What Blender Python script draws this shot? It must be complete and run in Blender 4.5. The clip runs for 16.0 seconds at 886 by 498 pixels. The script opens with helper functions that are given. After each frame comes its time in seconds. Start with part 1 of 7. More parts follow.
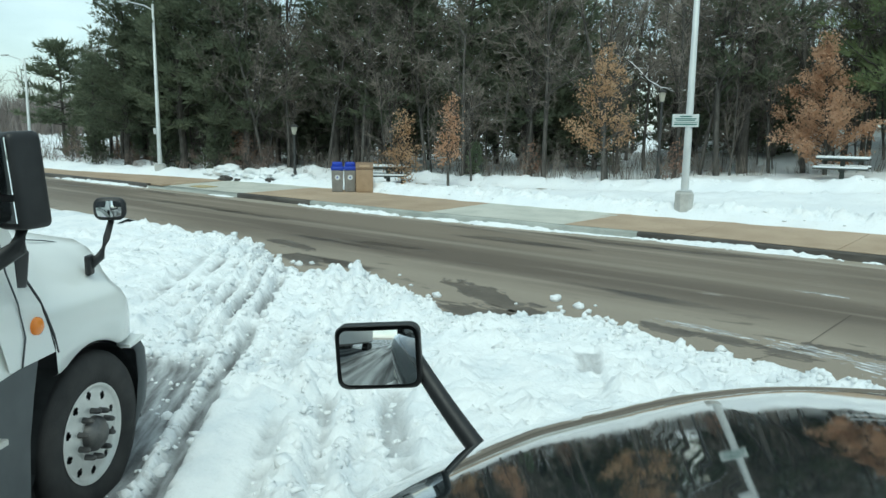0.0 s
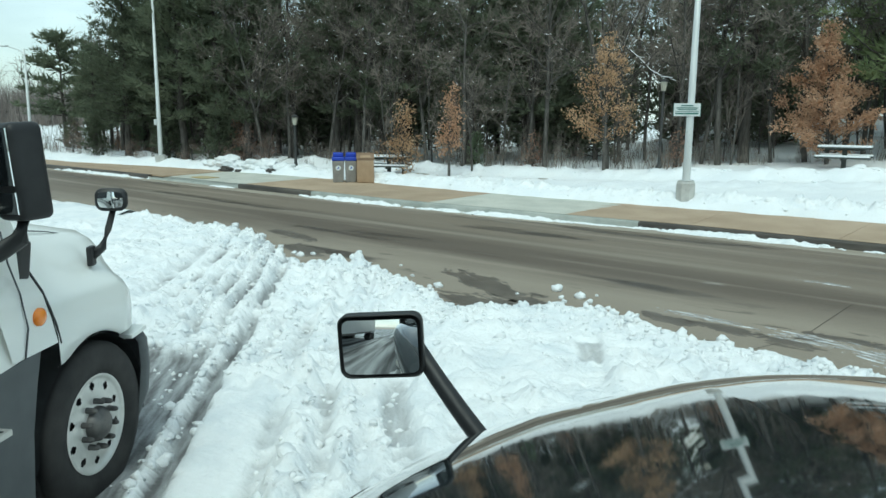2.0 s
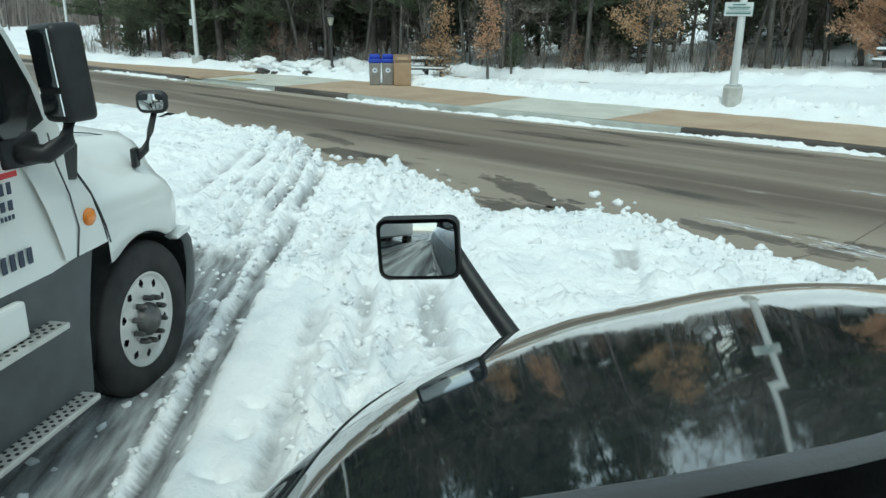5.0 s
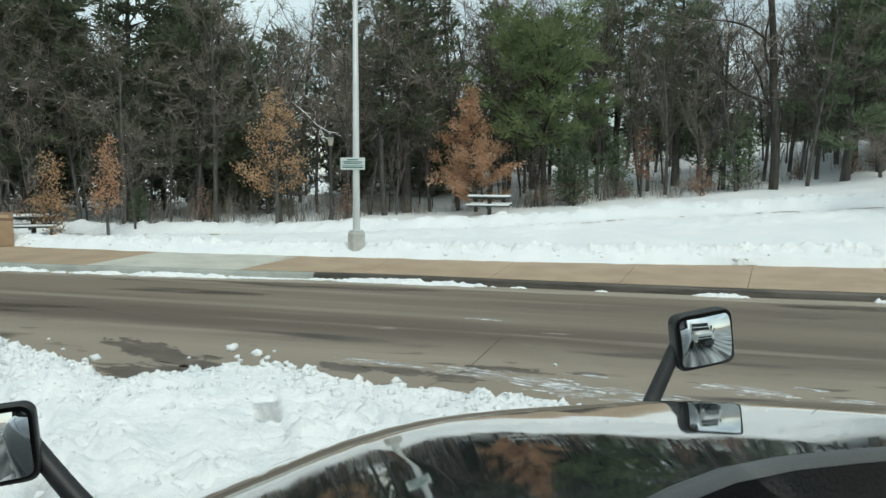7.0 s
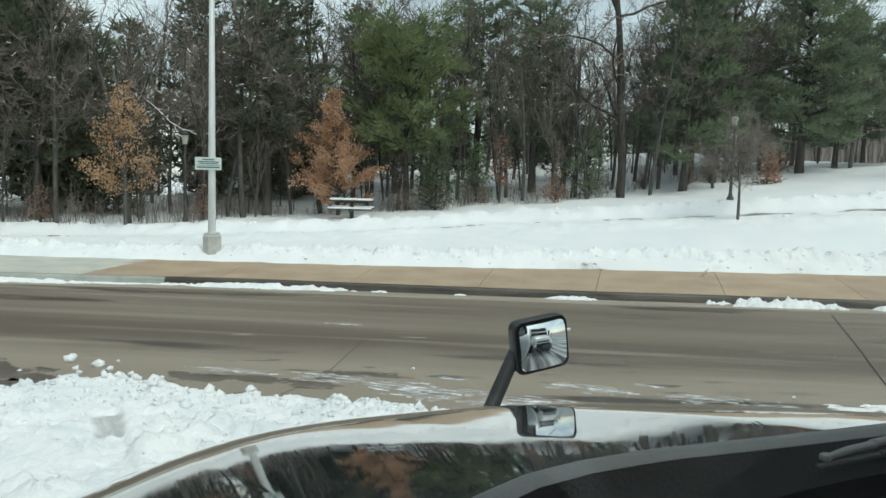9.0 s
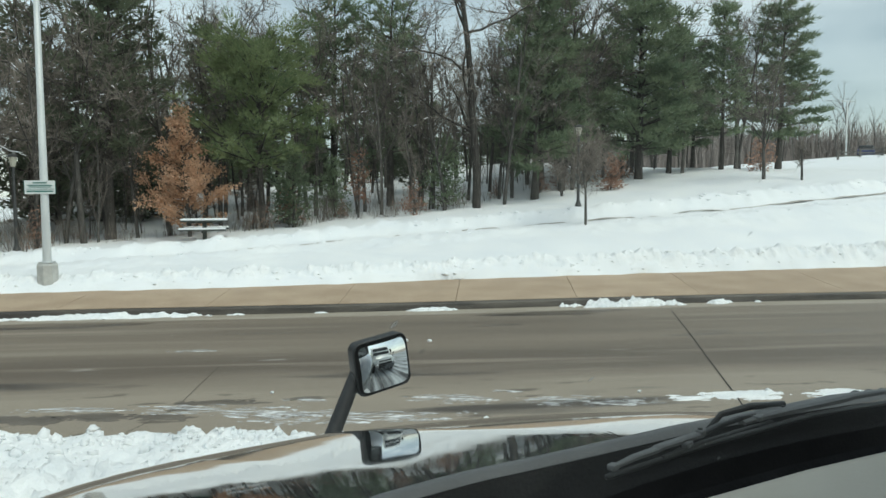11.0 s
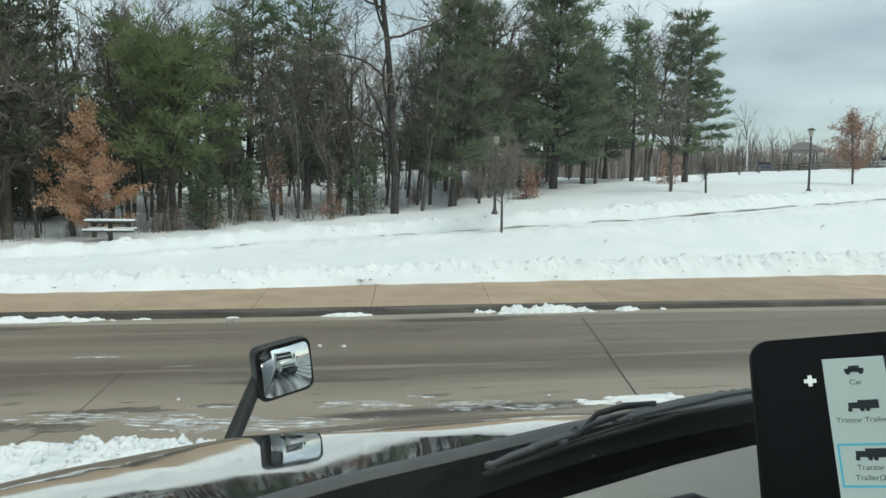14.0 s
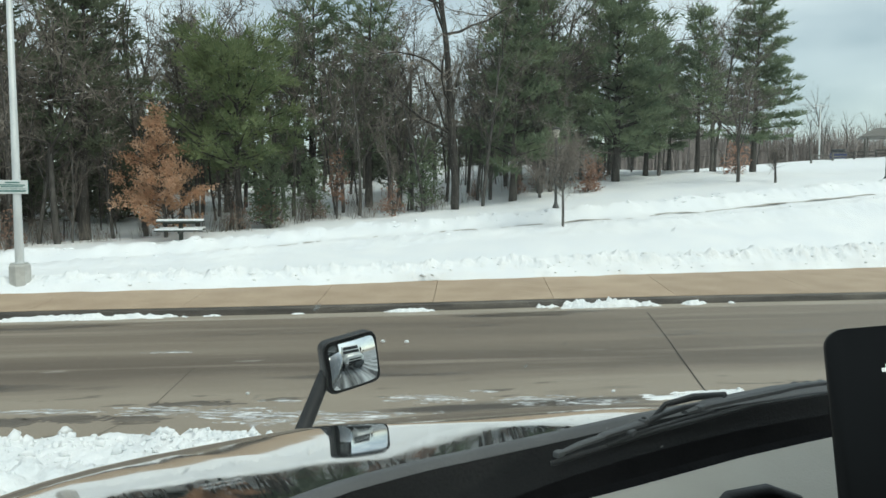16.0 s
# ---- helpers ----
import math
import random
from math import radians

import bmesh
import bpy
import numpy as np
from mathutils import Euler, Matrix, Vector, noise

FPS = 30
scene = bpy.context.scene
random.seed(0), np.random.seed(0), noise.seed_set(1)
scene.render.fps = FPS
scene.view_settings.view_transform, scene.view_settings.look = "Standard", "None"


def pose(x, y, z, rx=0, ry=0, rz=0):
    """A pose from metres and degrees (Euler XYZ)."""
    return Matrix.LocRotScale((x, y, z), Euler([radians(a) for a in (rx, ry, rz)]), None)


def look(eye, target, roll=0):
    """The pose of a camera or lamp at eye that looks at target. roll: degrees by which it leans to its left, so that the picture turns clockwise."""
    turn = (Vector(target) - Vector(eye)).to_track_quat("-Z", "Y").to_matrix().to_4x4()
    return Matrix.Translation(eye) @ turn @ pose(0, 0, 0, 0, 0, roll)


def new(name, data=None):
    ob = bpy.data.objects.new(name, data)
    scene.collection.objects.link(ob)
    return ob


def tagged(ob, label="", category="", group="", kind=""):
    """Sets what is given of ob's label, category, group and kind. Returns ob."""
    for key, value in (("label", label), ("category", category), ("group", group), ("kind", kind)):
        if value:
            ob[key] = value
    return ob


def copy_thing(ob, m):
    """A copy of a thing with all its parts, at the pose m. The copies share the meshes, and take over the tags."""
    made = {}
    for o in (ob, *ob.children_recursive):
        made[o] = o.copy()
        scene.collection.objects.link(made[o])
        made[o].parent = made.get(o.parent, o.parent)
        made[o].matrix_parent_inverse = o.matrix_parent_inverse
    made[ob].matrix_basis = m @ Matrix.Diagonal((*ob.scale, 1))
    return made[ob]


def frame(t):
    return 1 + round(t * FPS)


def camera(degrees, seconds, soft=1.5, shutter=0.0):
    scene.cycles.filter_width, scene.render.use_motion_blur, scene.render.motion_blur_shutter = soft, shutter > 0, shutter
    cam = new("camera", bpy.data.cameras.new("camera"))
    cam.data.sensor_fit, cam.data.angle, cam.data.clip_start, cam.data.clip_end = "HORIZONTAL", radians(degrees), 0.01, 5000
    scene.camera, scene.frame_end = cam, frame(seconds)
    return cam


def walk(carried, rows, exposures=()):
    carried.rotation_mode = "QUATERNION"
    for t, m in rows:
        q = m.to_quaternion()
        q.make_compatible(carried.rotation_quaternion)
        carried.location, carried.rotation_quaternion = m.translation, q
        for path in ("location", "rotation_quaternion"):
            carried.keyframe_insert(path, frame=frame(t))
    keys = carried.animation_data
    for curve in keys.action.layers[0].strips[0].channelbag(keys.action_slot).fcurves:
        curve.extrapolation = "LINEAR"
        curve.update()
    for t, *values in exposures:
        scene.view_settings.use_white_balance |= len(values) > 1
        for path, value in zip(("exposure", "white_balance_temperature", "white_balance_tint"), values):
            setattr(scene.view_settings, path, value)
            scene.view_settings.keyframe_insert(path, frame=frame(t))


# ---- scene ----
cam = camera(61.46, 16.0)
PATH = [
    (0.0, pose(-0.000, -0.000, 2.450, 80.75, -0.76, 39.44)),
    (0.5, pose(-0.003, -0.002, 2.447, 80.55, -0.84, 39.53)),
    (1.0, pose(0.003, -0.007, 2.450, 80.52, -0.60, 39.65)),
    (1.5, pose(-0.001, -0.004, 2.447, 80.40, -0.55, 39.71)),
    (2.0, pose(-0.002, -0.002, 2.447, 80.01, -0.59, 39.50)),
    (2.5, pose(0.004, -0.007, 2.450, 78.29, 0.04, 40.03)),
    (3.0, pose(-0.005, -0.004, 2.439, 73.02, -0.52, 41.82)),
    (3.2, pose(-0.000, -0.016, 2.440, 71.36, -0.19, 42.38)),
    (4.2, pose(0.008, -0.018, 2.446, 69.60, -0.40, 43.20)),
    (5.3, pose(0.023, -0.025, 2.456, 77.38, -1.04, 40.68)),
    (5.5, pose(0.040, -0.012, 2.467, 81.46, -1.84, 35.63)),
    (6.0, pose(-0.025, 0.165, 2.437, 83.83, -0.03, 21.05)),
    (6.5, pose(0.007, 0.145, 2.446, 84.93, -0.26, 20.28)),
    (7.0, pose(0.025, 0.151, 2.441, 84.28, -0.36, 15.02)),
    (7.5, pose(0.048, 0.163, 2.452, 84.49, -0.80, 11.44)),
    (8.0, pose(0.066, 0.164, 2.456, 84.70, -1.03, 9.98)),
    (8.5, pose(0.077, 0.169, 2.451, 84.40, -1.10, 8.13)),
    (9.0, pose(0.089, 0.155, 2.461, 84.71, -1.62, 4.66)),
    (9.5, pose(0.123, 0.167, 2.469, 84.75, -1.00, 0.75)),
    (10.0, pose(0.135, 0.149, 2.480, 85.34, -0.79, -1.88)),
    (10.2, pose(0.153, 0.191, 2.478, 85.70, -0.17, -2.75)),
    (11.2, pose(0.196, 0.175, 2.487, 85.88, 0.28, -6.64)),
    (12.3, pose(0.226, 0.159, 2.495, 85.92, 1.04, -10.17)),
    (12.5, pose(0.234, 0.159, 2.492, 85.80, -0.10, -11.52)),
    (13.0, pose(0.240, 0.157, 2.493, 85.86, -0.82, -12.86)),
    (13.5, pose(0.241, 0.155, 2.487, 86.37, -1.31, -13.31)),
    (14.0, pose(0.237, 0.150, 2.484, 86.36, -1.00, -12.15)),
    (14.5, pose(0.240, 0.151, 2.487, 85.48, -0.20, -12.17)),
    (15.0, pose(0.231, 0.145, 2.481, 85.34, -0.53, -11.31)),
    (15.5, pose(0.229, 0.137, 2.475, 85.36, -0.69, -9.86)),
    (16.0, pose(0.225, 0.132, 2.480, 85.98, 0.02, -7.55)),
]
walk(cam, PATH, [(0.0, 0.10, 5950, -12), (3.2, 0.10, 5950, -12), (5.5, 0.05, 6080, -9), (7.0, 0.0, 6470, -4), (13.5, 0.02, 6470, -4), (15.0, 0.06, 6480, -4), (16.0, 0.13, 6500, -4)])

# ---- sky and sun ----
world = bpy.data.worlds.new("overcast_sky")
scene.world = world
world.use_nodes = True
wn, wl = world.node_tree.nodes, world.node_tree.links
sky = wn.new("ShaderNodeTexSky")
sky.sky_type = "NISHITA"
sky.sun_disc = False
sky.sun_elevation, sky.sun_rotation = radians(56), radians(142)
coord = wn.new("ShaderNodeTexCoord")
mapping = wn.new("ShaderNodeMapping")
mapping.inputs["Scale"].default_value = (1.2, 1.2, 5.0)
wl.new(coord.outputs["Generated"], mapping.inputs["Vector"])
cloud = wn.new("ShaderNodeTexNoise")
cloud.inputs["Scale"].default_value, cloud.inputs["Detail"].default_value, cloud.inputs["Roughness"].default_value = 2.2, 6.0, 0.5
wl.new(mapping.outputs["Vector"], cloud.inputs["Vector"])
ramp = wn.new("ShaderNodeValToRGB")
ramp.color_ramp.elements[0].position, ramp.color_ramp.elements[0].color = 0.33, (0.40, 0.445, 0.48, 1)
ramp.color_ramp.elements[1].position, ramp.color_ramp.elements[1].color = 0.70, (0.93, 0.96, 0.97, 1)
wl.new(cloud.outputs["Fac"], ramp.inputs["Fac"])
b_sky, b_cloud, b_add = wn["Background"], wn.new("ShaderNodeBackground"), wn.new("ShaderNodeAddShader")
wl.new(sky.outputs["Color"], b_sky.inputs["Color"])
b_sky.inputs["Strength"].default_value = 0.05
wl.new(ramp.outputs["Color"], b_cloud.inputs["Color"])
b_cloud.inputs["Strength"].default_value = 0.76
wl.new(b_sky.outputs[0], b_add.inputs[0])
wl.new(b_cloud.outputs[0], b_add.inputs[1])
wl.new(b_add.outputs[0], wn["World Output"].inputs["Surface"])
sun = new("sun", bpy.data.lights.new("sun", "SUN"))
sun.data.energy, sun.data.angle, sun.data.color = 1.35, radians(32), (1.0, 0.96, 0.9)
sun.matrix_world = pose(0, 0, 40) @ look((0, 0, 0), (-0.34, 0.44, -0.83))


# ---- mesh helpers ----
def mesh_of(name, verts, faces, material=None, smooth=False):
    me = bpy.data.meshes.new(name)
    me.from_pydata([tuple(v) for v in verts], [], faces)
    if material:
        me.materials.append(material)
    if smooth:
        me.shade_smooth()
    me.update()
    return me


def thing(name, label, category, m=None, group="", kind=""):
    ob = new(name)
    ob.empty_display_size = 0.2
    if m is not None:
        ob.matrix_world = m
    return tagged(ob, label, category, group, kind)


def part(name, bm, material, parent, label="", smooth=False):
    """Links a bmesh, or a mesh, as one object under parent."""
    if isinstance(bm, bmesh.types.BMesh):
        me = bpy.data.meshes.new(name)
        bm.to_mesh(me)
        bm.free()
    else:
        me = bm
    if material and not me.materials:
        me.materials.append(material)
    if smooth:
        me.shade_smooth()
    ob = new(name, me)
    ob.parent = parent
    if label:
        ob["label"] = label
    return ob


def box(sx, sy, sz, at=(0, 0, 0), bevel=0.0, segs=2, bm=None, rot=None):
    """A box centred at `at`, with bevelled edges."""
    b = bmesh.new()
    bmesh.ops.create_cube(b, size=1)
    bmesh.ops.scale(b, vec=(sx, sy, sz), verts=b.verts)
    if bevel:
        bmesh.ops.bevel(b, geom=b.edges[:], offset=bevel, segments=segs, profile=0.6, affect="EDGES")
    m = Matrix.Translation(at) @ (rot if rot is not None else Matrix.Identity(4))
    bmesh.ops.transform(b, matrix=m, verts=b.verts)
    return join_bm(bm, b)


def join_bm(bm, b):
    if bm is None:
        return b
    me = bpy.data.meshes.new("tmp")
    b.to_mesh(me)
    b.free()
    bm.from_mesh(me)
    bpy.data.meshes.remove(me)
    return bm


def cone(r1, r2, depth, at=(0, 0, 0), segs=16, rot=None, bm=None, bevel=0.0):
    b = bmesh.new()
    bmesh.ops.create_cone(b, cap_ends=True, segments=segs, radius1=r1, radius2=r2, depth=depth)
    if bevel:
        es = [e for e in b.edges if len(e.link_faces) == 2 and e.calc_face_angle(0) > 0.9]
        bmesh.ops.bevel(b, geom=es, offset=bevel, segments=2, profile=0.6, affect="EDGES")
    m = Matrix.Translation(at) @ (rot if rot is not None else Matrix.Identity(4))
    bmesh.ops.transform(b, matrix=m, verts=b.verts)
    return join_bm(bm, b)


def lathe(profile, segs=32, axis="X", at=(0, 0, 0)):
    """Turns a profile of (along, radius) about an axis through `at`."""
    bm = bmesh.new()
    rings = []
    for a, r in profile:
        ring = []
        for i in range(segs):
            th = 2 * math.pi * i / segs
            c, s = r * math.cos(th), r * math.sin(th)
            p = {"X": (a, c, s), "Y": (c, a, s), "Z": (c, s, a)}[axis]
            ring.append(bm.verts.new((p[0] + at[0], p[1] + at[1], p[2] + at[2])))
        rings.append(ring)
    for r0, r1 in zip(rings, rings[1:]):
        for i in range(segs):
            bm.faces.new((r0[i], r0[(i + 1) % segs], r1[(i + 1) % segs], r1[i]))
    bm.normal_update()
    bmesh.ops.recalc_face_normals(bm, faces=bm.faces)
    return bm


def tube(points, radii, sides=6, bm=None):
    """A round tube along points."""
    b = bmesh.new()
    rings = []
    up = Vector((0.1, 0.2, 1))
    for i, p in enumerate(points):
        p = Vector(p)
        d = Vector(points[min(i + 1, len(points) - 1)]) - Vector(points[max(i - 1, 0)])
        d.normalize()
        a = d.cross(up if abs(d.dot(up.normalized())) < 0.95 else Vector((1, 0, 0))).normalized()
        c = d.cross(a)
        r = radii[i] if isinstance(radii, (list, tuple)) else radii
        rings.append([b.verts.new(p + r * (math.cos(2 * math.pi * k / sides) * a + math.sin(2 * math.pi * k / sides) * c)) for k in range(sides)])
    for r0, r1 in zip(rings, rings[1:]):
        for k in range(sides):
            b.faces.new((r0[k], r0[(k + 1) % sides], r1[(k + 1) % sides], r1[k]))
    b.faces.new(rings[0][::-1])
    b.faces.new(rings[-1])
    bmesh.ops.recalc_face_normals(b, faces=b.faces)
    return join_bm(bm, b)


def fbm(x, y, scale, octaves=4, seed=0.0):
    return noise.fractal(Vector((x * scale + seed, y * scale - seed, seed * 0.37)), 1.0, 2.0, octaves)


def lerp_table(x, table):
    return float(np.interp(x, [a for a, _ in table], [b for _, b in table]))


# ---- materials ----
def material(name, color, rough=0.6, metal=0.0, color2=None, scale=4.0, detail=6.0, stretch=(1, 1, 1), bump=0.0, bump_scale=40.0, contrast=(0.35, 0.65), spec=0.5, coat=0.0, per_object=0.0, rough2=None, space="Object", fine=0.0):
    """A principled material with two scales of variation and fine relief."""
    mat = bpy.data.materials.new(name)
    mat.use_nodes = True
    n, l = mat.node_tree.nodes, mat.node_tree.links
    p = n["Principled BSDF"]
    p.inputs["Roughness"].default_value, p.inputs["Metallic"].default_value = rough, metal
    p.inputs["Specular IOR Level"].default_value, p.inputs["Coat Weight"].default_value = spec, coat
    p.inputs["Coat Roughness"].default_value = 0.04
    tc, mp = n.new("ShaderNodeTexCoord"), n.new("ShaderNodeMapping")
    mp.inputs["Scale"].default_value = stretch
    l.new(tc.outputs[space], mp.inputs["Vector"])
    out = None
    if color2 is not None:
        tex = n.new("ShaderNodeTexNoise")
        tex.inputs["Scale"].default_value, tex.inputs["Detail"].default_value = scale, detail
        l.new(mp.outputs["Vector"], tex.inputs["Vector"])
        r = n.new("ShaderNodeValToRGB")
        r.color_ramp.elements[0].position, r.color_ramp.elements[1].position = contrast
        r.color_ramp.elements[0].color, r.color_ramp.elements[1].color = (*color, 1), (*color2, 1)
        l.new(tex.outputs["Fac"], r.inputs["Fac"])
        out = r.outputs["Color"]
        if rough2 is not None:
            mr = n.new("ShaderNodeMapRange")
            mr.inputs["From Min"].default_value, mr.inputs["From Max"].default_value = contrast
            mr.inputs["To Min"].default_value, mr.inputs["To Max"].default_value = rough, rough2
            l.new(tex.outputs["Fac"], mr.inputs["Value"])
            l.new(mr.outputs["Result"], p.inputs["Roughness"])
    if fine or per_object:
        hsv = n.new("ShaderNodeHueSaturation")
        if out:
            l.new(out, hsv.inputs["Color"])
        else:
            hsv.inputs["Color"].default_value = (*color, 1)
        add = n.new("ShaderNodeMath")
        add.operation = "ADD"
        add.inputs[0].default_value, add.inputs[1].default_value = 1.0, 0.0
        if per_object:
            oi, mr2 = n.new("ShaderNodeObjectInfo"), n.new("ShaderNodeMapRange")
            mr2.inputs["To Min"].default_value, mr2.inputs["To Max"].default_value = 1 - per_object, 1 + per_object
            l.new(oi.outputs["Random"], mr2.inputs["Value"])
            l.new(mr2.outputs["Result"], add.inputs[0])
        if fine:
            t2, mr3 = n.new("ShaderNodeTexNoise"), n.new("ShaderNodeMapRange")
            t2.inputs["Scale"].default_value, t2.inputs["Detail"].default_value = bump_scale, 3.0
            mr3.inputs["To Min"].default_value, mr3.inputs["To Max"].default_value = -fine, fine
            l.new(tc.outputs[space], t2.inputs["Vector"])
            l.new(t2.outputs["Fac"], mr3.inputs["Value"])
            l.new(mr3.outputs["Result"], add.inputs[1])
        l.new(add.outputs[0], hsv.inputs["Value"])
        out = hsv.outputs["Color"]
    if out:
        l.new(out, p.inputs["Base Color"])
    else:
        p.inputs["Base Color"].default_value = (*color, 1)
    if bump:
        t3, b = n.new("ShaderNodeTexNoise"), n.new("ShaderNodeBump")
        t3.inputs["Scale"].default_value, t3.inputs["Detail"].default_value = bump_scale, 5.0
        b.inputs["Strength"].default_value, b.inputs["Distance"].default_value = bump, 0.02
        l.new(tc.outputs[space], t3.inputs["Vector"])
        l.new(t3.outputs["Fac"], b.inputs["Height"])
        l.new(b.outputs["Normal"], p.inputs["Normal"])
    return mat


M_SNOW = material("snow", (0.80, 0.82, 0.84), 0.75, color2=(0.87, 0.88, 0.88), scale=0.8, bump=0.35, bump_scale=22, spec=0.25, fine=0.04)
M_SNOWROUGH = material("churned_snow", (0.74, 0.77, 0.79), 0.7, color2=(0.87, 0.88, 0.88), scale=2.2, bump=0.9, bump_scale=24, spec=0.25, fine=0.06, contrast=(0.3, 0.55))
M_WALK = material("tan_concrete", (0.385, 0.285, 0.195), 0.75, color2=(0.46, 0.35, 0.245), scale=1.1, bump=0.15, bump_scale=90, fine=0.08, per_object=0.05)
M_PAD = material("pale_concrete", (0.50, 0.50, 0.44), 0.75, color2=(0.60, 0.59, 0.52), scale=1.4, bump=0.15, bump_scale=90, fine=0.06)
M_KERB = material("wet_kerb_concrete", (0.040, 0.034, 0.028), 0.5, color2=(0.115, 0.10, 0.082), scale=1.8, bump=0.3, bump_scale=60, fine=0.1, stretch=(0.5, 3, 3))
M_KERBDRY = material("dry_kerb_concrete", (0.30, 0.32, 0.29), 0.7, color2=(0.42, 0.43, 0.39), scale=2.0, bump=0.2, bump_scale=60, fine=0.08)
M_GUTTER = material("gutter_concrete", (0.30, 0.26, 0.205), 0.7, color2=(0.38, 0.335, 0.27), scale=1.4, bump=0.15, bump_scale=70, fine=0.08, stretch=(0.3, 2, 1))
M_BARK = material("bark", (0.048, 0.043, 0.038), 0.9, color2=(0.105, 0.097, 0.086), scale=3.0, stretch=(4, 4, 0.8), bump=0.6, bump_scale=30, per_object=0.25, spec=0.2)
M_BARKGREY = material("grey_bark", (0.058, 0.054, 0.049), 0.9, color2=(0.13, 0.122, 0.11), scale=3.0, stretch=(4, 4, 0.8), bump=0.5, bump_scale=30, per_object=0.25, spec=0.2)
M_TWIG = material("twig", (0.128, 0.112, 0.097), 0.9, color2=(0.255, 0.224, 0.193), scale=1.2, per_object=0.2, spec=0.2)


def leaf_material(name, c1, c2, trans, per_object=0.2):
    mat = material(name, c1, 0.75, color2=c2, scale=0.9, per_object=per_object, spec=0.25, contrast=(0.3, 0.7), fine=0.18, bump_scale=6.0)
    n, l = mat.node_tree.nodes, mat.node_tree.links
    p = n["Principled BSDF"]
    t, mix = n.new("ShaderNodeBsdfTranslucent"), n.new("ShaderNodeMixShader")
    l.new(p.inputs["Base Color"].links[0].from_socket, t.inputs["Color"])
    mix.inputs["Fac"].default_value = trans
    l.new(p.outputs[0], mix.inputs[1])
    l.new(t.outputs[0], mix.inputs[2])
    l.new(mix.outputs[0], n["Material Output"].inputs["Surface"])
    return mat


M_PINE = leaf_material("pine_needles", (0.096, 0.116, 0.076), (0.190, 0.212, 0.140), 0.45)
M_PINESOFT = leaf_material("grey_green_needles", (0.146, 0.200, 0.124), (0.280, 0.332, 0.204), 0.45)
M_PINELIGHT = leaf_material("young_pine_needles", (0.105, 0.142, 0.070), (0.250, 0.292, 0.145), 0.45)
M_OAKLEAF = leaf_material("dry_oak_leaves", (0.52, 0.31, 0.19), (0.70, 0.47, 0.32), 0.42)
M_OAKPALE = leaf_material("pale_dry_leaves", (0.35, 0.22, 0.125), (0.55, 0.38, 0.235), 0.35)
M_RUSSET = leaf_material("russet_leaves", (0.23, 0.135, 0.085), (0.36, 0.215, 0.145), 0.3)
M_DULLTWIG = leaf_material("dull_dry_leaves", (0.20, 0.145, 0.12), (0.36, 0.26, 0.21), 0.35)
M_REDTWIG = leaf_material("reddish_dry_leaves", (0.32, 0.185, 0.13), (0.46, 0.29, 0.215), 0.35)


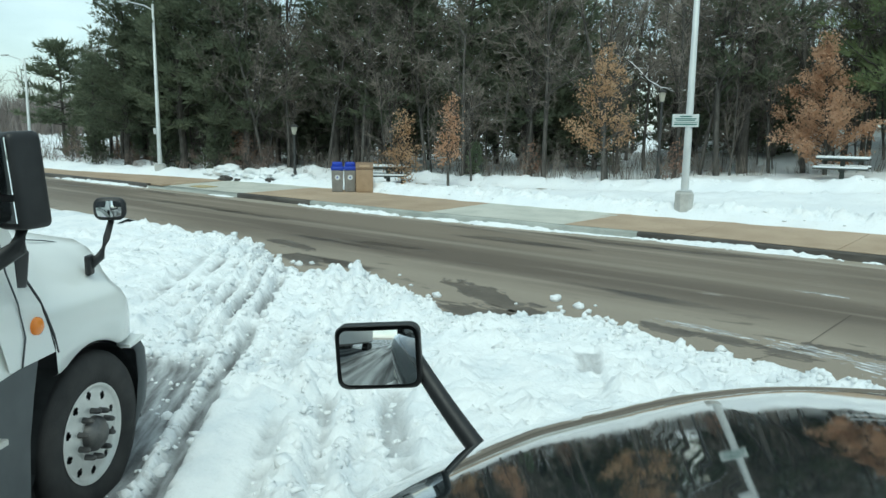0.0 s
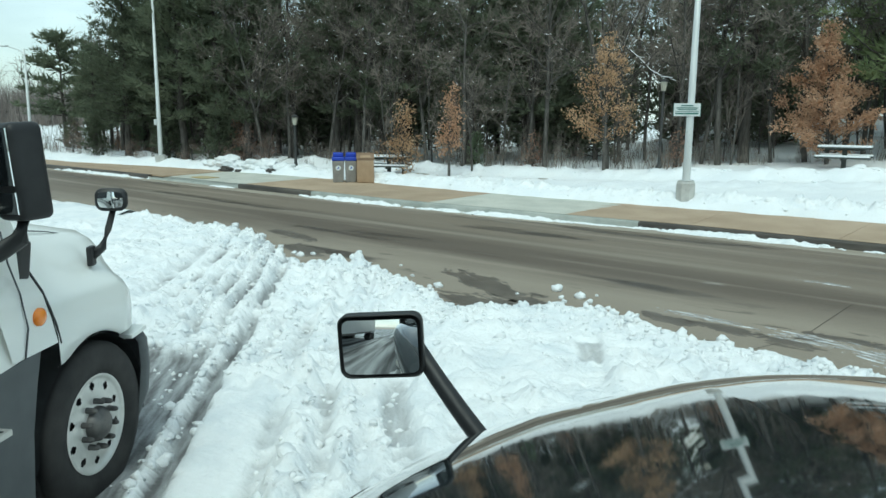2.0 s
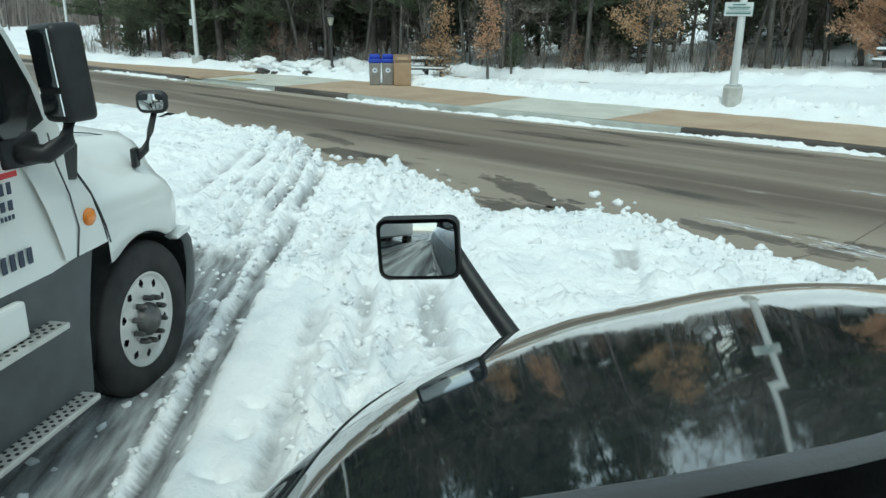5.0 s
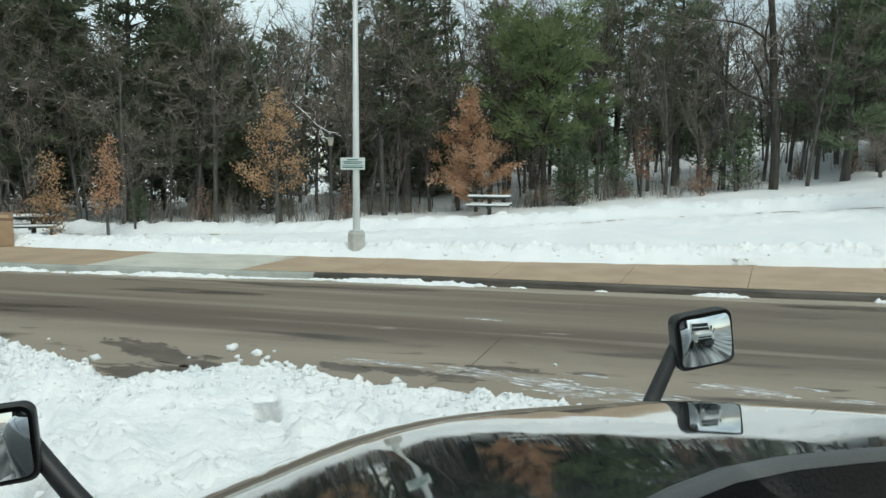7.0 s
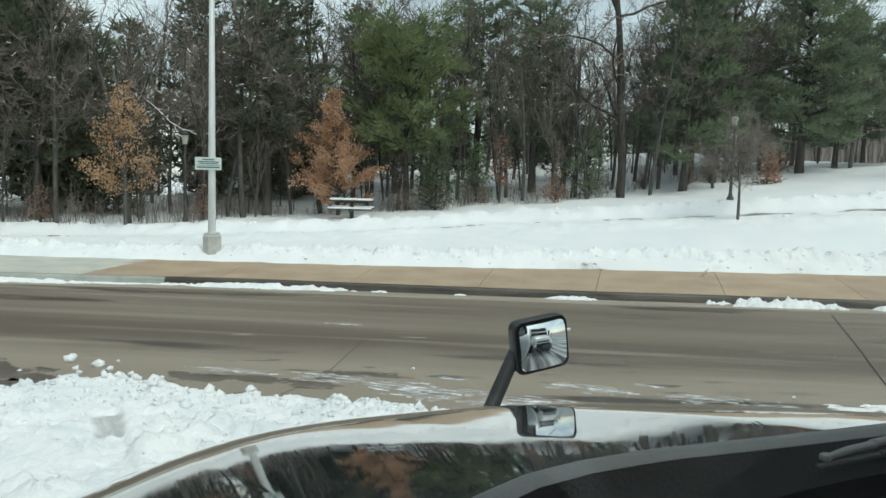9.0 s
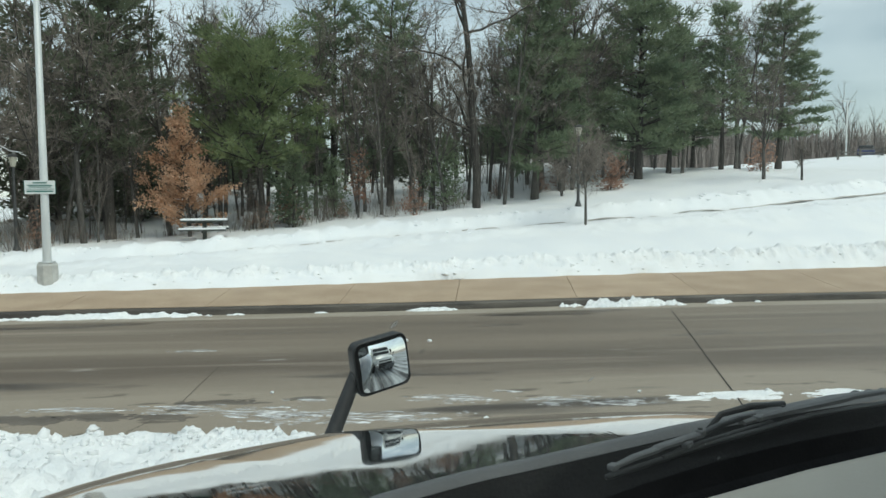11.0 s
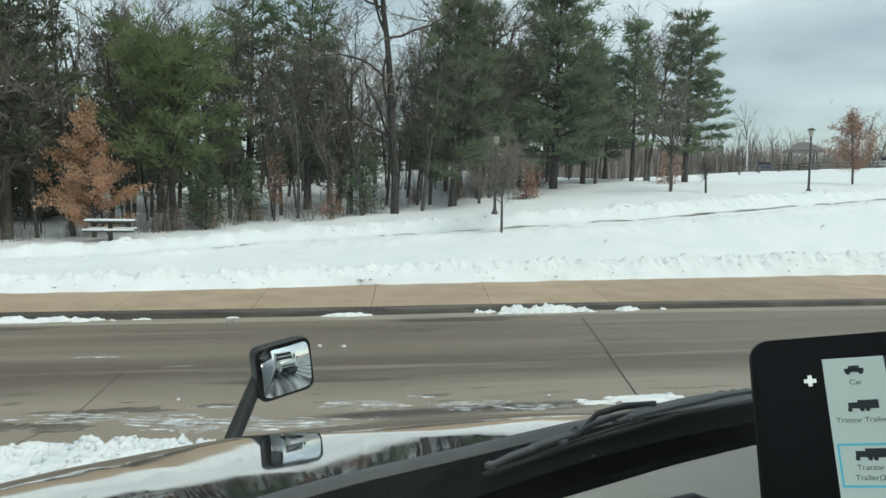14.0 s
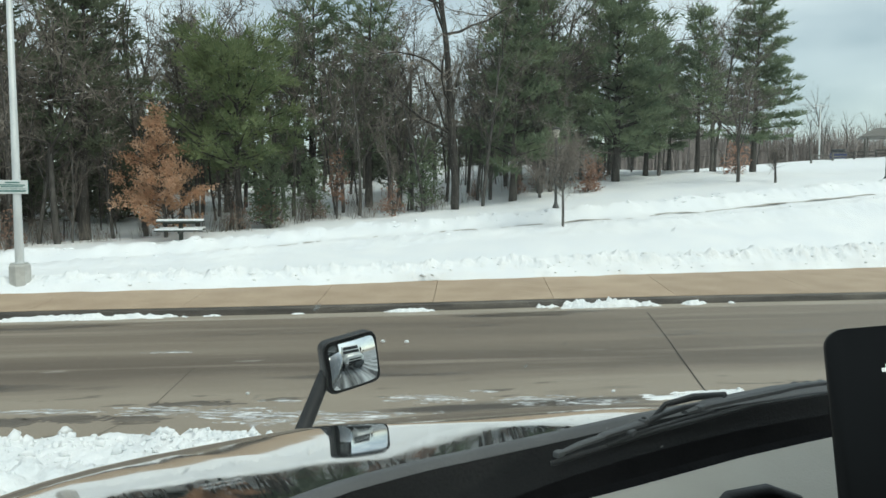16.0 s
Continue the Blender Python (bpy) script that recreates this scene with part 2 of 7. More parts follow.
def road_material():
    mat = bpy.data.materials.new("worn_road_concrete")
    mat.use_nodes = True
    n, l = mat.node_tree.nodes, mat.node_tree.links
    p = n["Principled BSDF"]
    tc = n.new("ShaderNodeTexCoord")

    def noise_ramp(scale, stretch, lo, hi, detail=6.0):
        mp, t, r = n.new("ShaderNodeMapping"), n.new("ShaderNodeTexNoise"), n.new("ShaderNodeMapRange")
        mp.inputs["Scale"].default_value = stretch
        t.inputs["Scale"].default_value, t.inputs["Detail"].default_value = scale, detail
        r.inputs["From Min"].default_value, r.inputs["From Max"].default_value = lo, hi
        l.new(tc.outputs["Object"], mp.inputs["Vector"])
        l.new(mp.outputs["Vector"], t.inputs["Vector"])
        l.new(t.outputs["Fac"], r.inputs["Value"])
        return r.outputs["Result"]

    def mix(fac, a, b):
        m = n.new("ShaderNodeMix")
        m.data_type = "RGBA"
        l.new(fac, m.inputs[0])
        for sock, v in ((m.inputs[6], a), (m.inputs[7], b)):
            if isinstance(v, tuple):
                sock.default_value = (*v, 1)
            else:
                l.new(v, sock)
        return m.outputs[2]

    broad = noise_ramp(0.50, (0.07, 1.0, 1), 0.40, 0.60)
    base = mix(broad, (0.128, 0.101, 0.075), (0.215, 0.175, 0.132))
    streak = noise_ramp(2.2, (0.05, 1.0, 1), 0.55, 0.72)
    base = mix(streak, base, (0.28, 0.235, 0.185))
    # the near lane is dry and paler, with a wandering border
    sep, add, near = n.new("ShaderNodeSeparateXYZ"), n.new("ShaderNodeMath"), n.new("ShaderNodeMapRange")
    l.new(tc.outputs["Object"], sep.inputs["Vector"])
    l.new(noise_ramp(0.9, (0.30, 0.9, 1), 0.2, 0.8), add.inputs[0])
    l.new(sep.outputs["Y"], add.inputs[1])
    near.inputs["From Min"].default_value, near.inputs["From Max"].default_value = 11.3, 9.9
    near.inputs["To Min"].default_value, near.inputs["To Max"].default_value = 0.0, 0.75
    l.new(add.outputs[0], near.inputs["Value"])
    base = mix(near.outputs["Result"], base, (0.345, 0.295, 0.232))
    for centre, half, west in ((12.42, 0.16, -2.5), (14.75, 0.14, -6.0)):
        off, flat, edge, fade, both = n.new("ShaderNodeMath"), n.new("ShaderNodeMath"), n.new("ShaderNodeMapRange"), n.new("ShaderNodeMapRange"), n.new("ShaderNodeMath")
        off.operation, flat.operation, both.operation = "SUBTRACT", "ABSOLUTE", "MULTIPLY"
        l.new(sep.outputs["Y"], off.inputs[0])
        off.inputs[1].default_value = centre
        l.new(off.outputs[0], flat.inputs[0])
        edge.inputs["From Min"].default_value, edge.inputs["From Max"].default_value = half * 1.5, half * 0.4
        edge.inputs["To Max"].default_value = 0.55
        l.new(flat.outputs[0], edge.inputs["Value"])
        fade.inputs["From Min"].default_value, fade.inputs["From Max"].default_value = west + 3.0, west - 3.0
        l.new(sep.outputs["X"], fade.inputs["Value"])
        l.new(edge.outputs["Result"], both.inputs[0])
        l.new(fade.outputs["Result"], both.inputs[1])
        base = mix(both.outputs[0], base, (0.30, 0.262, 0.21))
    grain = noise_ramp(60.0, (1, 1, 1), 0.3, 0.75, 3.0)
    base = mix(grain, base, base)
    # damp patches along the near side, dry salt film along the wheel tracks
    wet = noise_ramp(0.9, (0.16, 1.0, 1), 0.60, 0.66)
    base2 = mix(wet, base, (0.075, 0.060, 0.046))
    blot = noise_ramp(2.6, (0.45, 1.3, 1), 0.62, 0.66)
    wetter = n.new("ShaderNodeMath")
    wetter.operation = "MULTIPLY"
    l.new(blot, wetter.inputs[0])
    l.new(near.outputs["Result"], wetter.inputs[1])
    base2 = mix(wetter.outputs[0], base2, (0.095, 0.078, 0.060))
    salt = noise_ramp(1.7, (0.35, 1.6, 1), 0.70, 0.80)
    base3 = mix(salt, base2, (0.50, 0.47, 0.43))
    hs, mr = n.new("ShaderNodeHueSaturation"), n.new("ShaderNodeMapRange")
    mr.inputs["To Min"].default_value, mr.inputs["To Max"].default_value = 0.86, 1.12
    l.new(grain, mr.inputs["Value"])
    l.new(mr.outputs["Result"], hs.inputs["Value"])
    l.new(base3, hs.inputs["Color"])
    l.new(hs.outputs["Color"], p.inputs["Base Color"])
    rr = n.new("ShaderNodeMapRange")
    rr.inputs["To Min"].default_value, rr.inputs["To Max"].default_value = 0.62, 0.34
    l.new(wet, rr.inputs["Value"])
    l.new(rr.outputs["Result"], p.inputs["Roughness"])
    t3, b = n.new("ShaderNodeTexNoise"), n.new("ShaderNodeBump")
    t3.inputs["Scale"].default_value, t3.inputs["Detail"].default_value = 90.0, 4.0
    b.inputs["Strength"].default_value, b.inputs["Distance"].default_value = 0.25, 0.01
    l.new(tc.outputs["Object"], t3.inputs["Vector"])
    l.new(t3.outputs["Fac"], b.inputs["Height"])
    l.new(b.outputs["Normal"], p.inputs["Normal"])
    return mat


M_ROAD = road_material()
M_BLACKPLASTIC = material("black_plastic", (0.012, 0.013, 0.014), 0.45, color2=(0.022, 0.023, 0.024), scale=8, bump=0.1, bump_scale=300)
M_RUBBER = material("tyre_rubber", (0.012, 0.012, 0.012), 0.75, color2=(0.035, 0.033, 0.031), scale=5, bump=0.2, bump_scale=120)
M_GREYPLASTIC = material("grey_plastic", (0.078, 0.086, 0.090), 0.55, color2=(0.10, 0.108, 0.112), scale=6, bump=0.12, bump_scale=200)
M_WHITEPAINT = material("white_truck_paint", (0.83, 0.845, 0.81), 0.28, color2=(0.88, 0.885, 0.85), scale=1.2, coat=0.6, fine=0.02)
M_DARKPAINT = material("dark_hood_paint", (0.016, 0.022, 0.024), 0.02, color2=(0.026, 0.033, 0.036), scale=2.0, spec=0.5, rough2=0.045, coat=1.0)
M_DARKPAINT.node_tree.nodes["Principled BSDF"].inputs["IOR"].default_value = 1.75
M_ALU = material("polished_aluminium", (0.60, 0.60, 0.57), 0.42, metal=0.55, color2=(0.72, 0.71, 0.68), scale=9, bump=0.05, bump_scale=60)
M_STEEL = material("dull_steel", (0.10, 0.10, 0.10), 0.5, metal=0.8, color2=(0.2, 0.19, 0.18), scale=10)
M_MIRROR = material("mirror_glass", (0.9, 0.92, 0.92), 0.015, metal=1.0)
M_GALV = material("galvanised_pole", (0.55, 0.57, 0.57), 0.5, metal=0.25, color2=(0.68, 0.70, 0.69), scale=5, stretch=(1, 1, 0.2), bump=0.05, bump_scale=50)
M_CONC = material("footing_concrete", (0.42, 0.42, 0.40), 0.85, color2=(0.55, 0.55, 0.52), scale=4, bump=0.3, bump_scale=50, fine=0.06)

# ---- the lie of the land: the street runs along x, the woods rise beyond it ----
KERB = [(-160, 15.4), (-60, 14.4), (-36, 14.9), (-26, 15.15), (-19, 15.25), (-14, 15.35), (-9, 15.75), (-6, 16.05), (-1, 16.1), (2, 16.2), (5, 16.38), (8, 16.48), (30, 16.55), (160, 16.6)]
BACK = [(-160, 17.6), (-60, 15.9), (-40, 16.4), (-36, 16.6), (-31.4, 17.6), (-28, 18.1), (-24, 18.6), (-14, 18.6), (-9, 18.5), (-4, 18.7), (0, 19.3), (5, 19.9), (10, 20.3), (18, 20.8), (160, 21.5)]
RISE = [(-160, 0.1), (-40, 0.1), (-22, 0.25), (-12, 0.45), (-5, 0.80), (0, 1.30), (5, 1.85), (8, 2.25), (18, 3.6), (26, 3.5), (36, 3.9), (50, 5.3), (60, 5.6), (160, 5.8)]


def kerb_y(x):
    return lerp_table(x, KERB)


def back_y(x):
    return lerp_table(x, BACK)


def walk_z(x, y):
    k = kerb_y(x)
    f = min(max((y - k) / (back_y(x) - k), 0), 1)
    return 0.15 + f * (0.03 + 0.07 * min(max((x + 14) / 8, 0), 1) + 0.006 * max(min(x, 18), 0))


def path_y(x):
    """The line of the cleared footpath across the snowfield."""
    return back_y(x) + lerp_table(x, [(-60, 1.8), (-20, 2.6), (-8, 4.5), (0, 6.2), (6.8, 6.1), (10.5, 5.75), (18, 5.85), (21.2, 7.0), (28, 9.4), (60, 15)])


def land(x, y):
    """Height of the snow beyond the pavement."""
    b = back_y(x)
    s = y - b
    z0 = walk_z(x, b)
    if s < 0:
        return walk_z(x, y) - 0.25
    z = z0 + 0.06 + lerp_table(x, RISE) * (1 - math.exp(-s / 8.0)) + 0.012 * min(s, 60)
    # ploughed ridge along the pavement
    lump = 0.5 + 0.5 * fbm(x, y, 0.9, 4, 3.1)
    near = s < 1.6
    if near:
        vd = noise.voronoi(Vector((x * 3.3, y * 3.3, 0.7)))[0]
        lump += 1.3 * max(0.30 - vd[0] ** 2, 0)
    lump = lump * 0.8 + 0.45 * max(noise.noise(Vector((x * 2.7, y * 2.7, 1.0))), 0) + 0.3 * max(noise.noise(Vector((x * 5.2, y * 5.2, 3.0))), 0)
    z += (0.08 + 0.32 * lump) * math.exp(-((s - 0.5) / 0.42) ** 2) * lerp_table(x, [(-30, 0.7), (-5, 0.9), (10, 1.15), (40, 1.4)])
    # thrown-up snow on both sides of the footpath, with the path sunk between
    d = y - path_y(x)
    z += (0.05 + 0.30 * (0.5 + 0.5 * fbm(x, y, 1.1, 4, 7.7))) * math.exp(-((d - 1.3) / 0.55) ** 2)
    z += 0.06 * math.exp(-((d + 1.1) / 0.5) ** 2)
    z -= 0.10 * math.exp(-(d / 0.75) ** 4)
    if -2.2 < d < 3:
        vd = noise.voronoi(Vector((x * 2.4, y * 2.4, 3.7)))[0]
        z += 0.05 * max(noise.noise(Vector((x * 3.1, y * 3.1, 6.0))), 0) + (0.24 * max(0.5 - vd[0], 0) if abs(d) > 0.6 else 0)
    z += 0.035 * fbm(x, y, 0.35, 4, 1.3) + 0.012 * fbm(x, y, 2.3, 3, 5.0)
    if s > 13.0 and -22 < x < 16:
        z += min(0.10 * (s - 13.0), 1.5) * min((x + 22) / 8, 1, (16 - x) / 5)
    if s > 9:
        z += 0.10 * min((s - 9) / 6, 1) * fbm(x, y, 0.5, 3, 9.0)
    return z


def spaced(breaks):
    out = []
    for a, b, step in breaks:
        n = max(1, round((b - a) / step))
        out += [a + (b - a) * i / n for i in range(n)]
    return out + [breaks[-1][1]]


# the snowfield and the woodland floor: one sheet to the horizon
xs = spaced([(-900, -160, 90), (-160, -46, 6), (-46, -30, 0.6), (-30, 30, 0.13), (30, 46, 0.5), (46, 160, 6), (160, 900, 90)])
ss = spaced([(0.0, 1.5, 0.075), (1.5, 12, 0.17), (12, 30, 0.8), (30, 80, 4), (80, 900, 80)])
verts, faces = [], []
for j, s in enumerate(ss):
    for i, x in enumerate(xs):
        y = back_y(x) + s - (0.10 + 0.16 * fbm(x, 0, 1.3, 4, 2.2) if j == 0 else 0)
        z = land(x, y if j else back_y(x) + 0.02)
        if j == 0:
            z = walk_z(x, back_y(x)) - 0.04
        verts.append((x, y, z))
nx = len(xs)
for j in range(len(ss) - 1):
    for i in range(nx - 1):
        a = j * nx + i
        faces.append((a, a + 1, a + nx + 1, a + nx))
ground = new("ground", mesh_of("ground", verts, faces, M_SNOW, True))
tagged(ground, "white snowfield rising to the woodland floor", "ground", kind="structure")

# the street
verts, faces = [], []
xs_r = spaced([(-900, -160, 90), (-160, -40, 6), (-40, 40, 1.0), (40, 160, 6), (160, 900, 90)])
for x in xs_r:
    k = kerb_y(x) - 0.62
    verts += [(x, -900, -0.02), (x, -30, -0.02), (x, 6, 0.0), (x, k, 0.0)]
for i in range(len(xs_r) - 1):
    for j in range(3):
        a = i * 4 + j
        faces.append((a, a + 4, a + 5, a + 1))
road = new("road", mesh_of("road", verts, faces, M_ROAD))
tagged(road, "brown-grey worn concrete street with damp patches and salt", "road", kind="structure")


def strip(name, x0, x1, step, rows, mat, smooth=False):
    """A long strip following the kerb; rows give (distance from the kerb line or a function of x, height or a function)."""
    n = max(1, math.ceil((x1 - x0) / step))
    vs, fs = [], []
    for i in range(n + 1):
        x = x0 + (x1 - x0) * i / n
        for dy, dz in rows:
            y = kerb_y(x) + (dy(x) if callable(dy) else dy)
            vs.append((x, y, dz(x, y) if callable(dz) else dz))
    m = len(rows)
    for i in range(n):
        for j in range(m - 1):
            a = i * m + j
            fs.append((a, a + m, a + m + 1, a + 1))
    return mesh_of(name, vs, fs, mat, smooth)


gutter = new("gutter", strip("gutter", -160, 160, 1.0, [(-0.63, 0.003), (-0.62, 0.006), (0.02, -0.006), (0.02, -0.1)], M_GUTTER))
tagged(gutter, "pale concrete gutter along the street", "gutter", kind="structure")
KROWS = [(-0.005, -0.05), (0.0, 0.11), (0.012, 0.138), (0.04, 0.15), (0.15, 0.152), (0.152, 0.1)]
DROP = [(-0.005, -0.05), (0.0, 0.02), (0.012, 0.03), (0.04, 0.035), (0.40, 0.10), (0.402, 0.0)]
for x0, x1, rows, mat, lab in ((-160, -27.3, KROWS, M_KERB, "dark wet concrete kerb"), (-27.3, -21.6, DROP, M_KERBDRY, "pale dropped concrete kerb"), (-21.6, -17.9, KROWS, M_KERB, "dark wet concrete kerb"),
                               (-17.9, -13.3, KROWS, M_KERBDRY, "pale kerb crusted with snow"), (-13.3, -7.3, KROWS, M_KERBDRY, "pale dry concrete kerb"), (-7.3, 160, KROWS, M_KERB, "dark wet concrete kerb")):
    tagged(new("kerb", strip("kerb", x0, x1, 0.8, rows, mat, True)), lab, "kerb", kind="structure")

# pavement slabs: tan concrete bays with two pale ramps
pavement = new("pavement", strip("pavement", -160, 160, 2.0, [(0.16, 0.05), (lambda x: back_y(x) - kerb_y(x) + 0.4, 0.05)], M_WALK))
tagged(pavement, "tan concrete pavement in scored bays", "pavement", kind="structure")
SKEW = 0.2
cuts = [-160, -60] + [-40 + 3.05 * i for i in range(5)] + [-26.5, -21.4, -18.2, -16.2, -13.3, -9.2, -6.2, -3.2, -0.4, 2.15, 4.95, 7.95, 11.6, 15.2, 18.9, 22.5, 26, 30, 34, 40, 60, 160]
for a, b in zip(cuts, cuts[1:]):
    pale = (a, b) in ((-26.5, -21.4), (-13.3, -9.2))
    vs, fs, nrow = [], [], 7
    cols = max(1, math.ceil((b - a) / 1.0))
    for i in range(cols + 1):
        for j in range(nrow):
            f = j / (nrow - 1)
            g = 0.006
            x = a + g + (b - a - 2 * g) * i / cols
            k = kerb_y(x)
            xx = x + SKEW * f * (back_y(x) - k) * min(max((x + 6) / 10, 0), 1)
            if pale and a > -20:
                xx += 0.15 * f * (back_y(x) - k) * (1 if i == cols else 0)
            y = k + (0.4 if (a, b) == (-26.5, -21.4) else 0.156) + f * (back_y(xx) + 0.15 - k - 0.156)
            vs.append((xx, y, walk_z(xx, y) + 0.003 - (0.05 * (1 - f) if (a, b) == (-26.5, -21.4) else 0)))
    for i in range(cols):
        for j in range(nrow - 1):
            c = i * nrow + j
            fs.append((c, c + nrow, c + nrow + 1, c + 1))
    base = len(vs)
    edge = [i * nrow for i in range(cols + 1)] + [cols * nrow + j for j in range(1, nrow)] + [i * nrow + nrow - 1 for i in range(cols - 1, -1, -1)] + [j for j in range(nrow - 2, 0, -1)]
    vs += [(vs[e][0], vs[e][1], vs[e][2] - 0.06) for e in edge]
    for q in range(len(edge)):
        r = (q + 1) % len(edge)
        fs.append((edge[q], base + q, base + r, edge[r]))
    ob = new("slab", mesh_of("slab", vs, fs, M_PAD if pale else M_WALK))
    ob.parent = pavement
    if pale:
        ob["label"] = "pale concrete ramp slab"

# the cleared footpath: dark wet concrete showing between the banks of snow
M_PATH = material("wet_footpath", (0.30, 0.27, 0.235), 0.6, color2=(0.50, 0.47, 0.43), scale=2.0, bump=0.2, bump_scale=60)
vs, fs = [], []
fx = spaced([(-40, 40, 0.25)])
for x in fx:
    w = 0.08 + 0.12 * fbm(x, 0, 0.7, 3, 6.6)
    cy = path_y(x) + 0.12
    zz = land(x, cy) + lerp_table(x, [(-40, -0.01), (4, -0.005), (14, 0.02)]) + 0.07 * fbm(x, 0, 0.8, 4, 3.3)
    vs += [(x, cy - max(w, 0.02), zz - 0.02), (x, cy, zz), (x, cy + max(w, 0.02), zz + 0.01)]
for i in range(len(fx) - 1):
    for j in range(2):
        a = i * 3 + j
        fs.append((a, a + 3, a + 4, a + 1))
tagged(new("footpath", mesh_of("footpath", vs, fs, M_PATH)), "partly cleared dark footpath across the snow", "footpath", kind="structure")

# ---- trees ----
class Soup:
    """Collects triangles and tubes for one mesh."""

    def __init__(self):
        self.v, self.f = [], []

    def tube(self, pts, radii, sides=4):
        base = len(self.v)
        n = len(pts)
        for i, p in enumerate(pts):
            d = (pts[min(i + 1, n - 1)] - pts[max(i - 1, 0)]).normalized()
            a = d.cross(Vector((0.31, 0.17, 0.93)))
            a = a.normalized() if a.length > 0.05 else Vector((1, 0, 0))
            c = d.cross(a)
            for k in range(sides):
                th = 2 * math.pi * k / sides
                self.v.append(p + radii[i] * (math.cos(th) * a + math.sin(th) * c))
        for i in range(n - 1):
            for k in range(sides):
                q = base + i * sides
                self.f.append((q + k, q + (k + 1) % sides, q + sides + (k + 1) % sides, q + sides + k))

    def blade(self, p, d, w, side):
        b = len(self.v)
        self.v += [p - side * w, p + side * w, p + d]
        self.f.append((b, b + 1, b + 2))

    def leaf(self, p, d, side):
        b = len(self.v)
        self.v += [p, p + d * 0.5 + side, p + d, p + d * 0.5 - side]
        self.f.append((b, b + 1, b + 2, b + 3))

    def mesh(self, name, mat, smooth=False):
        return mesh_of(name, self.v, self.f, mat, smooth)


def rdir(rng, up=0.0):
    v = Vector((rng.gauss(0, 1), rng.gauss(0, 1), rng.gauss(0, 1) + up))
    return v.normalized() if v.length > 0.01 else Vector((0, 0, 1))


def wander(rng, p, d, length, segs, bend, lift=0.0):
    pts = [p.copy()]
    for _ in range(segs):
        d = (d + bend * rdir(rng) + Vector((0, 0, lift))).normalized()
        p = p + d * (length / segs)
        pts.append(p.copy())
    return pts, d


def pine_tree(seed, height, radius, bare, tufts, mat, label, spread=1.0, density=7, droop=-0.03, needle=0.34, fine=0.016, sticks=9, boughs=False, taper=0.72):
    """A white pine: straight trunk, tiers of limbs with plumes of needles, bare dead sticks below."""
    rng = random.Random(seed)
    wood, green = Soup(), Soup()
    lean = Vector((rng.uniform(-0.02, 0.02), rng.uniform(-0.02, 0.02), 1))
    pts = [Vector((0, 0, -0.3))] + [lean * (height * i / 8) + Vector((rng.uniform(-0.06, 0.06), rng.uniform(-0.06, 0.06), 0)) for i in range(1, 9)]
    r0 = height * 0.0085 + 0.03
    wood.tube(pts, [r0 * 1.25] + [r0 * (1 - 0.11 * i) for i in range(1, 9)], 7)
    z = bare * height
    while z < height * 0.985:
        f = (z - bare * height) / (height * (1 - bare))
        n = rng.randint(4, 6)
        ph = rng.uniform(0, 6.28)
        reach = radius * spread * (0.55 + 0.45 * min(f / 0.25, 1)) * (1 - f) ** taper * rng.uniform(0.75, 1.15) + 0.25
        for k in range(n):
            th = ph + 6.283 * k / n + rng.uniform(-0.35, 0.35)
            L = reach * rng.uniform(0.6, 1.2)
            d = Vector((math.cos(th), math.sin(th), rng.uniform(0.02, 0.30) + 0.5 * f))
            branch, _ = wander(rng, lean * z, d.normalized(), L, 4, 0.10, droop + 0.03)
            wood.tube(branch[::2], [0.012 * L + 0.010, 0.007 * L + 0.006, 0.004], 3)
            m = max(3, int(tufts * L / radius * (0.45 + 0.55 * min(f / 0.25, 1))))
            for q in range(m):
                s = 0.22 + 0.78 * (q + rng.random()) / m
                i = min(int(s * 4), 3)
                c = branch[i].lerp(branch[i + 1], s * 4 - i)
                wide = 0.30 * L * (1.15 - s) + 0.12
                c = c + Vector((rng.uniform(-1, 1) * wide, rng.uniform(-1, 1) * wide, rng.uniform(-0.06, 0.10) if boughs else rng.uniform(-0.08, 0.20)))
                out = (c - lean * z)
                out = out.normalized() if out.length > 0.01 else d
                for _ in range(density):
                    dd = (out * 0.7 + rdir(rng, 0.35)).normalized()
                    side = dd.cross(rdir(rng))
                    side = side.normalized() if side.length > 0.05 else Vector((0, 0, 1))
                    green.blade(c - dd * 0.05, dd * needle * rng.uniform(0.6, 1.25), fine * rng.uniform(0.7, 1.3), side)
        z += rng.uniform(0.34, 0.52) * (height / 11) ** 0.5 * (1.55 if boughs is True else boughs or 1.0)
    for _ in range(int(sticks * bare * height / 3)):
        h = rng.uniform(0.6, bare * height + 1.0)
        th = rng.uniform(0, 6.28)
        b, _ = wander(rng, lean * h, Vector((math.cos(th), math.sin(th), rng.uniform(-0.1, 0.25))).normalized(), rng.uniform(0.5, 2.0), 3, 0.18)
        wood.tube(b[::3], [0.014, 0.004], 3)
    root = thing("pine_tree", label, "tree")
    part("trunk", wood.mesh("trunk", M_BARK, True), None, root)
    part("crown", green.mesh("crown", mat), None, root)
    return root


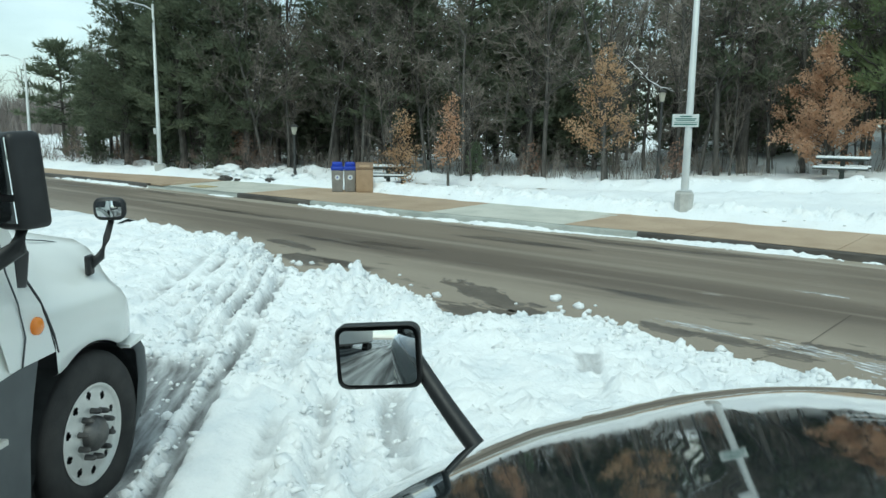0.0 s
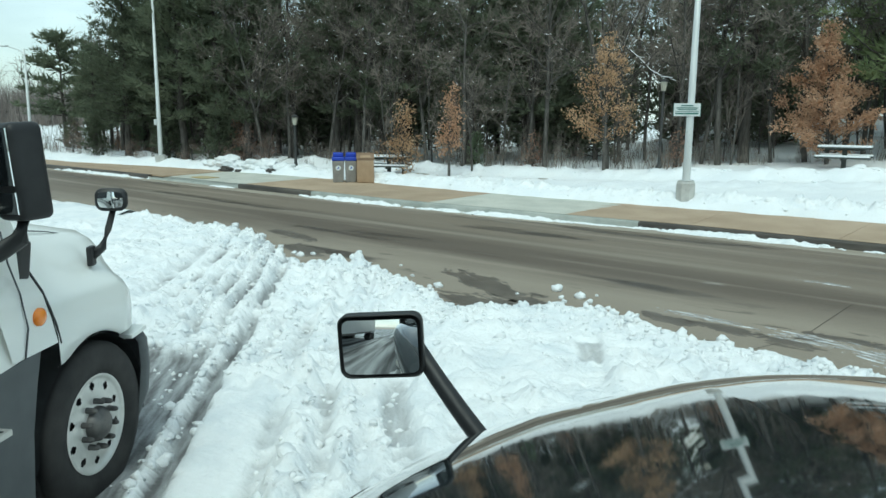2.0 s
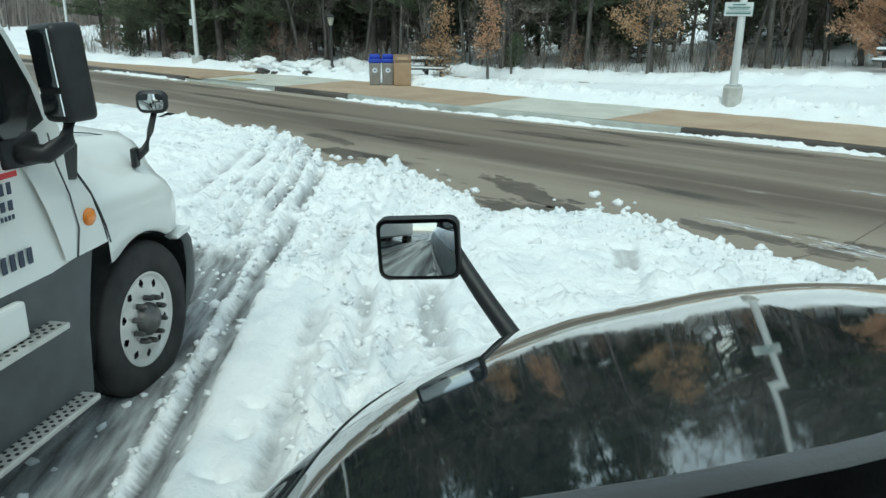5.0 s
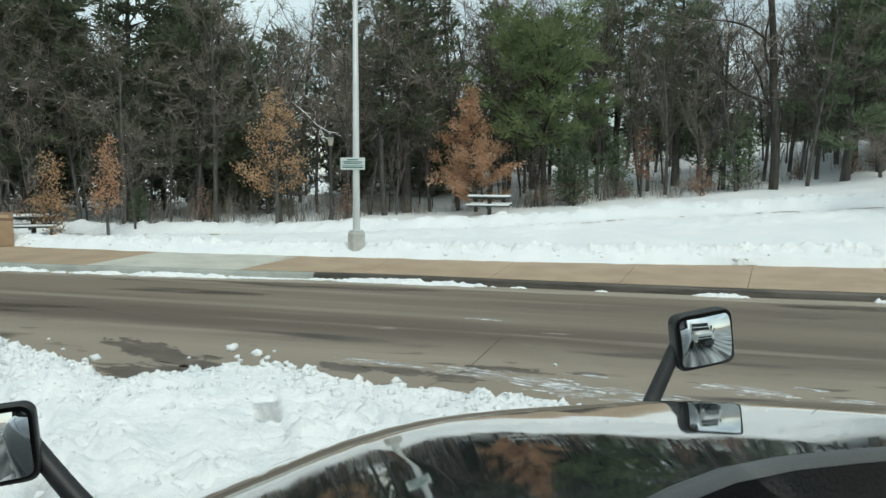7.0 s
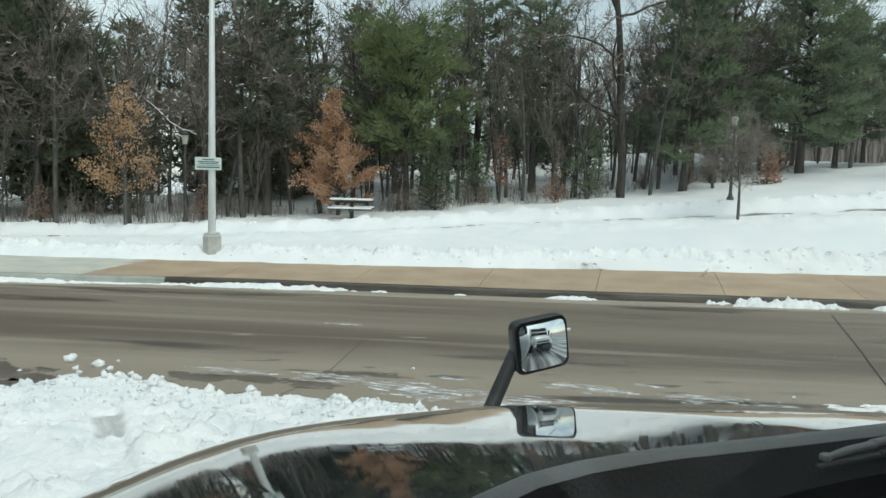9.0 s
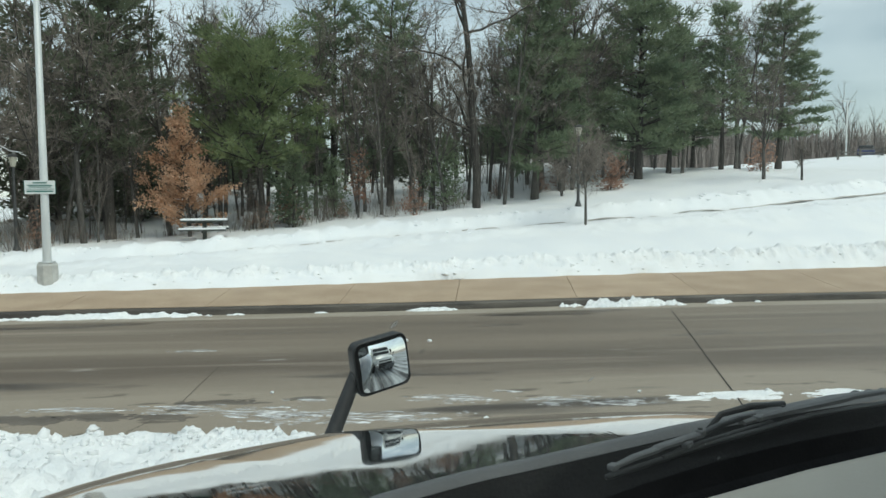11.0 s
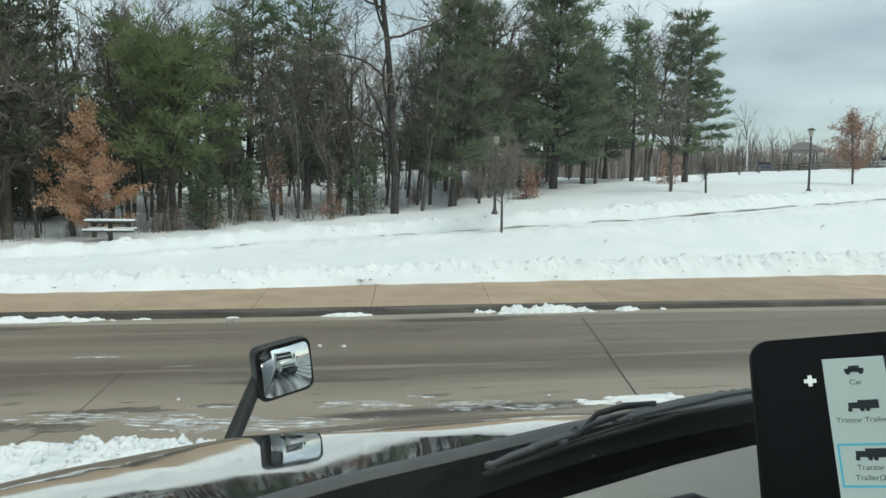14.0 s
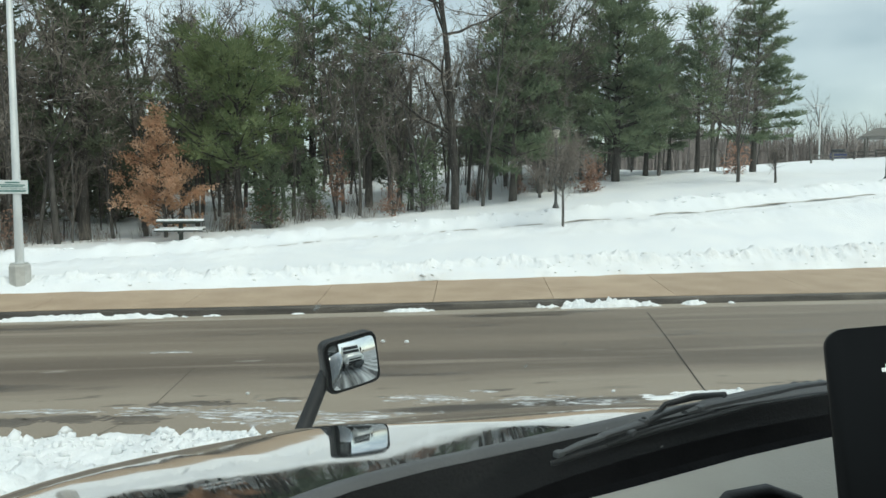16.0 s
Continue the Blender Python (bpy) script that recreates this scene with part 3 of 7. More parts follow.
def bare_tree(seed, height, label, fork=0.45, spread=0.75, twigs=3, thick=0.008, mat=None, name="bare_tree", crown=1.0, snow=0.0, lean=None, gnarl=1.0):
    """A leafless broadleaf: trunk, limbs, branches and a haze of fine twigs, with snow left on some limbs."""
    rng = random.Random(seed)
    wood, fine, white = Soup(), Soup(), Soup()

    def rest(a, b, r):
        b = a.lerp(b, min(0.15 / max((b - a).length, 0.01), 1) * rng.uniform(0.5, 1.3))
        w = Vector((rng.uniform(-1, 1), rng.uniform(-1, 1), 0)).normalized() * (r * 0.8 + 0.006)
        up = Vector((0, 0, r * 0.9 + 0.004))
        k = len(white.v)
        white.v += [a - w + up, a + w + up, b + w + up, b - w + up, a + up * 2.2 + Vector((0, 0, 0.02)), b + up * 2.2 + Vector((0, 0, 0.02))]
        white.f += [(k, k + 4, k + 5, k + 3), (k + 1, k + 2, k + 5, k + 4), (k, k + 1, k + 4), (k + 3, k + 5, k + 2)]

    def grow(p, d, L, r, level):
        L = L * crown if level == 1 else L
        segs = (7, 5, 3, 2)[min(level, 3)]
        pts, dd = wander(rng, p, d, L, segs, (0.07, 0.24, 0.28, 0.3)[min(level, 3)] * gnarl, 0.03)
        rad = [r * (1 - (0.62 if level else 0.5) * i / segs) for i in range(segs + 1)]
        if level < (1 if name == "sapling" else 2):
            wood.tube(pts, rad, 7 if level == 0 else 4)
        else:
            fine.tube(pts, rad, 3)
        if level and snow and abs(d.z) < 0.6:
            for i in range(segs):
                if rng.random() < snow * 0.45:
                    rest(pts[i], pts[i + 1], rad[i])
        if level >= twigs:
            return
        if level >= 1:
            for _ in range(int((16, 9)[level - 1 if level < 2 else 1] * (0.5 + L / 2))):
                s = rng.uniform(0.2, 1.0)
                i = min(int(s * segs), segs - 1)
                q = pts[i].lerp(pts[i + 1], s * segs - i)
                nd = (dd * 0.6 + rdir(rng, 0.25)).normalized()
                side = nd.cross(rdir(rng))
                fine.blade(q, nd * rng.uniform(0.25, 0.75), 0.0125, side.normalized() if side.length > 0.05 else Vector((1, 0, 0)))
        count = (rng.randint(11, 14), rng.randint(6, 8), rng.randint(3, 5))[min(level, 2)]
        for k in range(count):
            s = rng.uniform(fork, 1.0) if level == 0 else rng.uniform(0.25, 1.0)
            i = min(int(s * segs), segs - 1)
            c = pts[i].lerp(pts[i + 1], s * segs - i)
            side = rdir(rng, 0.1)
            nd = (dd * rng.uniform(0.5, 1.0) + side * spread).normalized()
            if level == 0:
                nd = (nd + Vector((0, 0, 0.30))).normalized()
                nd.z = max(nd.z, 0.18)
            grow(c, nd, L * rng.uniform(0.32, 0.55) * (0.8 if level else 0.75), max(r * (0.40 - 0.12 * s) * (0.8 if level else 1), 0.005), level + 1)

    grow(Vector((0, 0, -0.2)), (Vector(lean) if lean else Vector((rng.uniform(-0.06, 0.06), rng.uniform(-0.06, 0.06), 1))).normalized(), height * 0.8, height * thick + 0.02, 0)
    root = thing(name, label, "tree")
    part("trunk", wood.mesh("trunk", mat or M_BARKGREY, True), None, root)
    part("crown", fine.mesh("crown", M_TWIG), None, root)
    if white.f:
        part("branch_snow", white.mesh("branch_snow", M_SNOW), None, root, "snow lying along the limbs")["kind"] = "stuff"
    return root


def plume_pine(seed, height, radius, bare, mat, label, puffs=5, blades=24, puff=0.42, top=0.5, step=0.55, lift=0.28, flat=0.5, needle=0.26, wide=0.016, core=7):
    """A white pine of rounded plumes: whorls of limbs, each carrying tufted puffs of long needles."""
    rng = random.Random(seed)
    wood, green = Soup(), Soup()
    lean = Vector((rng.uniform(-0.03, 0.03), rng.uniform(-0.03, 0.03), 1))
    pts = [Vector((0, 0, -0.3))] + [lean * (height * i / 8) + Vector((rng.uniform(-0.05, 0.05), rng.uniform(-0.05, 0.05), 0)) for i in range(1, 9)]
    r0 = height * 0.013 + 0.05
    wood.tube(pts, [r0 * 1.2] + [r0 * (1 - 0.115 * i) for i in range(1, 9)], 8)
    z = bare * height
    while z < height * 0.97:
        f = (z - bare * height) / (height * (1 - bare))
        ph = rng.uniform(0, 6.28)
        for k in range(rng.randint(4, 6)):
            th = ph + 1.2 * k + rng.uniform(-0.4, 0.4)
            L = radius * (0.72 + 0.28 * min(f / 0.2, 1)) * (1 - f) ** top * rng.uniform(0.6, 1.12) + 0.3
            d = Vector((math.cos(th), math.sin(th), rng.uniform(-0.02, lift) + 0.55 * f))
            zz = z + rng.uniform(-0.2, 0.2)
            b, _ = wander(rng, lean * zz, d.normalized(), L, 4, 0.10, 0.03)
            wood.tube(b[::2], [0.014 * L + 0.012, 0.008 * L + 0.006, 0.004], 3)
            for _ in range(core):
                s = rng.uniform(0.15, 0.8)
                i = min(int(s * 4), 3)
                c = b[i].lerp(b[i + 1], s * 4 - i) + Vector((rng.gauss(0, 0.12), rng.gauss(0, 0.12), rng.uniform(-0.15, 0.15)))
                dd = (d.normalized() + rdir(rng) * 0.9).normalized()
                sd = dd.cross(rdir(rng))
                green.blade(c, dd * rng.uniform(0.35, 0.65), 0.10, sd.normalized() if sd.length > 0.05 else Vector((0, 0, 1)))
            m = max(2, int(puffs * L / radius + 0.5))
            for q in range(m):
                s = 1 - 0.72 * (q + 0.6 * rng.random()) / m
                i = min(int(s * 4), 3)
                c = b[i].lerp(b[i + 1], s * 4 - i)
                off = 0.16 * L * (1.3 - s)
                c = c + Vector((rng.gauss(0, off), rng.gauss(0, off), rng.uniform(-0.05, 0.12)))
                out = Vector((d.x, d.y, 0.25)).normalized()
                R = puff * rng.uniform(0.75, 1.3)
                for _ in range(blades):
                    v = rdir(rng)
                    p = c + Vector((v.x * R, v.y * R, v.z * R * flat)) * rng.uniform(0.2, 1.0)
                    dd = (out * 0.55 + v * 0.75 + Vector((0, 0, 0.4))).normalized()
                    sd = dd.cross(rdir(rng))
                    green.blade(p - dd * 0.08, dd * needle * rng.uniform(0.7, 1.3), wide * rng.uniform(0.7, 1.3), sd.normalized() if sd.length > 0.05 else Vector((0, 0, 1)))
        z += step * rng.uniform(0.75, 1.25)
    for _ in range(int(4 * bare * height)):
        h, th = rng.uniform(0.8, bare * height + 0.8), rng.uniform(0, 6.28)
        b, _ = wander(rng, lean * h, Vector((math.cos(th), math.sin(th), rng.uniform(-0.15, 0.25))).normalized(), rng.uniform(0.5, 1.8), 3, 0.2)
        wood.tube(b[::3], [0.014, 0.004], 3)
    root = thing("pine_tree", label, "tree")
    part("trunk", wood.mesh("trunk", M_BARK, True), None, root)
    part("crown", green.mesh("crown", mat), None, root)
    return root


def leafy_oak(seed, height, width, mat, label, leaves=2600, low=0.18, name="oak_tree", gap=0.0, size=0.13):
    """A small oak that keeps its dry leaves: a pyramid of clumps on thin limbs."""
    rng = random.Random(seed)
    wood, leaf = Soup(), Soup()
    trunk, _ = wander(rng, Vector((0, 0, -0.2)), Vector((0, 0, 1)), height * 0.97, 6, 0.04)
    wood.tube(trunk, [height * 0.014 * (1 - 0.14 * i) + 0.008 for i in range(7)], 6)
    limbs = []
    n = int(20 + height * 6)
    for k in range(n):
        f = low + (0.98 - low) * (k + rng.random()) / n
        i = min(int(f * 6), 5)
        p = trunk[i].lerp(trunk[i + 1], f * 6 - i)
        th = 2.4 * k + rng.uniform(-0.4, 0.4)
        prof = min((f - low) / 0.16 + 0.65, 1.0) * (1 - f) ** 0.95 + 0.06
        L = 0.5 * width * prof * rng.uniform(0.65, 1.25) * 1.25
        b, _ = wander(rng, p, Vector((math.cos(th), math.sin(th), 0.35 + 0.5 * f)).normalized(), L, 4, 0.16)
        wood.tube(b, [0.022, 0.017, 0.012, 0.008, 0.004], 3)
        if rng.random() < gap:
            continue
        limbs.append((b, L))
    total = sum(L + 0.2 for _, L in limbs)
    for b, L in limbs:
        clumps = max(2, int(5 * L))
        for c in range(clumps):
            s = rng.uniform(0.2, 1.0)
            i = min(int(s * 4), 3)
            cc = b[i].lerp(b[i + 1], s * 4 - i) + rdir(rng) * 0.12
            for _ in range(int(leaves * (L + 0.2) / total / clumps)):
                p = cc + Vector((rng.gauss(0, 0.13), rng.gauss(0, 0.13), rng.gauss(0, 0.10)))
                d = rdir(rng, -0.4) * size * rng.uniform(0.7, 1.25)
                sd = d.cross(rdir(rng))
                sd = sd.normalized() * size * 0.32 if sd.length > 1e-4 else Vector((size * 0.3, 0, 0))
                leaf.leaf(p, d, sd)
    root = thing(name, label, "tree")
    part("trunk", wood.mesh("trunk", M_BARKGREY, True), None, root)
    part("crown", leaf.mesh("crown", mat), None, root)
    return root


def place(ob, x, y, turn=0.0, size=1.0, dz=0.0, tall=1.0):
    m = pose(x, y, land(x, y) - 0.05 + dz, 0, 0, turn) @ Matrix.Diagonal((size, size, size * tall, 1))
    ob.matrix_world = m
    return ob


def again(ob, x, y, turn=0.0, size=1.0, tall=1.0, label=""):
    c = copy_thing(ob, Matrix.Identity(4))
    place(c, x, y, turn, size, 0.0, tall)
    if label:
        c["label"] = label
    return c


def shrub(seed, height, label):
    """A thicket of thin upright stems."""
    rng = random.Random(seed)
    s = Soup()
    for _ in range(rng.randint(10, 15)):
        p = Vector((rng.gauss(0, 0.28), rng.gauss(0, 0.28), -0.05))
        pts, d = wander(rng, p, Vector((rng.gauss(0, 0.22), rng.gauss(0, 0.22), 1)).normalized(), height * rng.uniform(0.5, 1.1), 4, 0.14)
        s.tube(pts[::2], [0.012, 0.008, 0.003], 3)
        for _ in range(5):
            f = rng.uniform(0.3, 1)
            i = min(int(f * 4), 3)
            q, _ = wander(rng, pts[i].lerp(pts[i + 1], f * 4 - i), (d + rdir(rng) * 0.8).normalized(), height * rng.uniform(0.15, 0.4), 2, 0.2)
            s.tube(q[::2], [0.005, 0.002], 3)
    return tagged(new("shrub", s.mesh("shrub", M_TWIG)), label, "shrub")


# kinds of trees; each one stands in the wood itself
PINE_LABEL = "dark green white pine with a bare lower trunk"
BARE_LABEL = "leafless grey broadleaf tree in the snowy wood"
SNOWY_LABEL = "leafless tree with scraps of snow on its limbs"
EDGE_PINE = "dense dark green pine with low branches at the wood's edge"
place(plume_pine(11, 7.5, 4.2, 0.36, M_PINELIGHT, "bright green white pine with rounded plumes at the wood's edge", 8, 60, 0.46, 0.30, 0.46, 0.26, 0.6, 0.22, 0.023, 8), -4.0, 31.1, 20)
pine_a = place(plume_pine(21, 11.5, 2.9, 0.20, M_PINE, PINE_LABEL, 7, 22, 0.48, 0.55, 0.55, 0.22, 0.5, 0.27, 0.040, 6), -25.0, 24.2, 0)
pine_b = place(plume_pine(22, 11.5, 2.6, 0.30, M_PINE, PINE_LABEL, 6, 22, 0.48, 0.5, 0.58, 0.20, 0.5, 0.27, 0.040, 6), -9.55, 30.0, 0)
pine_c = place(plume_pine(23, 9.4, 2.7, 0.16, M_PINESOFT, EDGE_PINE, 8, 26, 0.48, 0.60, 0.50, 0.30, 0.42, 0.27, 0.038, 7), 7.7, 32.9, 0)
pine_d = place(plume_pine(24, 10.8, 2.4, 0.24, M_PINESOFT, "tall slender pine with a high crown", 6, 24, 0.48, 0.5, 0.58, 0.20, 0.5, 0.27, 0.038, 7), 1.4, 35.6, 0)
pine_e = place(plume_pine(26, 11.0, 2.9, 0.12, M_PINE, PINE_LABEL, 4, 10, 0.62, 0.5, 0.66, 0.2, 0.5, 0.45, 0.080, 7), -30.0, 31.0, 0)
pine_f = place(plume_pine(27, 10.5, 2.5, 0.20, M_PINESOFT, "tall slender pine with a high crown", 4, 10, 0.60, 0.5, 0.68, 0.2, 0.5, 0.45, 0.080, 7), -12.0, 37.0, 0)
fir_a = place(pine_tree(25, 3.0, 1.15, 0.05, 22, M_PINESOFT, "small young fir under the trees", 1.0, 6, -0.02, 0.2), 3.65, 32.3, 0)
bare_a = place(bare_tree(31, 11.0, SNOWY_LABEL, 0.35, 0.9, snow=0.10), -7.4, 30.4, 0)
bare_b = place(bare_tree(32, 11.0, SNOWY_LABEL, 0.32, 0.95, snow=0.08), -27.6, 22.6, 0)
bare_c = place(bare_tree(33, 10.5, BARE_LABEL, 0.38, 0.85, snow=0.03), 9.9, 34.6, 0)
bare_d = place(bare_tree(34, 9.0, BARE_LABEL, 0.30, 0.9, thick=0.009, snow=0.03), -15.6, 25.2, 0)
bare_g = place(bare_tree(37, 8.6, "leafless tree with a broad crown of fine grey twigs", 0.28, 1.05, 3, 0.008, crown=1.5, snow=0.08), -13.4, 26.2)
bare_e = place(bare_tree(35, 12.0, BARE_LABEL, 0.4, 0.85, 2, crown=1.15, snow=0.04), -20.0, 33.0, 0)
bare_f = place(bare_tree(36, 12.0, BARE_LABEL, 0.5, 0.75, 2, snow=0.03), -2.2, 41.0, 0)
# the marked trees of the edge: a thick forked oak, a crooked leaning one
place(bare_tree(38, 12.5, "thick-trunked leafless oak with crooked limbs", 0.26, 1.0, 3, 0.0135, M_BARK, crown=1.15, snow=0.04, gnarl=1.25), 4.95, 31.9, 0)
place(bare_tree(39, 10.0, "leaning leafless tree with twisted limbs", 0.40, 1.05, 3, 0.011, crown=1.3, snow=0.05, lean=(-0.16, 0.05, 1), gnarl=1.5), -9.95, 28.4, 0)
shrub_a = place(shrub(41, 1.3, "thicket of bare brown stems in snow"), -14.0, 23.4)
shrub_b = place(shrub(42, 1.0, "thicket of bare brown stems in snow"), -10.8, 25.6)
shrub_c = place(shrub(43, 1.7, "tall thicket of bare brown stems in snow"), 1.2, 31.4)
russet = place(leafy_oak(51, 1.5, 1.3, M_REDTWIG, "low russet bush with dry leaves", 420, 0.15, "bush", 0.35, 0.09), 2.2, 31.2)

# the oaks that keep their leaves along the edge
place(leafy_oak(61, 5.2, 4.0, M_OAKLEAF, "rust-brown oak sapling full of dry leaves", 10500, 0.10, gap=0.22, size=0.098), -6.35, 29.0, 0)
place(leafy_oak(62, 2.9, 1.9, M_OAKPALE, "small tan oak with dry leaves beside the bins", 1500, 0.12, gap=0.2, size=0.09), -18.9, 20.6)
place(leafy_oak(63, 3.6, 1.3, M_OAKLEAF, "narrow tan oak with sparse dry leaves", 1300, 0.25, gap=0.2, size=0.09), -17.0, 21.0)
place(leafy_oak(64, 5.0, 3.5, M_OAKPALE, "open-branched oak with pale brown leaves", 3400, 0.22, gap=0.38, size=0.085), -12.35, 23.9)
place(leafy_oak(65, 4.6, 4.2, M_REDTWIG, "round russet-leaved tree alone on the snowfield", 7500, 0.22, gap=0.12, size=0.085), 32.6, 37.6)
place(leafy_oak(66, 1.9, 1.5, M_REDTWIG, "reddish bush at the end of the wood", 700, 0.1, "bush", 0.2), 11.3, 33.2)
place(leafy_oak(67, 3.4, 1.5, M_REDTWIG, "thin russet sapling among the trunks", 420, 0.3, gap=0.35), -0.1, 32.4)
place(leafy_oak(70, 2.0, 1.4, M_REDTWIG, "russet bush beside the bright pine", 380, 0.2, "bush", 0.3), -2.95, 31.5)
place(leafy_oak(68, 2.2, 1.9, M_RUSSET, "brown bush under the pines", 600, 0.1, "bush", 0.3), -29.6, 21.2)
place(leafy_oak(69, 2.2, 1.5, M_RUSSET, "brown bush under the pines", 600, 0.1, "bush", 0.3), -39.5, 21.0)
place(bare_tree(71, 3.0, "leafless sapling with a wide crown of fine twigs", 0.48, 1.3, 3, 0.011, name="sapling", crown=2.3, lean=(0.03, 0, 1)), 7.62, 24.8)
place(bare_tree(72, 2.0, "small crooked crab-apple sapling on the snowfield", 0.45, 1.3, 2, 0.02, name="sapling"), 18.9, 30.6)
# a dead limb across the park lamp, laden with snow
limb, limb_snow = Soup(), Soup()
lrng = random.Random(12)
bough = [Vector((-13.8, 27.0, 5.60)), Vector((-13.2, 26.9, 5.15)), Vector((-12.6, 26.75, 4.72)), Vector((-12.05, 26.6, 4.25)), Vector((-11.5, 26.45, 3.98)), Vector((-11.1, 26.4, 3.92))]
limb.tube(bough, [0.030, 0.027, 0.023, 0.019, 0.014, 0.008], 5)
limb_snow.tube([p + Vector((0, 0, 0.030)) for p in bough[1:]], [0.008, 0.020, 0.014, 0.024, 0.010], 5)
for k in range(16):
    i = lrng.randint(0, 4)
    p = bough[i].lerp(bough[i + 1], lrng.random())
    t, _ = wander(lrng, p, (Vector((0.6, -0.2, -0.3)) + rdir(lrng) * 0.8).normalized(), lrng.uniform(0.3, 0.9), 3, 0.3)
    limb.tube(t, [0.009, 0.007, 0.005, 0.003], 3)
    if k % 3 == 0:
        limb_snow.tube([q + Vector((0, 0, 0.012)) for q in t[:3]], [0.012, 0.016, 0.008], 4)
hung = thing("hanging_branch", "long dead branch laden with snow, hanging from a tree", "branch")
part("wood", limb.mesh("wood", M_BARKGREY, True), None, hung, "thin grey wood")
part("branch_snow", limb_snow.mesh("branch_snow", M_SNOW, True), None, hung, "snow along the branch")["kind"] = "stuff"

for bx, by, bt, bs in ((-11.3, 27.6, 70, 0.95), (-16.6, 25.8, 250, 0.9), (2.8, 34.4, 20, 0.9), (8.6, 35.8, 110, 1.0), (-20.8, 24.2, 300, 0.95), (-28.1, 21.5, 200, 0.55), (-17.1, 22.5, 40, 0.50), (6.3, 34.0, 160, 0.9), (6.2, 32.2, 75, 0.95), (9.0, 33.0, 220, 0.85), (3.6, 32.0, 320, 0.8), (-10.8, 28.9, 140, 0.9), (-8.5, 29.9, 260, 0.85), (-6.4, 36.5, 50, 1.15), (-4.6, 38.0, 190, 1.2), (-2.6, 36.8, 330, 1.1), (-8.0, 37.0, 10, 1.15)):
    again(bare_g, bx, by, bt, bs)
# dark pines and slim trunks along the edge
for px, py, src, size in ((-22.6, 24.6, pine_a, 0.95), (-26.4, 24.2, pine_b, 1.0), (-30.6, 22.6, bare_b, 0.95), (-33.0, 23.0, pine_b, 0.95), (-35.2, 21.4, bare_a, 0.85), (-36.6, 22.4, pine_a, 0.78), (-39.4, 21.8, pine_b, 0.72), (-19.6, 25.6, pine_b, 1.0), (-17.4, 27.0, pine_a, 1.0),
                          (-12.0, 30.0, bare_a, 0.95), (-10.3, 32.0, bare_a, 0.95), (-1.35, 36.6, pine_d, 1.0), (0.2, 34.2, bare_g, 1.0), (2.4, 36.2, bare_a, 0.9), (6.3, 36.6, bare_b, 0.85), (9.4, 34.6, pine_d, 0.85), (-6.6, 33.0, bare_a, 0.85),
                          (-25.2, 22.6, bare_g, 0.85), (-23.4, 22.9, bare_b, 0.75), (-21.6, 23.0, bare_g, 0.8), (-27.0, 21.8, bare_d, 0.7), (-18.4, 23.6, bare_d, 0.8), (-24.2, 24.0, bare_a, 0.9), (0.9, 33.0, bare_g, 0.85), (3.2, 33.2, bare_d, 0.95), (6.9, 34.0, bare_b, 0.85), (10.6, 34.8, bare_g, 0.9), (-5.9, 32.6, bare_c, 0.95), (-2.0, 34.0, bare_b, 0.9), (12.2, 37.2, bare_a, 0.85)):
    again(src, px, py, 37 * px, size)
# conifers where the wood ends: a broad layered pine, a slim one and the last with its plumes swept flat
layered = place(plume_pine(30, 11.4, 3.6, 0.13, M_PINESOFT, "broad dark pine with layered boughs where the wood ends", 10, 34, 0.52, 0.6, 0.50, 0.26, 0.32, 0.28, 0.034, 9), 13.5, 35.6, 70)
end_pine = place(plume_pine(48, 9.3, 2.2, 0.20, M_PINESOFT, "dark layered pine at the end of the wood", 9, 30, 0.42, 0.38, 0.58, 0.16, 0.28, 0.26, 0.032, 8), 22.6, 38.9, 70)
again(pine_d, 18.7, 37.6, 200, 0.70, 1.12, "slim grey-green pine near the end of the wood")
place(plume_pine(49, 6.6, 2.6, 0.30, M_PINE, "dark pine with ragged level boughs standing apart", 7, 22, 0.46, 0.5, 0.60, 0.12, 0.28, 0.30, 0.044, 6), -47.0, 20.9, 20)
place(bare_tree(74, 4.1, "round grey twiggy tree before the last pines", 0.36, 1.4, 3, 0.016, crown=2.6), 17.5, 31.2, 40)
place(leafy_oak(75, 1.9, 2.0, M_REDTWIG, "reddish bush at the end of the wood", 500, 0.1, "bush", 0.3), 19.8, 35.6)
for bx, by, bt, bs in ((20.4, 39.2, 70, 1.0), (19.8, 38.2, 40, 1.05), (21.2, 40.4, 210, 1.0), (16.6, 37.6, 20, 1.0), (10.6, 38.6, 130, 1.3), (14.6, 39.6, 60, 1.2), (8.4, 37.4, 240, 1.2)):
    again(bare_g if bt % 20 == 10 else bare_d, bx, by, bt, bs)
again(bare_a, 11.2, 36.4, 210, 0.85)
again(pine_c, 16.2, 38.4, 300, 0.80)
again(end_pine, 18.6, 40.8, 100, 0.75)
again(pine_b, -45.4, 21.8, 130, 0.60)
again(bare_d, -42.0, 21.2, 220, 0.85)

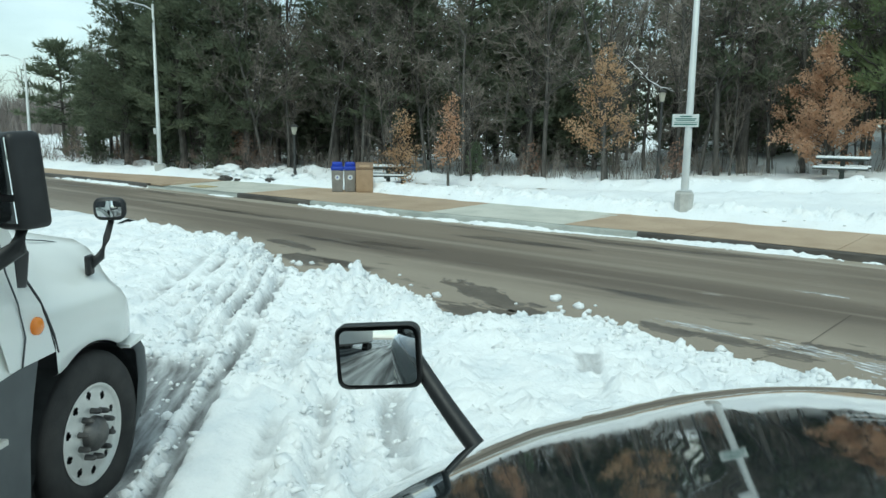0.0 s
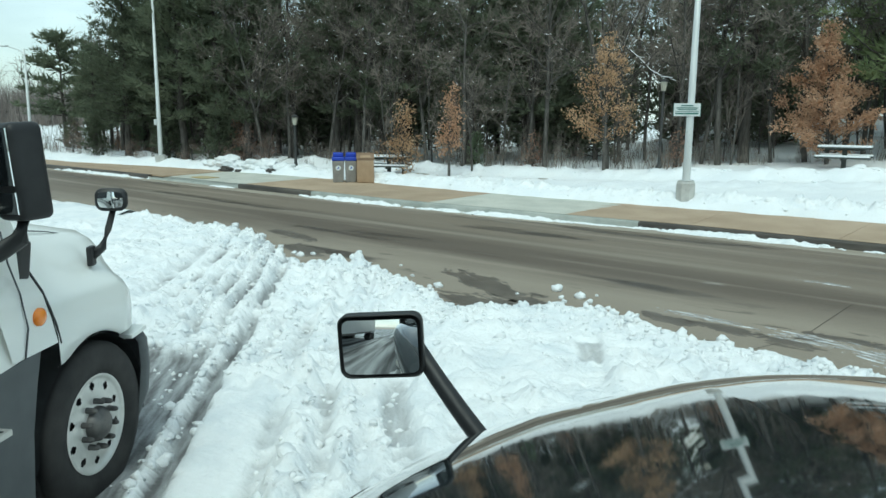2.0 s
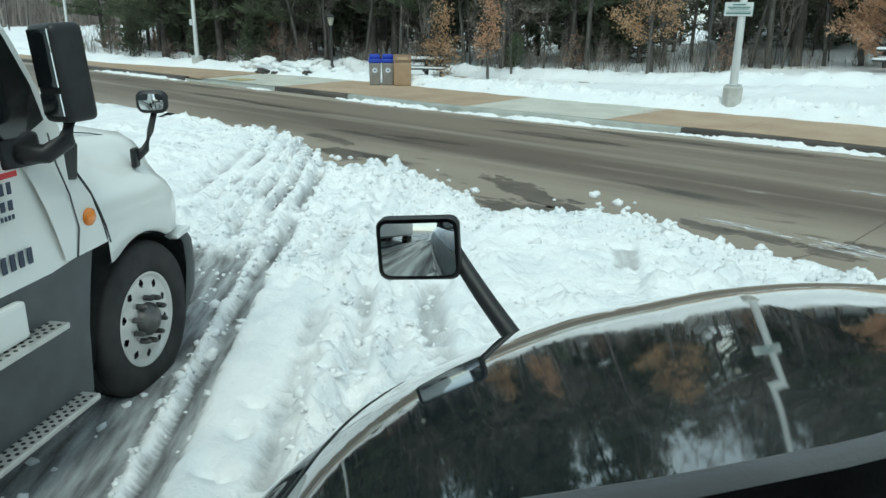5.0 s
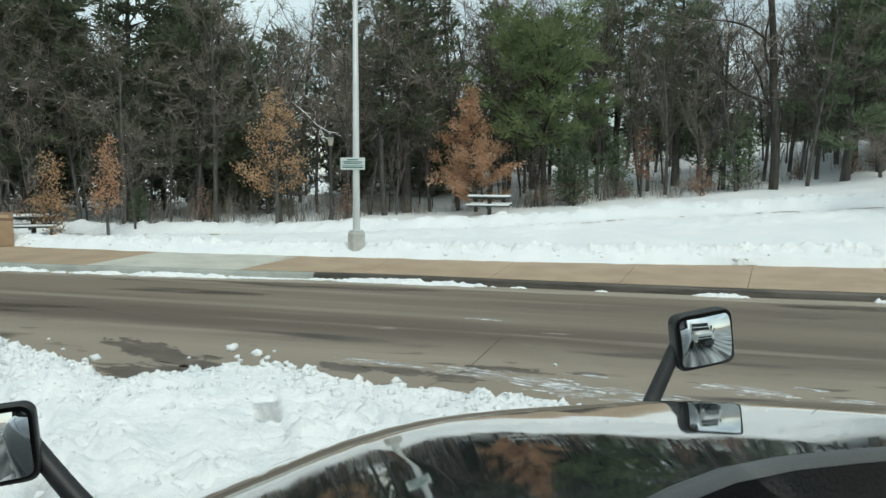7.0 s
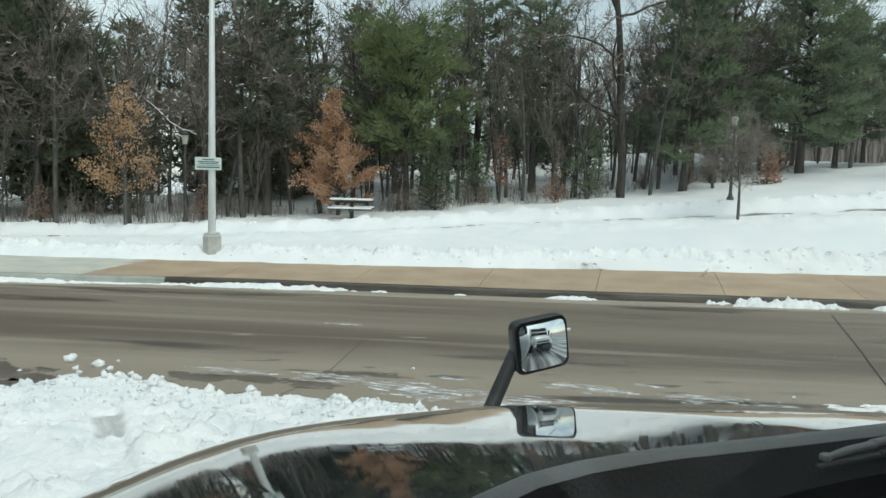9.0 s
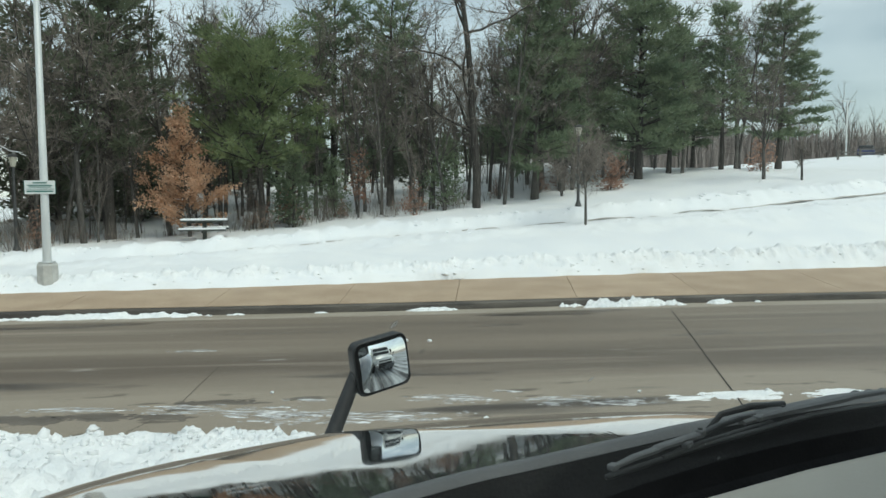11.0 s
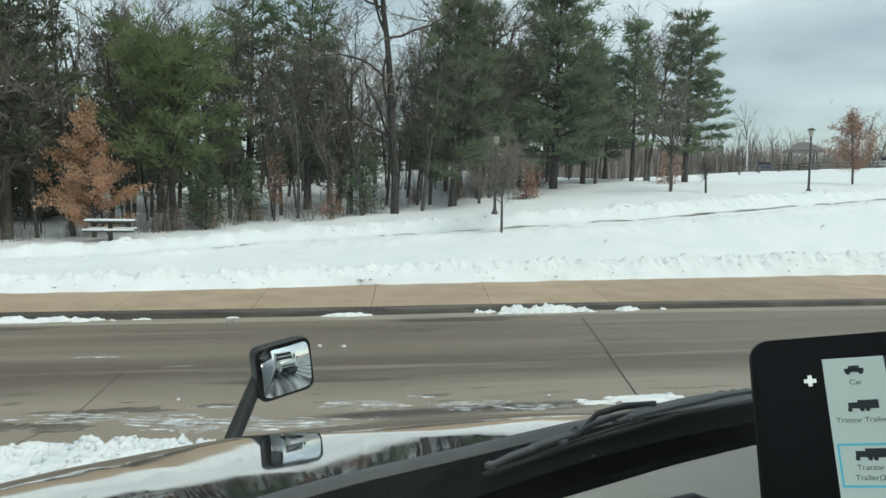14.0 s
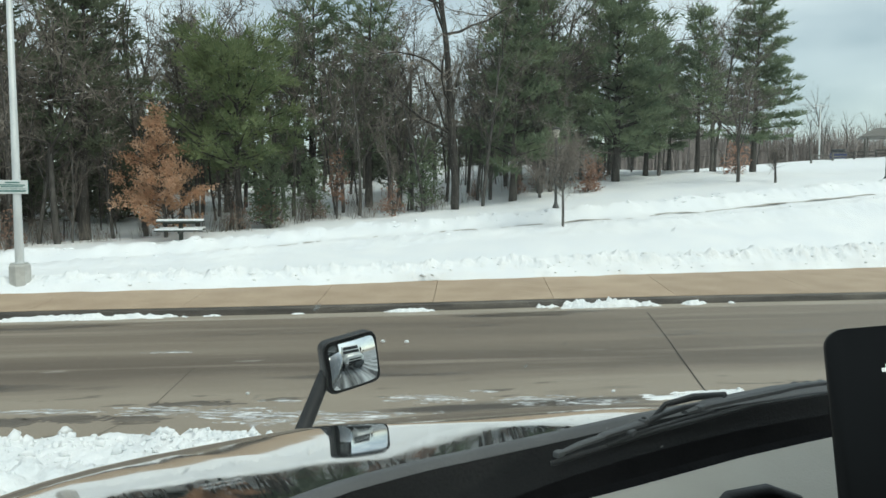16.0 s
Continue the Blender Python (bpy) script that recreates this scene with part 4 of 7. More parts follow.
FRONT = [(-64, 30), (-46, 22.4), (-30, 21.6), (-21, 23.2), (-13, 26.8), (-4, 31.4), (4, 33.6), (10, 36.0), (16, 38.5), (24, 43)]
rng = random.Random(5)
tall_bare = [bare_a, bare_b, bare_c, bare_d, bare_a, bare_g]
stands = [(o.matrix_world.translation.x, o.matrix_world.translation.y) for o in scene.objects if o.name.startswith(("pine_tree", "bare_tree"))]
for row in range(8):
    depth = (0.8, 2.4, 4.4, 6.8, 9.6, 13.0, 17.0, 22.0)[row]
    step = (3.2, 2.9, 2.8, 2.9, 3.1, 3.3, 3.5, 3.5)[row]
    x = -64.0
    while x < 26:
        px = x + rng.uniform(-0.9, 0.9)
        py = lerp_table(px, FRONT) + depth + rng.uniform(-0.9, 0.9)
        x += step * (1.0 if x > -30 else 1.35)
        pick, size, turn, tall = rng.random(), rng.uniform(0.80, 1.0), rng.uniform(0, 360), rng.uniform(0.95, 1.12)
        if py < -px * 0.43 or px > 0.45 * py or (row < 2 and px > 10):
            continue
        if min((px - a) ** 2 + (py - b) ** 2 for a, b in stands) < (1.5 if row < 3 else 0.8):
            continue
        if abs(px + 4.4) < 1.9 and py < 34:
            continue
        if pick < lerp_table(px, [(-40, 0.62), (-22, 0.46), (-14, 0.28), (-6, 0.22), (2, 0.12), (20, 0.14)]):
            src = rng.choice((pine_c, pine_d) if row < 3 and px > -7 else (pine_a, pine_b) if row < 3 else (pine_f,) if px > -7 else (pine_e,))
        else:
            src = rng.choice(tall_bare if row < 4 else (bare_e, bare_f, bare_e))
        size *= lerp_table(px, [(-64, 0.55), (-40, 0.64), (-34, 0.85), (-28, 1.0), (-22, 0.85), (-13, 0.82), (-8, 0.86), (0, 0.78), (8, 0.74), (16, 0.70)])
        stands.append((px, py))
        again(src, px, py, turn, size, tall)
sap_a = place(bare_tree(81, 4.5, "thin leafless sapling at the wood's edge", 0.15, 0.8, 2, 0.004, name="sapling"), -21.5, 22.6)
sap_b = place(bare_tree(82, 6.5, "thin leafless sapling at the wood's edge", 0.15, 0.7, 2, 0.004, name="sapling"), 2.4, 32.4)
fir_b = place(pine_tree(28, 4.6, 1.7, 0.04, 13, M_PINE, "young dark pine filling the understorey", 1.0, 4, -0.02, 0.40, 0.05, 4), -16.0, 30.0)
fir_c = place(pine_tree(29, 3.4, 1.5, 0.03, 12, M_PINE, "young dark pine filling the understorey", 1.0, 4, -0.02, 0.36, 0.05, 4), 3.0, 39.0)
for i in range(110):
    px = rng.uniform(-56, 14)
    py = lerp_table(px, FRONT) + (rng.uniform(3.0, 20) if px < -10 else rng.uniform(12, 24))
    if py < -px * 0.43 or px > 0.45 * py or (abs(px + 6.5) < 2.0 and py < 38):
        continue
    again(rng.choice((fir_b, fir_c)), px, py, rng.uniform(0, 360), rng.uniform(0.7, 1.3))
# the wood standing close behind the pavement down the street
thicket = place(leafy_oak(52, 2.0, 2.2, M_DULLTWIG, "dull pinkish thicket of dry leaves and twigs", 1500, 0.08, "bush", 0.3, 0.05), -27.4, 19.9)
for px, py, src, size in ((-41.2, 19.9, pine_a, 0.50), (-39.0, 20.3, pine_b, 0.62), (-36.8, 19.4, pine_a, 0.80), (-34.6, 20.2, pine_b, 0.92), (-32.4, 19.9, pine_a, 0.95), (-30.3, 20.4, pine_b, 1.0), (-28.9, 20.9, pine_a, 0.9), (-27.2, 20.6, bare_g, 0.95),
                          (-33.4, 19.6, fir_c, 0.75), (-29.6, 19.9, fir_c, 0.7), (-39.8, 19.2, fir_c, 0.6), (-41.2, 18.6, thicket, 0.8), (-35.6, 19.0, thicket, 0.65), (-31.0, 19.4, thicket, 0.6), (-26.4, 20.2, thicket, 0.9), (-43.8, 18.8, shrub_a, 0.9), (-38.6, 18.9, shrub_b, 0.8), (-34.2, 19.2, shrub_a, 0.9), (-29.4, 19.5, shrub_b, 0.9), (-45.0, 19.4, shrub_c, 1.1), (-46.2, 18.9, shrub_c, 1.0), (-43.6, 19.6, shrub_c, 1.2), (-42.4, 19.3, shrub_c, 1.1), (-44.4, 18.6, shrub_a, 1.1), (-47.6, 18.8, shrub_a, 1.1), (-42.8, 19.7, thicket, 1.0), (-45.6, 20.6, fir_c, 0.55), (-40.2, 19.0, shrub_c, 1.0)):
    again(src, px, py, 53 * px, size)
for i in range(80):
    px = rng.uniform(-48, 14)
    py = lerp_table(px, FRONT) + rng.uniform(-0.8, 6)
    if py < -px * 0.43 or px > 0.58 * py or (abs(px + 5.0) < 2.0 and py < 31):
        continue
    again(rng.choice((sap_a, sap_b)), px, py, rng.uniform(0, 360), rng.uniform(0.6, 1.2))
for i in range(280):
    px = rng.uniform(-48, 14)
    py = lerp_table(px, FRONT) + rng.choice((rng.uniform(-1.2, 0.8), rng.uniform(-0.5, 7)))
    if py < -px * 0.43 or px > 0.6 * py or (abs(px + 4.9) < 1.5 and py < 30.4):
        continue
    again(rng.choice((shrub_a, shrub_b, shrub_c, fir_a, russet, russet) if i % 5 == 0 else (shrub_a, shrub_b, shrub_c)), px, py, rng.uniform(0, 360), rng.uniform(0.45, 1.05))
# twigs of the far woods, paled in the base colour to imitate distance haze
M_FARTWIG = material("haze_paled_twigs", (0.20, 0.175, 0.16), 0.9, color2=(0.33, 0.29, 0.265), scale=0.05, spec=0.2)
far = Soup()
frng = random.Random(19)
for _ in range(15000):
    if frng.random() < 0.75:
        fx_, fy_ = frng.uniform(22, 150), frng.uniform(98, 128)
    else:
        fx_, fy_ = frng.uniform(-170, -110), frng.uniform(24, 70)
    base = Vector((fx_, fy_, land(fx_, fy_) - 0.3))
    tall = frng.uniform(3.0, 9.0) * (0.75 + 0.5 * noise.noise(Vector((fx_ * 0.07, fy_ * 0.02, 4.0))))
    far.blade(base, Vector((frng.gauss(0, 0.10), frng.gauss(0, 0.10), 1)) * tall, frng.uniform(0.06, 0.20), Vector((frng.uniform(-1, 1), frng.uniform(-1, 1), 0)).normalized())
    for _ in range(4):
        far.blade(base + Vector((0, 0, tall * frng.uniform(0.2, 0.8))), Vector((frng.gauss(0, 0.5), frng.gauss(0, 0.5), 0.8)) * tall * 0.3, frng.uniform(0.03, 0.09), Vector((frng.uniform(-1, 1), frng.uniform(-1, 1), 0)).normalized())
tagged(new("far_woods", far.mesh("far_woods", M_FARTWIG)), "grey leafless woods on the far rise", "woods", kind="stuff")

# bare woods far off beyond the hill and down the street
rng = random.Random(9)
for i in range(110):
    if i < 84:
        px, py = rng.uniform(24, 130), rng.uniform(86, 125)
    else:
        px, py = rng.uniform(-150, -95), rng.uniform(30, 60)
        if py > -px * 0.45:
            continue
    c = again(rng.choice((bare_e, bare_f, bare_e, bare_e)), px, py, rng.uniform(0, 360), rng.uniform(0.45, 0.80))
    c["label"] = "distant leafless tree beyond the snowfield"

# ---- the snowy yard where the trucks stand ----
EDGE = [(-60, 7.2), (-24, 8.9), (-21, 8.9), (-18.3, 9.2), (-17.1, 9.1), (-14.06, 9.0), (-12.76, 9.12), (-11.2, 8.65), (-9.9, 7.9), (-9.05, 7.65), (-8.7, 8.0), (-8.0, 8.2), (-6.73, 7.65), (-5.66, 7.12), (-5.08, 7.12), (-4.98, 7.6), (-4.55, 8.0), (-4.2, 8.15), (-3.5, 7.8), (-2.93, 7.65), (-2.35, 7.6), (-1.8, 7.75), (-1.2, 7.72), (-0.4, 7.6), (0.3, 7.4), (1.2, 6.4), (3, 4.8), (6, 3.9), (30, 2.9)]
# ruts: distance across the wheel tracks, width, depth
RUTS = [(-1.39, 0.085, 0.19), (-1.70, 0.085, 0.16), (-1.97, 0.075, 0.13), (-2.24, 0.085, 0.15), (-2.56, 0.08, 0.11), (-1.06, 0.07, 0.08), (-0.76, 0.10, 0.11), (-0.36, 0.09, 0.09), (-0.06, 0.08, 0.07), (0.22, 0.13, 0.11), (0.66, 0.10, 0.06), (1.2, 0.12, 0.06), (-2.95, 0.12, 0.10)]
RIDGES = [(-1.54, 0.085, 0.085), (-1.84, 0.07, 0.05), (-0.56, 0.13, 0.07), (-0.20, 0.09, 0.05), (-2.10, 0.07, 0.05), (0.42, 0.12, 0.05)]
M_YARDSNOW = material("trampled_snow_and_slush", (0.74, 0.77, 0.79), 0.7, color2=(0.87, 0.88, 0.88), scale=2.2, bump=0.9, bump_scale=24, spec=0.25, fine=0.06, contrast=(0.3, 0.55))
yn, yl = M_YARDSNOW.node_tree.nodes, M_YARDSNOW.node_tree.links
y_bsdf = yn["Principled BSDF"]
y_at, y_mix, y_no, y_rp = yn.new("ShaderNodeAttribute"), yn.new("ShaderNodeMix"), yn.new("ShaderNodeTexNoise"), yn.new("ShaderNodeValToRGB")
y_at.attribute_name = "slush_shade"
y_mix.data_type = "RGBA"
y_no.inputs["Scale"].default_value, y_no.inputs["Detail"].default_value = 1.0, 8.0
y_tc, y_turn, y_str = yn.new("ShaderNodeTexCoord"), yn.new("ShaderNodeMapping"), yn.new("ShaderNodeMapping")
y_turn.inputs["Rotation"].default_value = (0, 0, -math.pi / 4)
y_str.inputs["Scale"].default_value = (13.0, 1.8, 3.0)
yl.new(y_tc.outputs["Object"], y_turn.inputs["Vector"])
yl.new(y_turn.outputs["Vector"], y_str.inputs["Vector"])
yl.new(y_str.outputs["Vector"], y_no.inputs["Vector"])
y_rp.color_ramp.elements[0].position, y_rp.color_ramp.elements[1].position = 0.35, 0.68
y_rp.color_ramp.elements[0].color, y_rp.color_ramp.elements[1].color = (0.13, 0.13, 0.13, 1), (0.46, 0.475, 0.48, 1)
yl.new(y_no.outputs["Fac"], y_rp.inputs["Fac"])
yl.new(y_at.outputs["Fac"], y_mix.inputs[0])
yl.new(y_bsdf.inputs["Base Color"].links[0].from_socket, y_mix.inputs[6])
yl.new(y_rp.outputs["Color"], y_mix.inputs[7])
yl.new(y_mix.outputs[2], y_bsdf.inputs["Base Color"])


def yard_snow(x, y):
    e = lerp_table(x, EDGE) + 0.13 * fbm(x, y, 2.1, 3, 4.4)
    d = e - y
    if d < 0:
        return -0.06, 0
    n1 = fbm(x, y, 0.6, 3, 2.0)
    n2 = fbm(x, y, 2.1, 4, 6.0)
    wx, wy = x + 0.10 * noise.noise(Vector((x * 3, y * 3, 1))), y + 0.10 * noise.noise(Vector((x * 3, y * 3, 9)))
    big = noise.voronoi(Vector((wx * 2.6, wy * 2.6, 0.5)))[0]
    small = noise.voronoi(Vector((wx * 6.5, wy * 6.5, 2.5)))[0]
    crumb = noise.voronoi(Vector((wx * 13.5, wy * 13.5, 4.5)))[0]
    n4 = noise.noise(Vector((x * 13.0, y * 13.0, 7.2)))
    z = 0.15 + 0.04 * n1
    berm = math.exp(-((d - 0.55) / 0.5) ** 2)
    patchy = min(max(0.5 + 1.6 * fbm(x, y, 0.9, 2, 11.0), 0.12), 1.0)
    rough = (0.70 + 0.8 * berm) * (0.35 + 0.65 * patchy) + 0.15
    w = (x + y) / 1.41421 + 0.03 * fbm(x - y, 0, 0.25, 2, 1.0)
    t = (y - x) / 1.41421
    near = min(max((6.9 - t) / 1.2, 0), 1)
    rough *= 1 - 0.25 * berm + 0.5 * (1 - berm) * min(max((w + 0.8) / 0.2, 0), 1)
    rough *= 1 - 0.75 * near * min(max((0.24 - abs(w + 1.06)) / 0.06, 0), 1)
    z += berm * (0.04 + 0.035 * n2) * lerp_table(x, [(-14, 0.55), (-8, 1.0), (-3, 1.0), (0, 0.8)])
    z += rough * (0.045 * n2 + 0.22 * max(0.30 - big[0] ** 2, 0) * (0.3 + 1.0 * patchy) + 0.15 * max(0.25 - small[0] ** 2, 0) + 0.10 * max(0.30 - crumb[0] ** 2, 0) * (0.4 + patchy) + 0.020 * n4)
    cut = 0.0
    for c, width, depth in RUTS:
        g = math.exp(-((w - c - 0.04 * fbm(t, c, 0.7, 2, 3.0) - 0.02 * n4) / width) ** 4)
        fade = (0.72 + 0.28 * near) * min(max(0.95 + 0.9 * fbm(t, c * 3, 0.5, 3, 8.0), 0.25), 1.1)
        if c == -1.06:
            fade *= 1 - near
        cut = max(cut, g * depth * fade)
    for c, width, height in RIDGES:
        lumpy = 0.40 + 2.2 * max(0.29 - small[0] ** 2, 0) + 0.6 * n2
        z += height * math.exp(-((w - c) / width) ** 2) * lumpy * (1.0 if c > -1.8 else 1 - near)
    z *= 1 - 0.5 * min(max((8.4 - t) / 1.6, 0), 1) * min(max((-1.2 - w) / 0.25, 0), 1)
    # the wide slushy lane worn down beside the wheels
    cut = max(cut, min(max((8.4 - t) / 1.6, 0), 1) * 0.22 * math.exp(-((w + 1.96 - 0.03 * n2) / 0.36) ** 8))
    # the tread print of a tyre near the edge
    for tx, ty, ln in ((-3.40, 6.46, 0.46), (-2.98, 5.78, 0.42), (-3.95, 4.15, 0.8)):
        a, b = (x - tx), (y - ty)
        along, across = (b - a * 0.62) / 1.18, (a + b * 0.62) / 1.18
        if abs(along) < ln and abs(across) < 0.15:
            f = min((0.15 - abs(across)) / 0.05, 1) * min((ln - abs(along)) / 0.10, 1)
            z -= f * (0.055 - 0.013 * math.sin(along * 62))
    # small boot and paw holes
    for hx, hy in ((-3.66, 2.29), (-3.45, 2.04), (-3.27, 1.71), (-3.13, 1.74)):
        z -= 0.15 * math.exp(-((x - hx) ** 2 + (y - hy) ** 2) / 0.0042)
    z -= cut
    z *= min(1.0, d / 0.16) ** 0.6
    return max(z, 0.020 + 0.016 * noise.noise(Vector((w * 17, t * 1.4, 3.3))) + 0.006 * n4 if d > 0.1 else -0.06), cut


step = 0.036
vs, fs, wet, idx = [], [], [], {}
fine_x = [i * step for i in range(int(-16.5 / step), int(1.6 / step) + 1)]
fine_y = [i * step for i in range(int(-0.6 / step), int(10.2 / step) + 1)]
hts = {}
for i, x in enumerate(fine_x):
    for j, y in enumerate(fine_y):
        if y > lerp_table(x, EDGE) + 0.5:
            continue
        if x + y > 6.2 and y < 4.5:
            continue
        h = yard_snow(x, y)
        idx[i, j] = len(vs)
        hts[i, j] = h
        # the packed tread print is greyed too, imitating the shading between its bars
        px_, py_ = x + 3.42, y - 6.50
        tread = min(max((0.30 - abs(py_ - px_ * 0.62) / 1.18) / 0.05, 0), 1) * min(max((0.14 - abs(px_ + py_ * 0.62) / 1.18) / 0.04, 0), 1)
        wet.append(max(0.5 * tread, (1.0 if x + y < -1.7 else 0.6) * min(max((0.115 - h[0]) / 0.07, 0), 1) * min(max((h[1] - 0.03) / 0.04, 0), 1)))
        vs.append((x + 0.02 * noise.noise(Vector((x * 9, y * 9, 1))), y + 0.02 * noise.noise(Vector((x * 9, y * 9, 5))), h[0]))
for (i, j), a in idx.items():
    q = (idx.get((i + 1, j)), idx.get((i + 1, j + 1)), idx.get((i, j + 1)))
    if None in q:
        continue
    if max(hts[i, j][0], hts[i + 1, j][0], hts[i + 1, j + 1][0], hts[i, j + 1][0]) <= -0.05:
        continue
    fs.append((a, *q))
me = mesh_of("churned_snow", vs, fs, M_YARDSNOW, True)
me.attributes.new("slush_shade", "FLOAT", "POINT").data.foreach_set("value", wet)
tagged(new("churned_snow", me), "churned ploughed snow with wheel ruts on the yard", "snow", kind="stuff")
# crumbs and clods of snow thrown up by the plough and the wheels
rng = random.Random(77)
clod = bmesh.new()
bmesh.ops.create_icosphere(clod, subdivisions=1, radius=1.0)
cv, cf = [v.co.copy() for v in clod.verts], [[v.index for v in f.verts] for f in clod.faces]
clod.free()
vs, fs = [], []
while len(fs) < 4600 * 20:
    x = rng.uniform(-14, 0.6)
    e = lerp_table(x, EDGE)
    k = rng.random()
    if k < 0.45:
        y = e - abs(rng.gauss(0.35, 0.4))
    elif k < 0.75:
        t, w = rng.uniform(2, 11), rng.choice(RUTS[:9])[0] + rng.choice((-1, 1)) * abs(rng.gauss(0.16, 0.06))
        x, y = (w - t) / 1.41421, (w + t) / 1.41421
    else:
        y = e - rng.uniform(0, 6)
    if y < 0.2 or y > lerp_table(x, EDGE) + 0.2 or x > 1 or (abs((x + y) / 1.41421 + 1.06) < 0.24 and y - x < 9.2) or (abs((x + 3.2) + (y - 6.12) * 0.62) < 0.2 and abs(y - 6.12) < 0.85):
        continue
    r = min(0.011 + rng.expovariate(1 / 0.012), 0.065)
    z, cut = yard_snow(x, y)
    z = max(z, 0.0)
    if cut > 0.12 and rng.random() < 0.8:
        continue
    b = len(vs)
    sx, sy, sz = (r * rng.uniform(0.7, 1.4) for _ in range(3))
    ph = rng.uniform(0, 6.28)
    cs, sn = math.cos(ph), math.sin(ph)
    for c in cv:
        q = 1 + 0.5 * rng.uniform(-1, 1)
        a, d = c.x * sx * q, c.y * sy * q
        vs.append((x + a * cs - d * sn, y + a * sn + d * cs, z + r * 0.1 + c.z * sz * q * 0.8))
    fs += [[b + i for i in f] for f in cf]
for _ in range(120):
    x = rng.uniform(-22, 24)
    s_ = abs(rng.gauss(0.4, 0.25)) if rng.random() < 0.6 else path_y(x) - back_y(x) + rng.choice((1.3, 1.2, -1.0)) + rng.gauss(0, 0.3)
    y = back_y(x) + s_
    if s_ < 0.02:
        continue
    z, r = land(x, y), min(0.015 + rng.expovariate(1 / 0.014), 0.06)
    b = len(vs)
    for c in cv:
        q = 1 + 0.35 * rng.uniform(-1, 1)
        vs.append((x + c.x * r * q * 1.2, y + c.y * r * q, z + r * 0.25 + c.z * r * q * 0.8))
    fs += [[b + i for i in f] for f in cf]
tagged(new("snow_crumbs", mesh_of("snow_crumbs", vs, fs, M_SNOWROUGH, True)), "crumbs and clods of broken ploughed snow", "snow", kind="stuff")
# the rest of the yard, farther off and behind the trucks
vs, fs = [], []
cx = spaced([(-70, -16.4, 0.45)])
for x in cx:
    e = lerp_table(x, EDGE)
    rows = [e + 0.12 * fbm(x, 0, 1.2, 3, 4.4), e - 0.2, e - 0.5, e - 0.9, e - 1.5, e - 2.4, e - 3.6, e - 5, e - 7, e - 11, e - 20, e - 60]
    for k, y in enumerate(rows):
        vs.append((x, y, -0.03 if k == 0 else 0.14 + (0.10 if k in (1, 2, 3) else 0.04) * fbm(x, y, 1.6, 4, 2.0) + (0.06 if k in (2, 3) else 0)))
for i in range(len(cx) - 1):
    for k in range(11):
        a = i * 12 + k
        fs.append((a, a + 12, a + 13, a + 1))
vs2 = [(-16.42, -0.595, 0.10), (-16.42, -60, 0.10), (40, -60, 0.10), (40, -0.595, 0.10)]
tagged(new("yard_snow", mesh_of("yard_snow", vs, fs, M_SNOWROUGH, True)), "trampled snow over the yard", "snow", kind="stuff")
vs2 += [(1.595, -0.595, 0.10), (40, 3.0, 0.10), (6, 3.9, 0.10), (3, 4.9, 0.10), (1.595, 6.0, 0.10)]
# slush grey, with the shade between the trailers put into the dark streaks
M_LANE = material("rutted_shaded_snow", (0.045, 0.047, 0.05), 0.7, color2=(0.46, 0.485, 0.50), scale=1.0, detail=8, stretch=(1.5, 1.5, 1), contrast=(0.38, 0.62), bump=0.6, bump_scale=10)
lane_n, lane_l = M_LANE.node_tree.nodes, M_LANE.node_tree.links
for lane_map in [q for q in lane_n if q.type == "MAPPING"]:
    lane_turn = lane_n.new("ShaderNodeMapping")
    lane_turn.inputs["Rotation"].default_value = (0, 0, radians(-36))
    lane_l.new(lane_map.inputs["Vector"].links[0].from_socket, lane_turn.inputs["Vector"])
    lane_l.new(lane_turn.outputs["Vector"], lane_map.inputs["Vector"])
    lane_map.inputs["Scale"].default_value = (2.2, 0.16, 1)
tagged(new("yard_snow", mesh_of("yard_snow", vs2, [(0, 1, 2, 3), (4, 3, 5, 6, 7, 8)], M_LANE)), "rutted grey snow behind the trucks, darkened for the trailers' shade", "snow", kind="stuff")


def lump_mesh(seed, r):
    rng = random.Random(seed)
    bm = bmesh.new()
    bmesh.ops.create_icosphere(bm, subdivisions=2, radius=r)
    for v in bm.verts:
        k = 1 + 0.55 * noise.noise(v.co * (1.7 / r) + Vector((seed, 0, 0))) + 0.2 * noise.noise(v.co * (4.5 / r))
        v.co *= k
        v.co.z *= 0.75
    me = bpy.data.meshes.new("snow_lump")
    bm.to_mesh(me)
    bm.free()
    me.materials.append(M_SNOWROUGH)
    me.shade_smooth()
    return me


lumps = [lump_mesh(i, 0.085) for i in range(5)]
spots = [(-5.39, 9.18, 1.0), (-4.92, 9.0, 0.85), (-6.83, 8.2, 0.8), (-4.95, 8.62, 0.5), (-4.68, 8.83, 0.55), (-5.1, 8.8, 0.5), (-10.22, 8.45, 0.8), (-10.15, 8.68, 0.6), (-9.4, 8.2, 0.9), (-10.45, 8.5, 0.6),
         (-4.33, 8.68, 0.5), (-6.9, 8.1, 0.45), (0.86, 12.75, 0.45), (1.26, 12.66, 0.45), (-2.7, 8.25, 0.7), (-5.7, 8.6, 0.3), (-4.8, 9.25, 0.3), (-7.6, 8.5, 0.4), (1.5, 8.2, 0.4), (5.2, 8.9, 0.5), (4.3, 8.8, 0.35), (-1.0, 9.6, 0.3), (3.6, 9.1, 0.3), (-8.3, 9.0, 0.3)]
for k, (x, y, s) in enumerate(spots):
    ob = new("snow_lump", lumps[k % 5])
